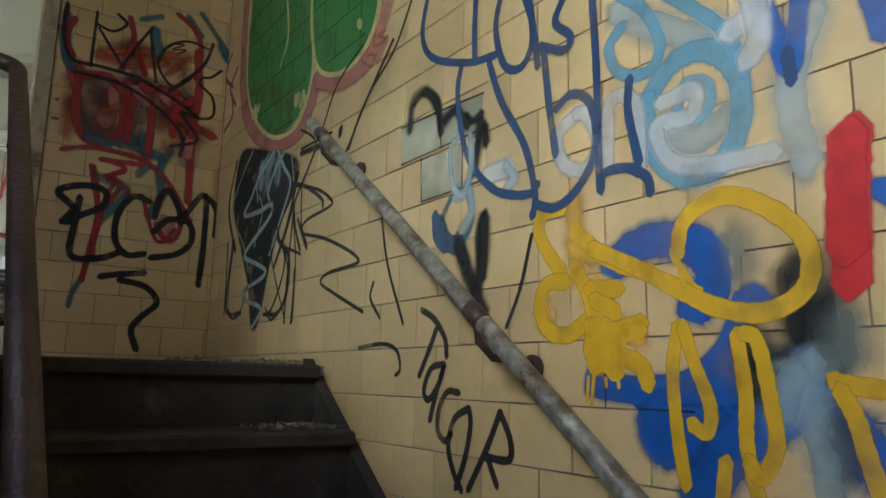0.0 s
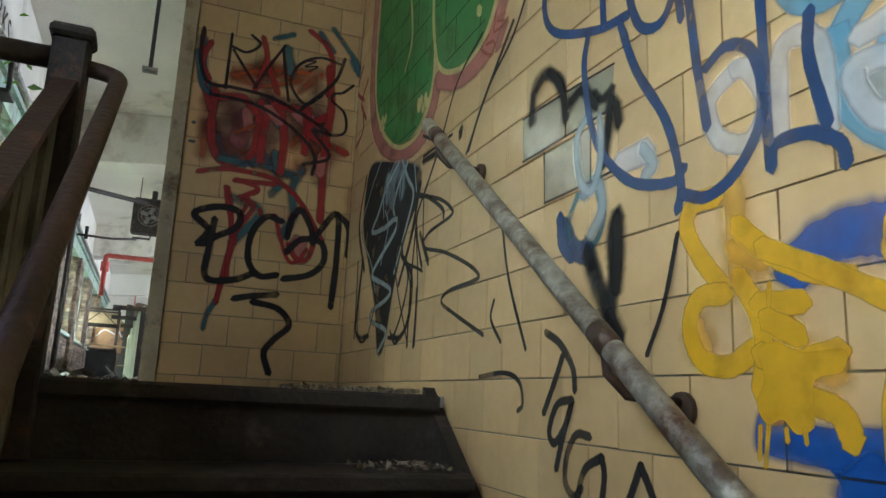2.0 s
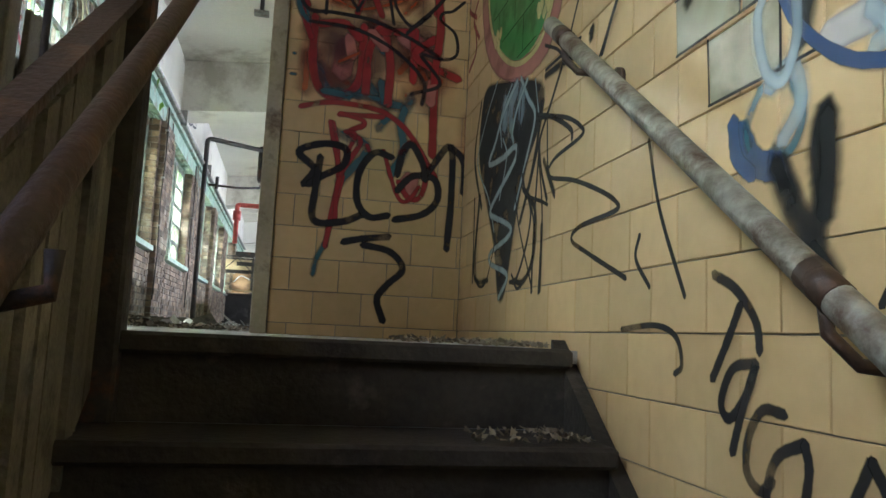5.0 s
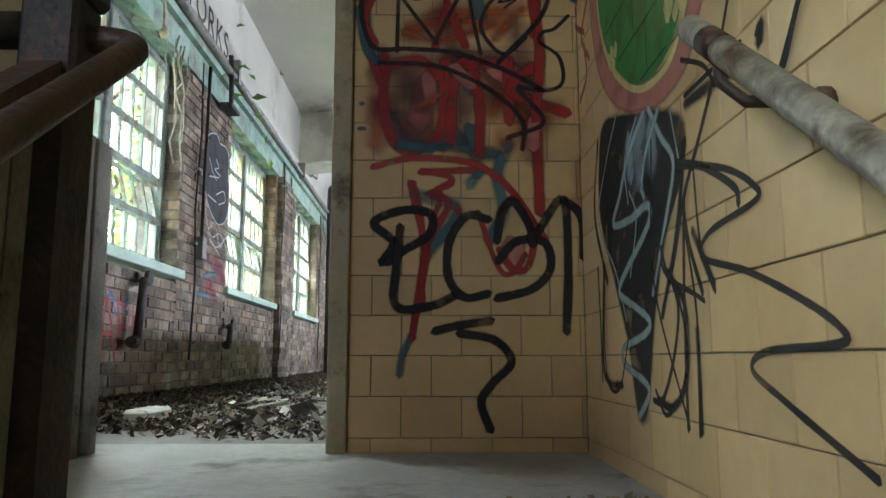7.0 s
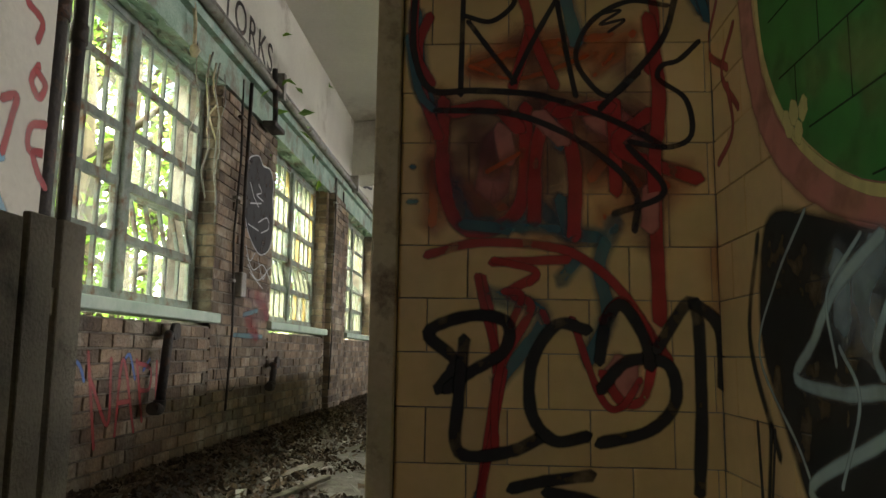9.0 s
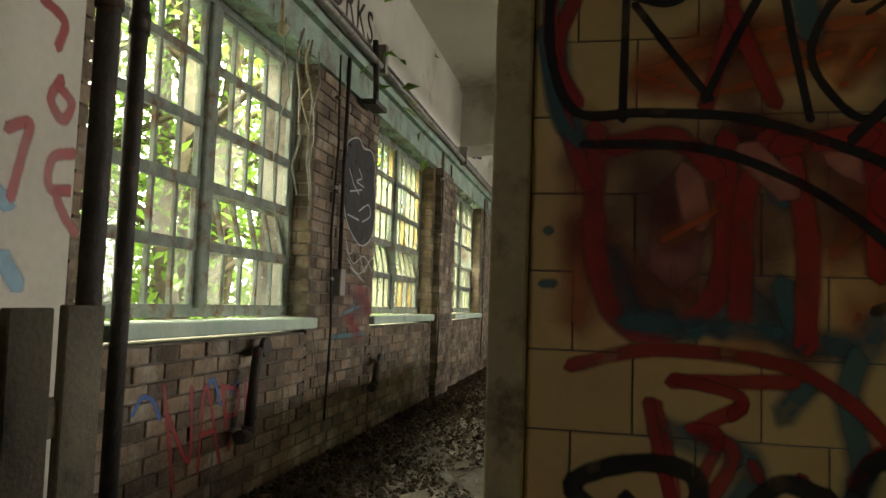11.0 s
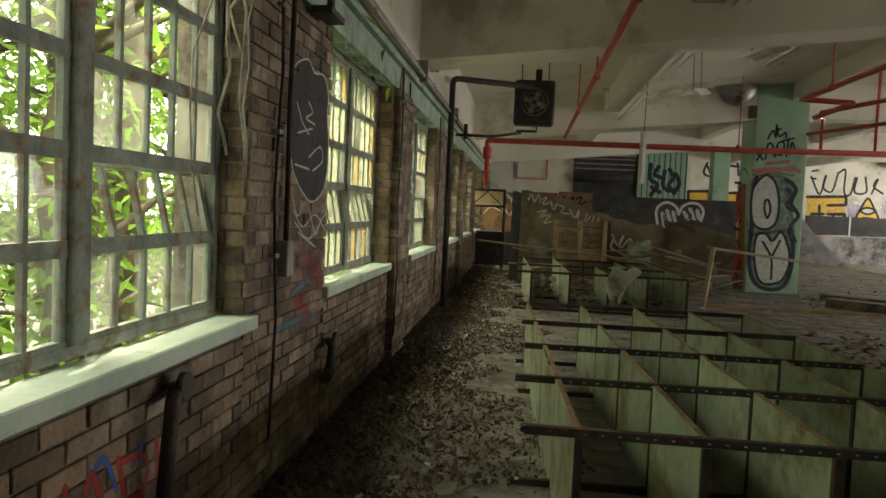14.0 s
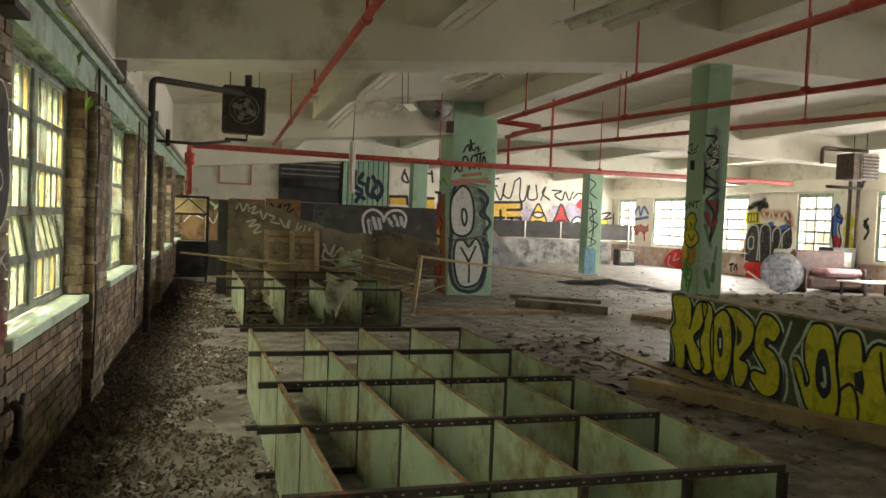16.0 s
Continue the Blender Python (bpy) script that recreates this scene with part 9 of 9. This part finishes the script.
more["label"] = "weathered brown bricks of the window wall"

rng = random.Random(5)
tile_me = shared_mesh("tile", lambda b: box(b, 0, 0.012, 0, TILE_W - 0.003, 0, TILE_H - 0.003, bevel=0.0015), M_TILE)
tile_end_me = shared_mesh("tile", lambda b: box(b, 0, TILE_W - 0.004, 0, 0.012, 0, TILE_H - 0.003, bevel=0.0015), M_TILE)
V, F = [], []
count = 0
for r in range(-14, 34):
    z = TILE_Z + r * TILE_H
    y = -0.004 - TILE_W * (1 if r % 2 else 1.5)
    first = True
    if r % 2 == 0:
        cuboid(V, F, STAIR_X, STAIR_X + 0.012, -TILE_W * 0.5 - 0.004, -0.004, z, z + TILE_H - 0.004)
    while y > -5.9:
        if -0.5 < z < 1.35 and -2.35 < y and count < 300:
            o = new("tile", tile_me)
            o.parent = wall_stair
            o.matrix_basis = pose(STAIR_X, y, z, 0, rng.uniform(-.12, .12), rng.uniform(-.12, .12))
            count += 1
        else:
            cuboid(V, F, STAIR_X, STAIR_X + 0.012, y, y + TILE_W - 0.004, z, z + TILE_H - 0.004)
        y -= TILE_W
rest = raw("tile_courses", V, F, M_TILE)
rest.parent = wall_stair
rest["kind"] = "stuff"
rest["label"] = "buff glazed wall tiles"
cut_me = {}
for r in range(-1, 33):
    z = TILE_Z + r * TILE_H
    x = DOOR_R + 0.058 - (TILE_W * 0.62 if r % 2 else TILE_W * 0.12)
    while x < STAIR_X:
        a, b = max(x, DOOR_R + 0.058), min(x + TILE_W - 0.003, STAIR_X - 0.001)
        z0, z1 = max(z, 0.001), z + TILE_H - 0.003
        if b - a > 0.003:
            key = (round(b - a, 3), r < 0)
            if key not in cut_me:
                cut_me[key] = shared_mesh("tile", lambda m, w=b - a, h=z1 - z0: box(m, 0, w, 0, 0.012, 0, h, bevel=0.0012), M_TILE)
            o = new("tile", cut_me[key])
            o.parent = wall_end
            o.matrix_basis = pose(a, 0, z0, rng.uniform(-.1, .1), 0, rng.uniform(-.1, .1))
        x += TILE_W
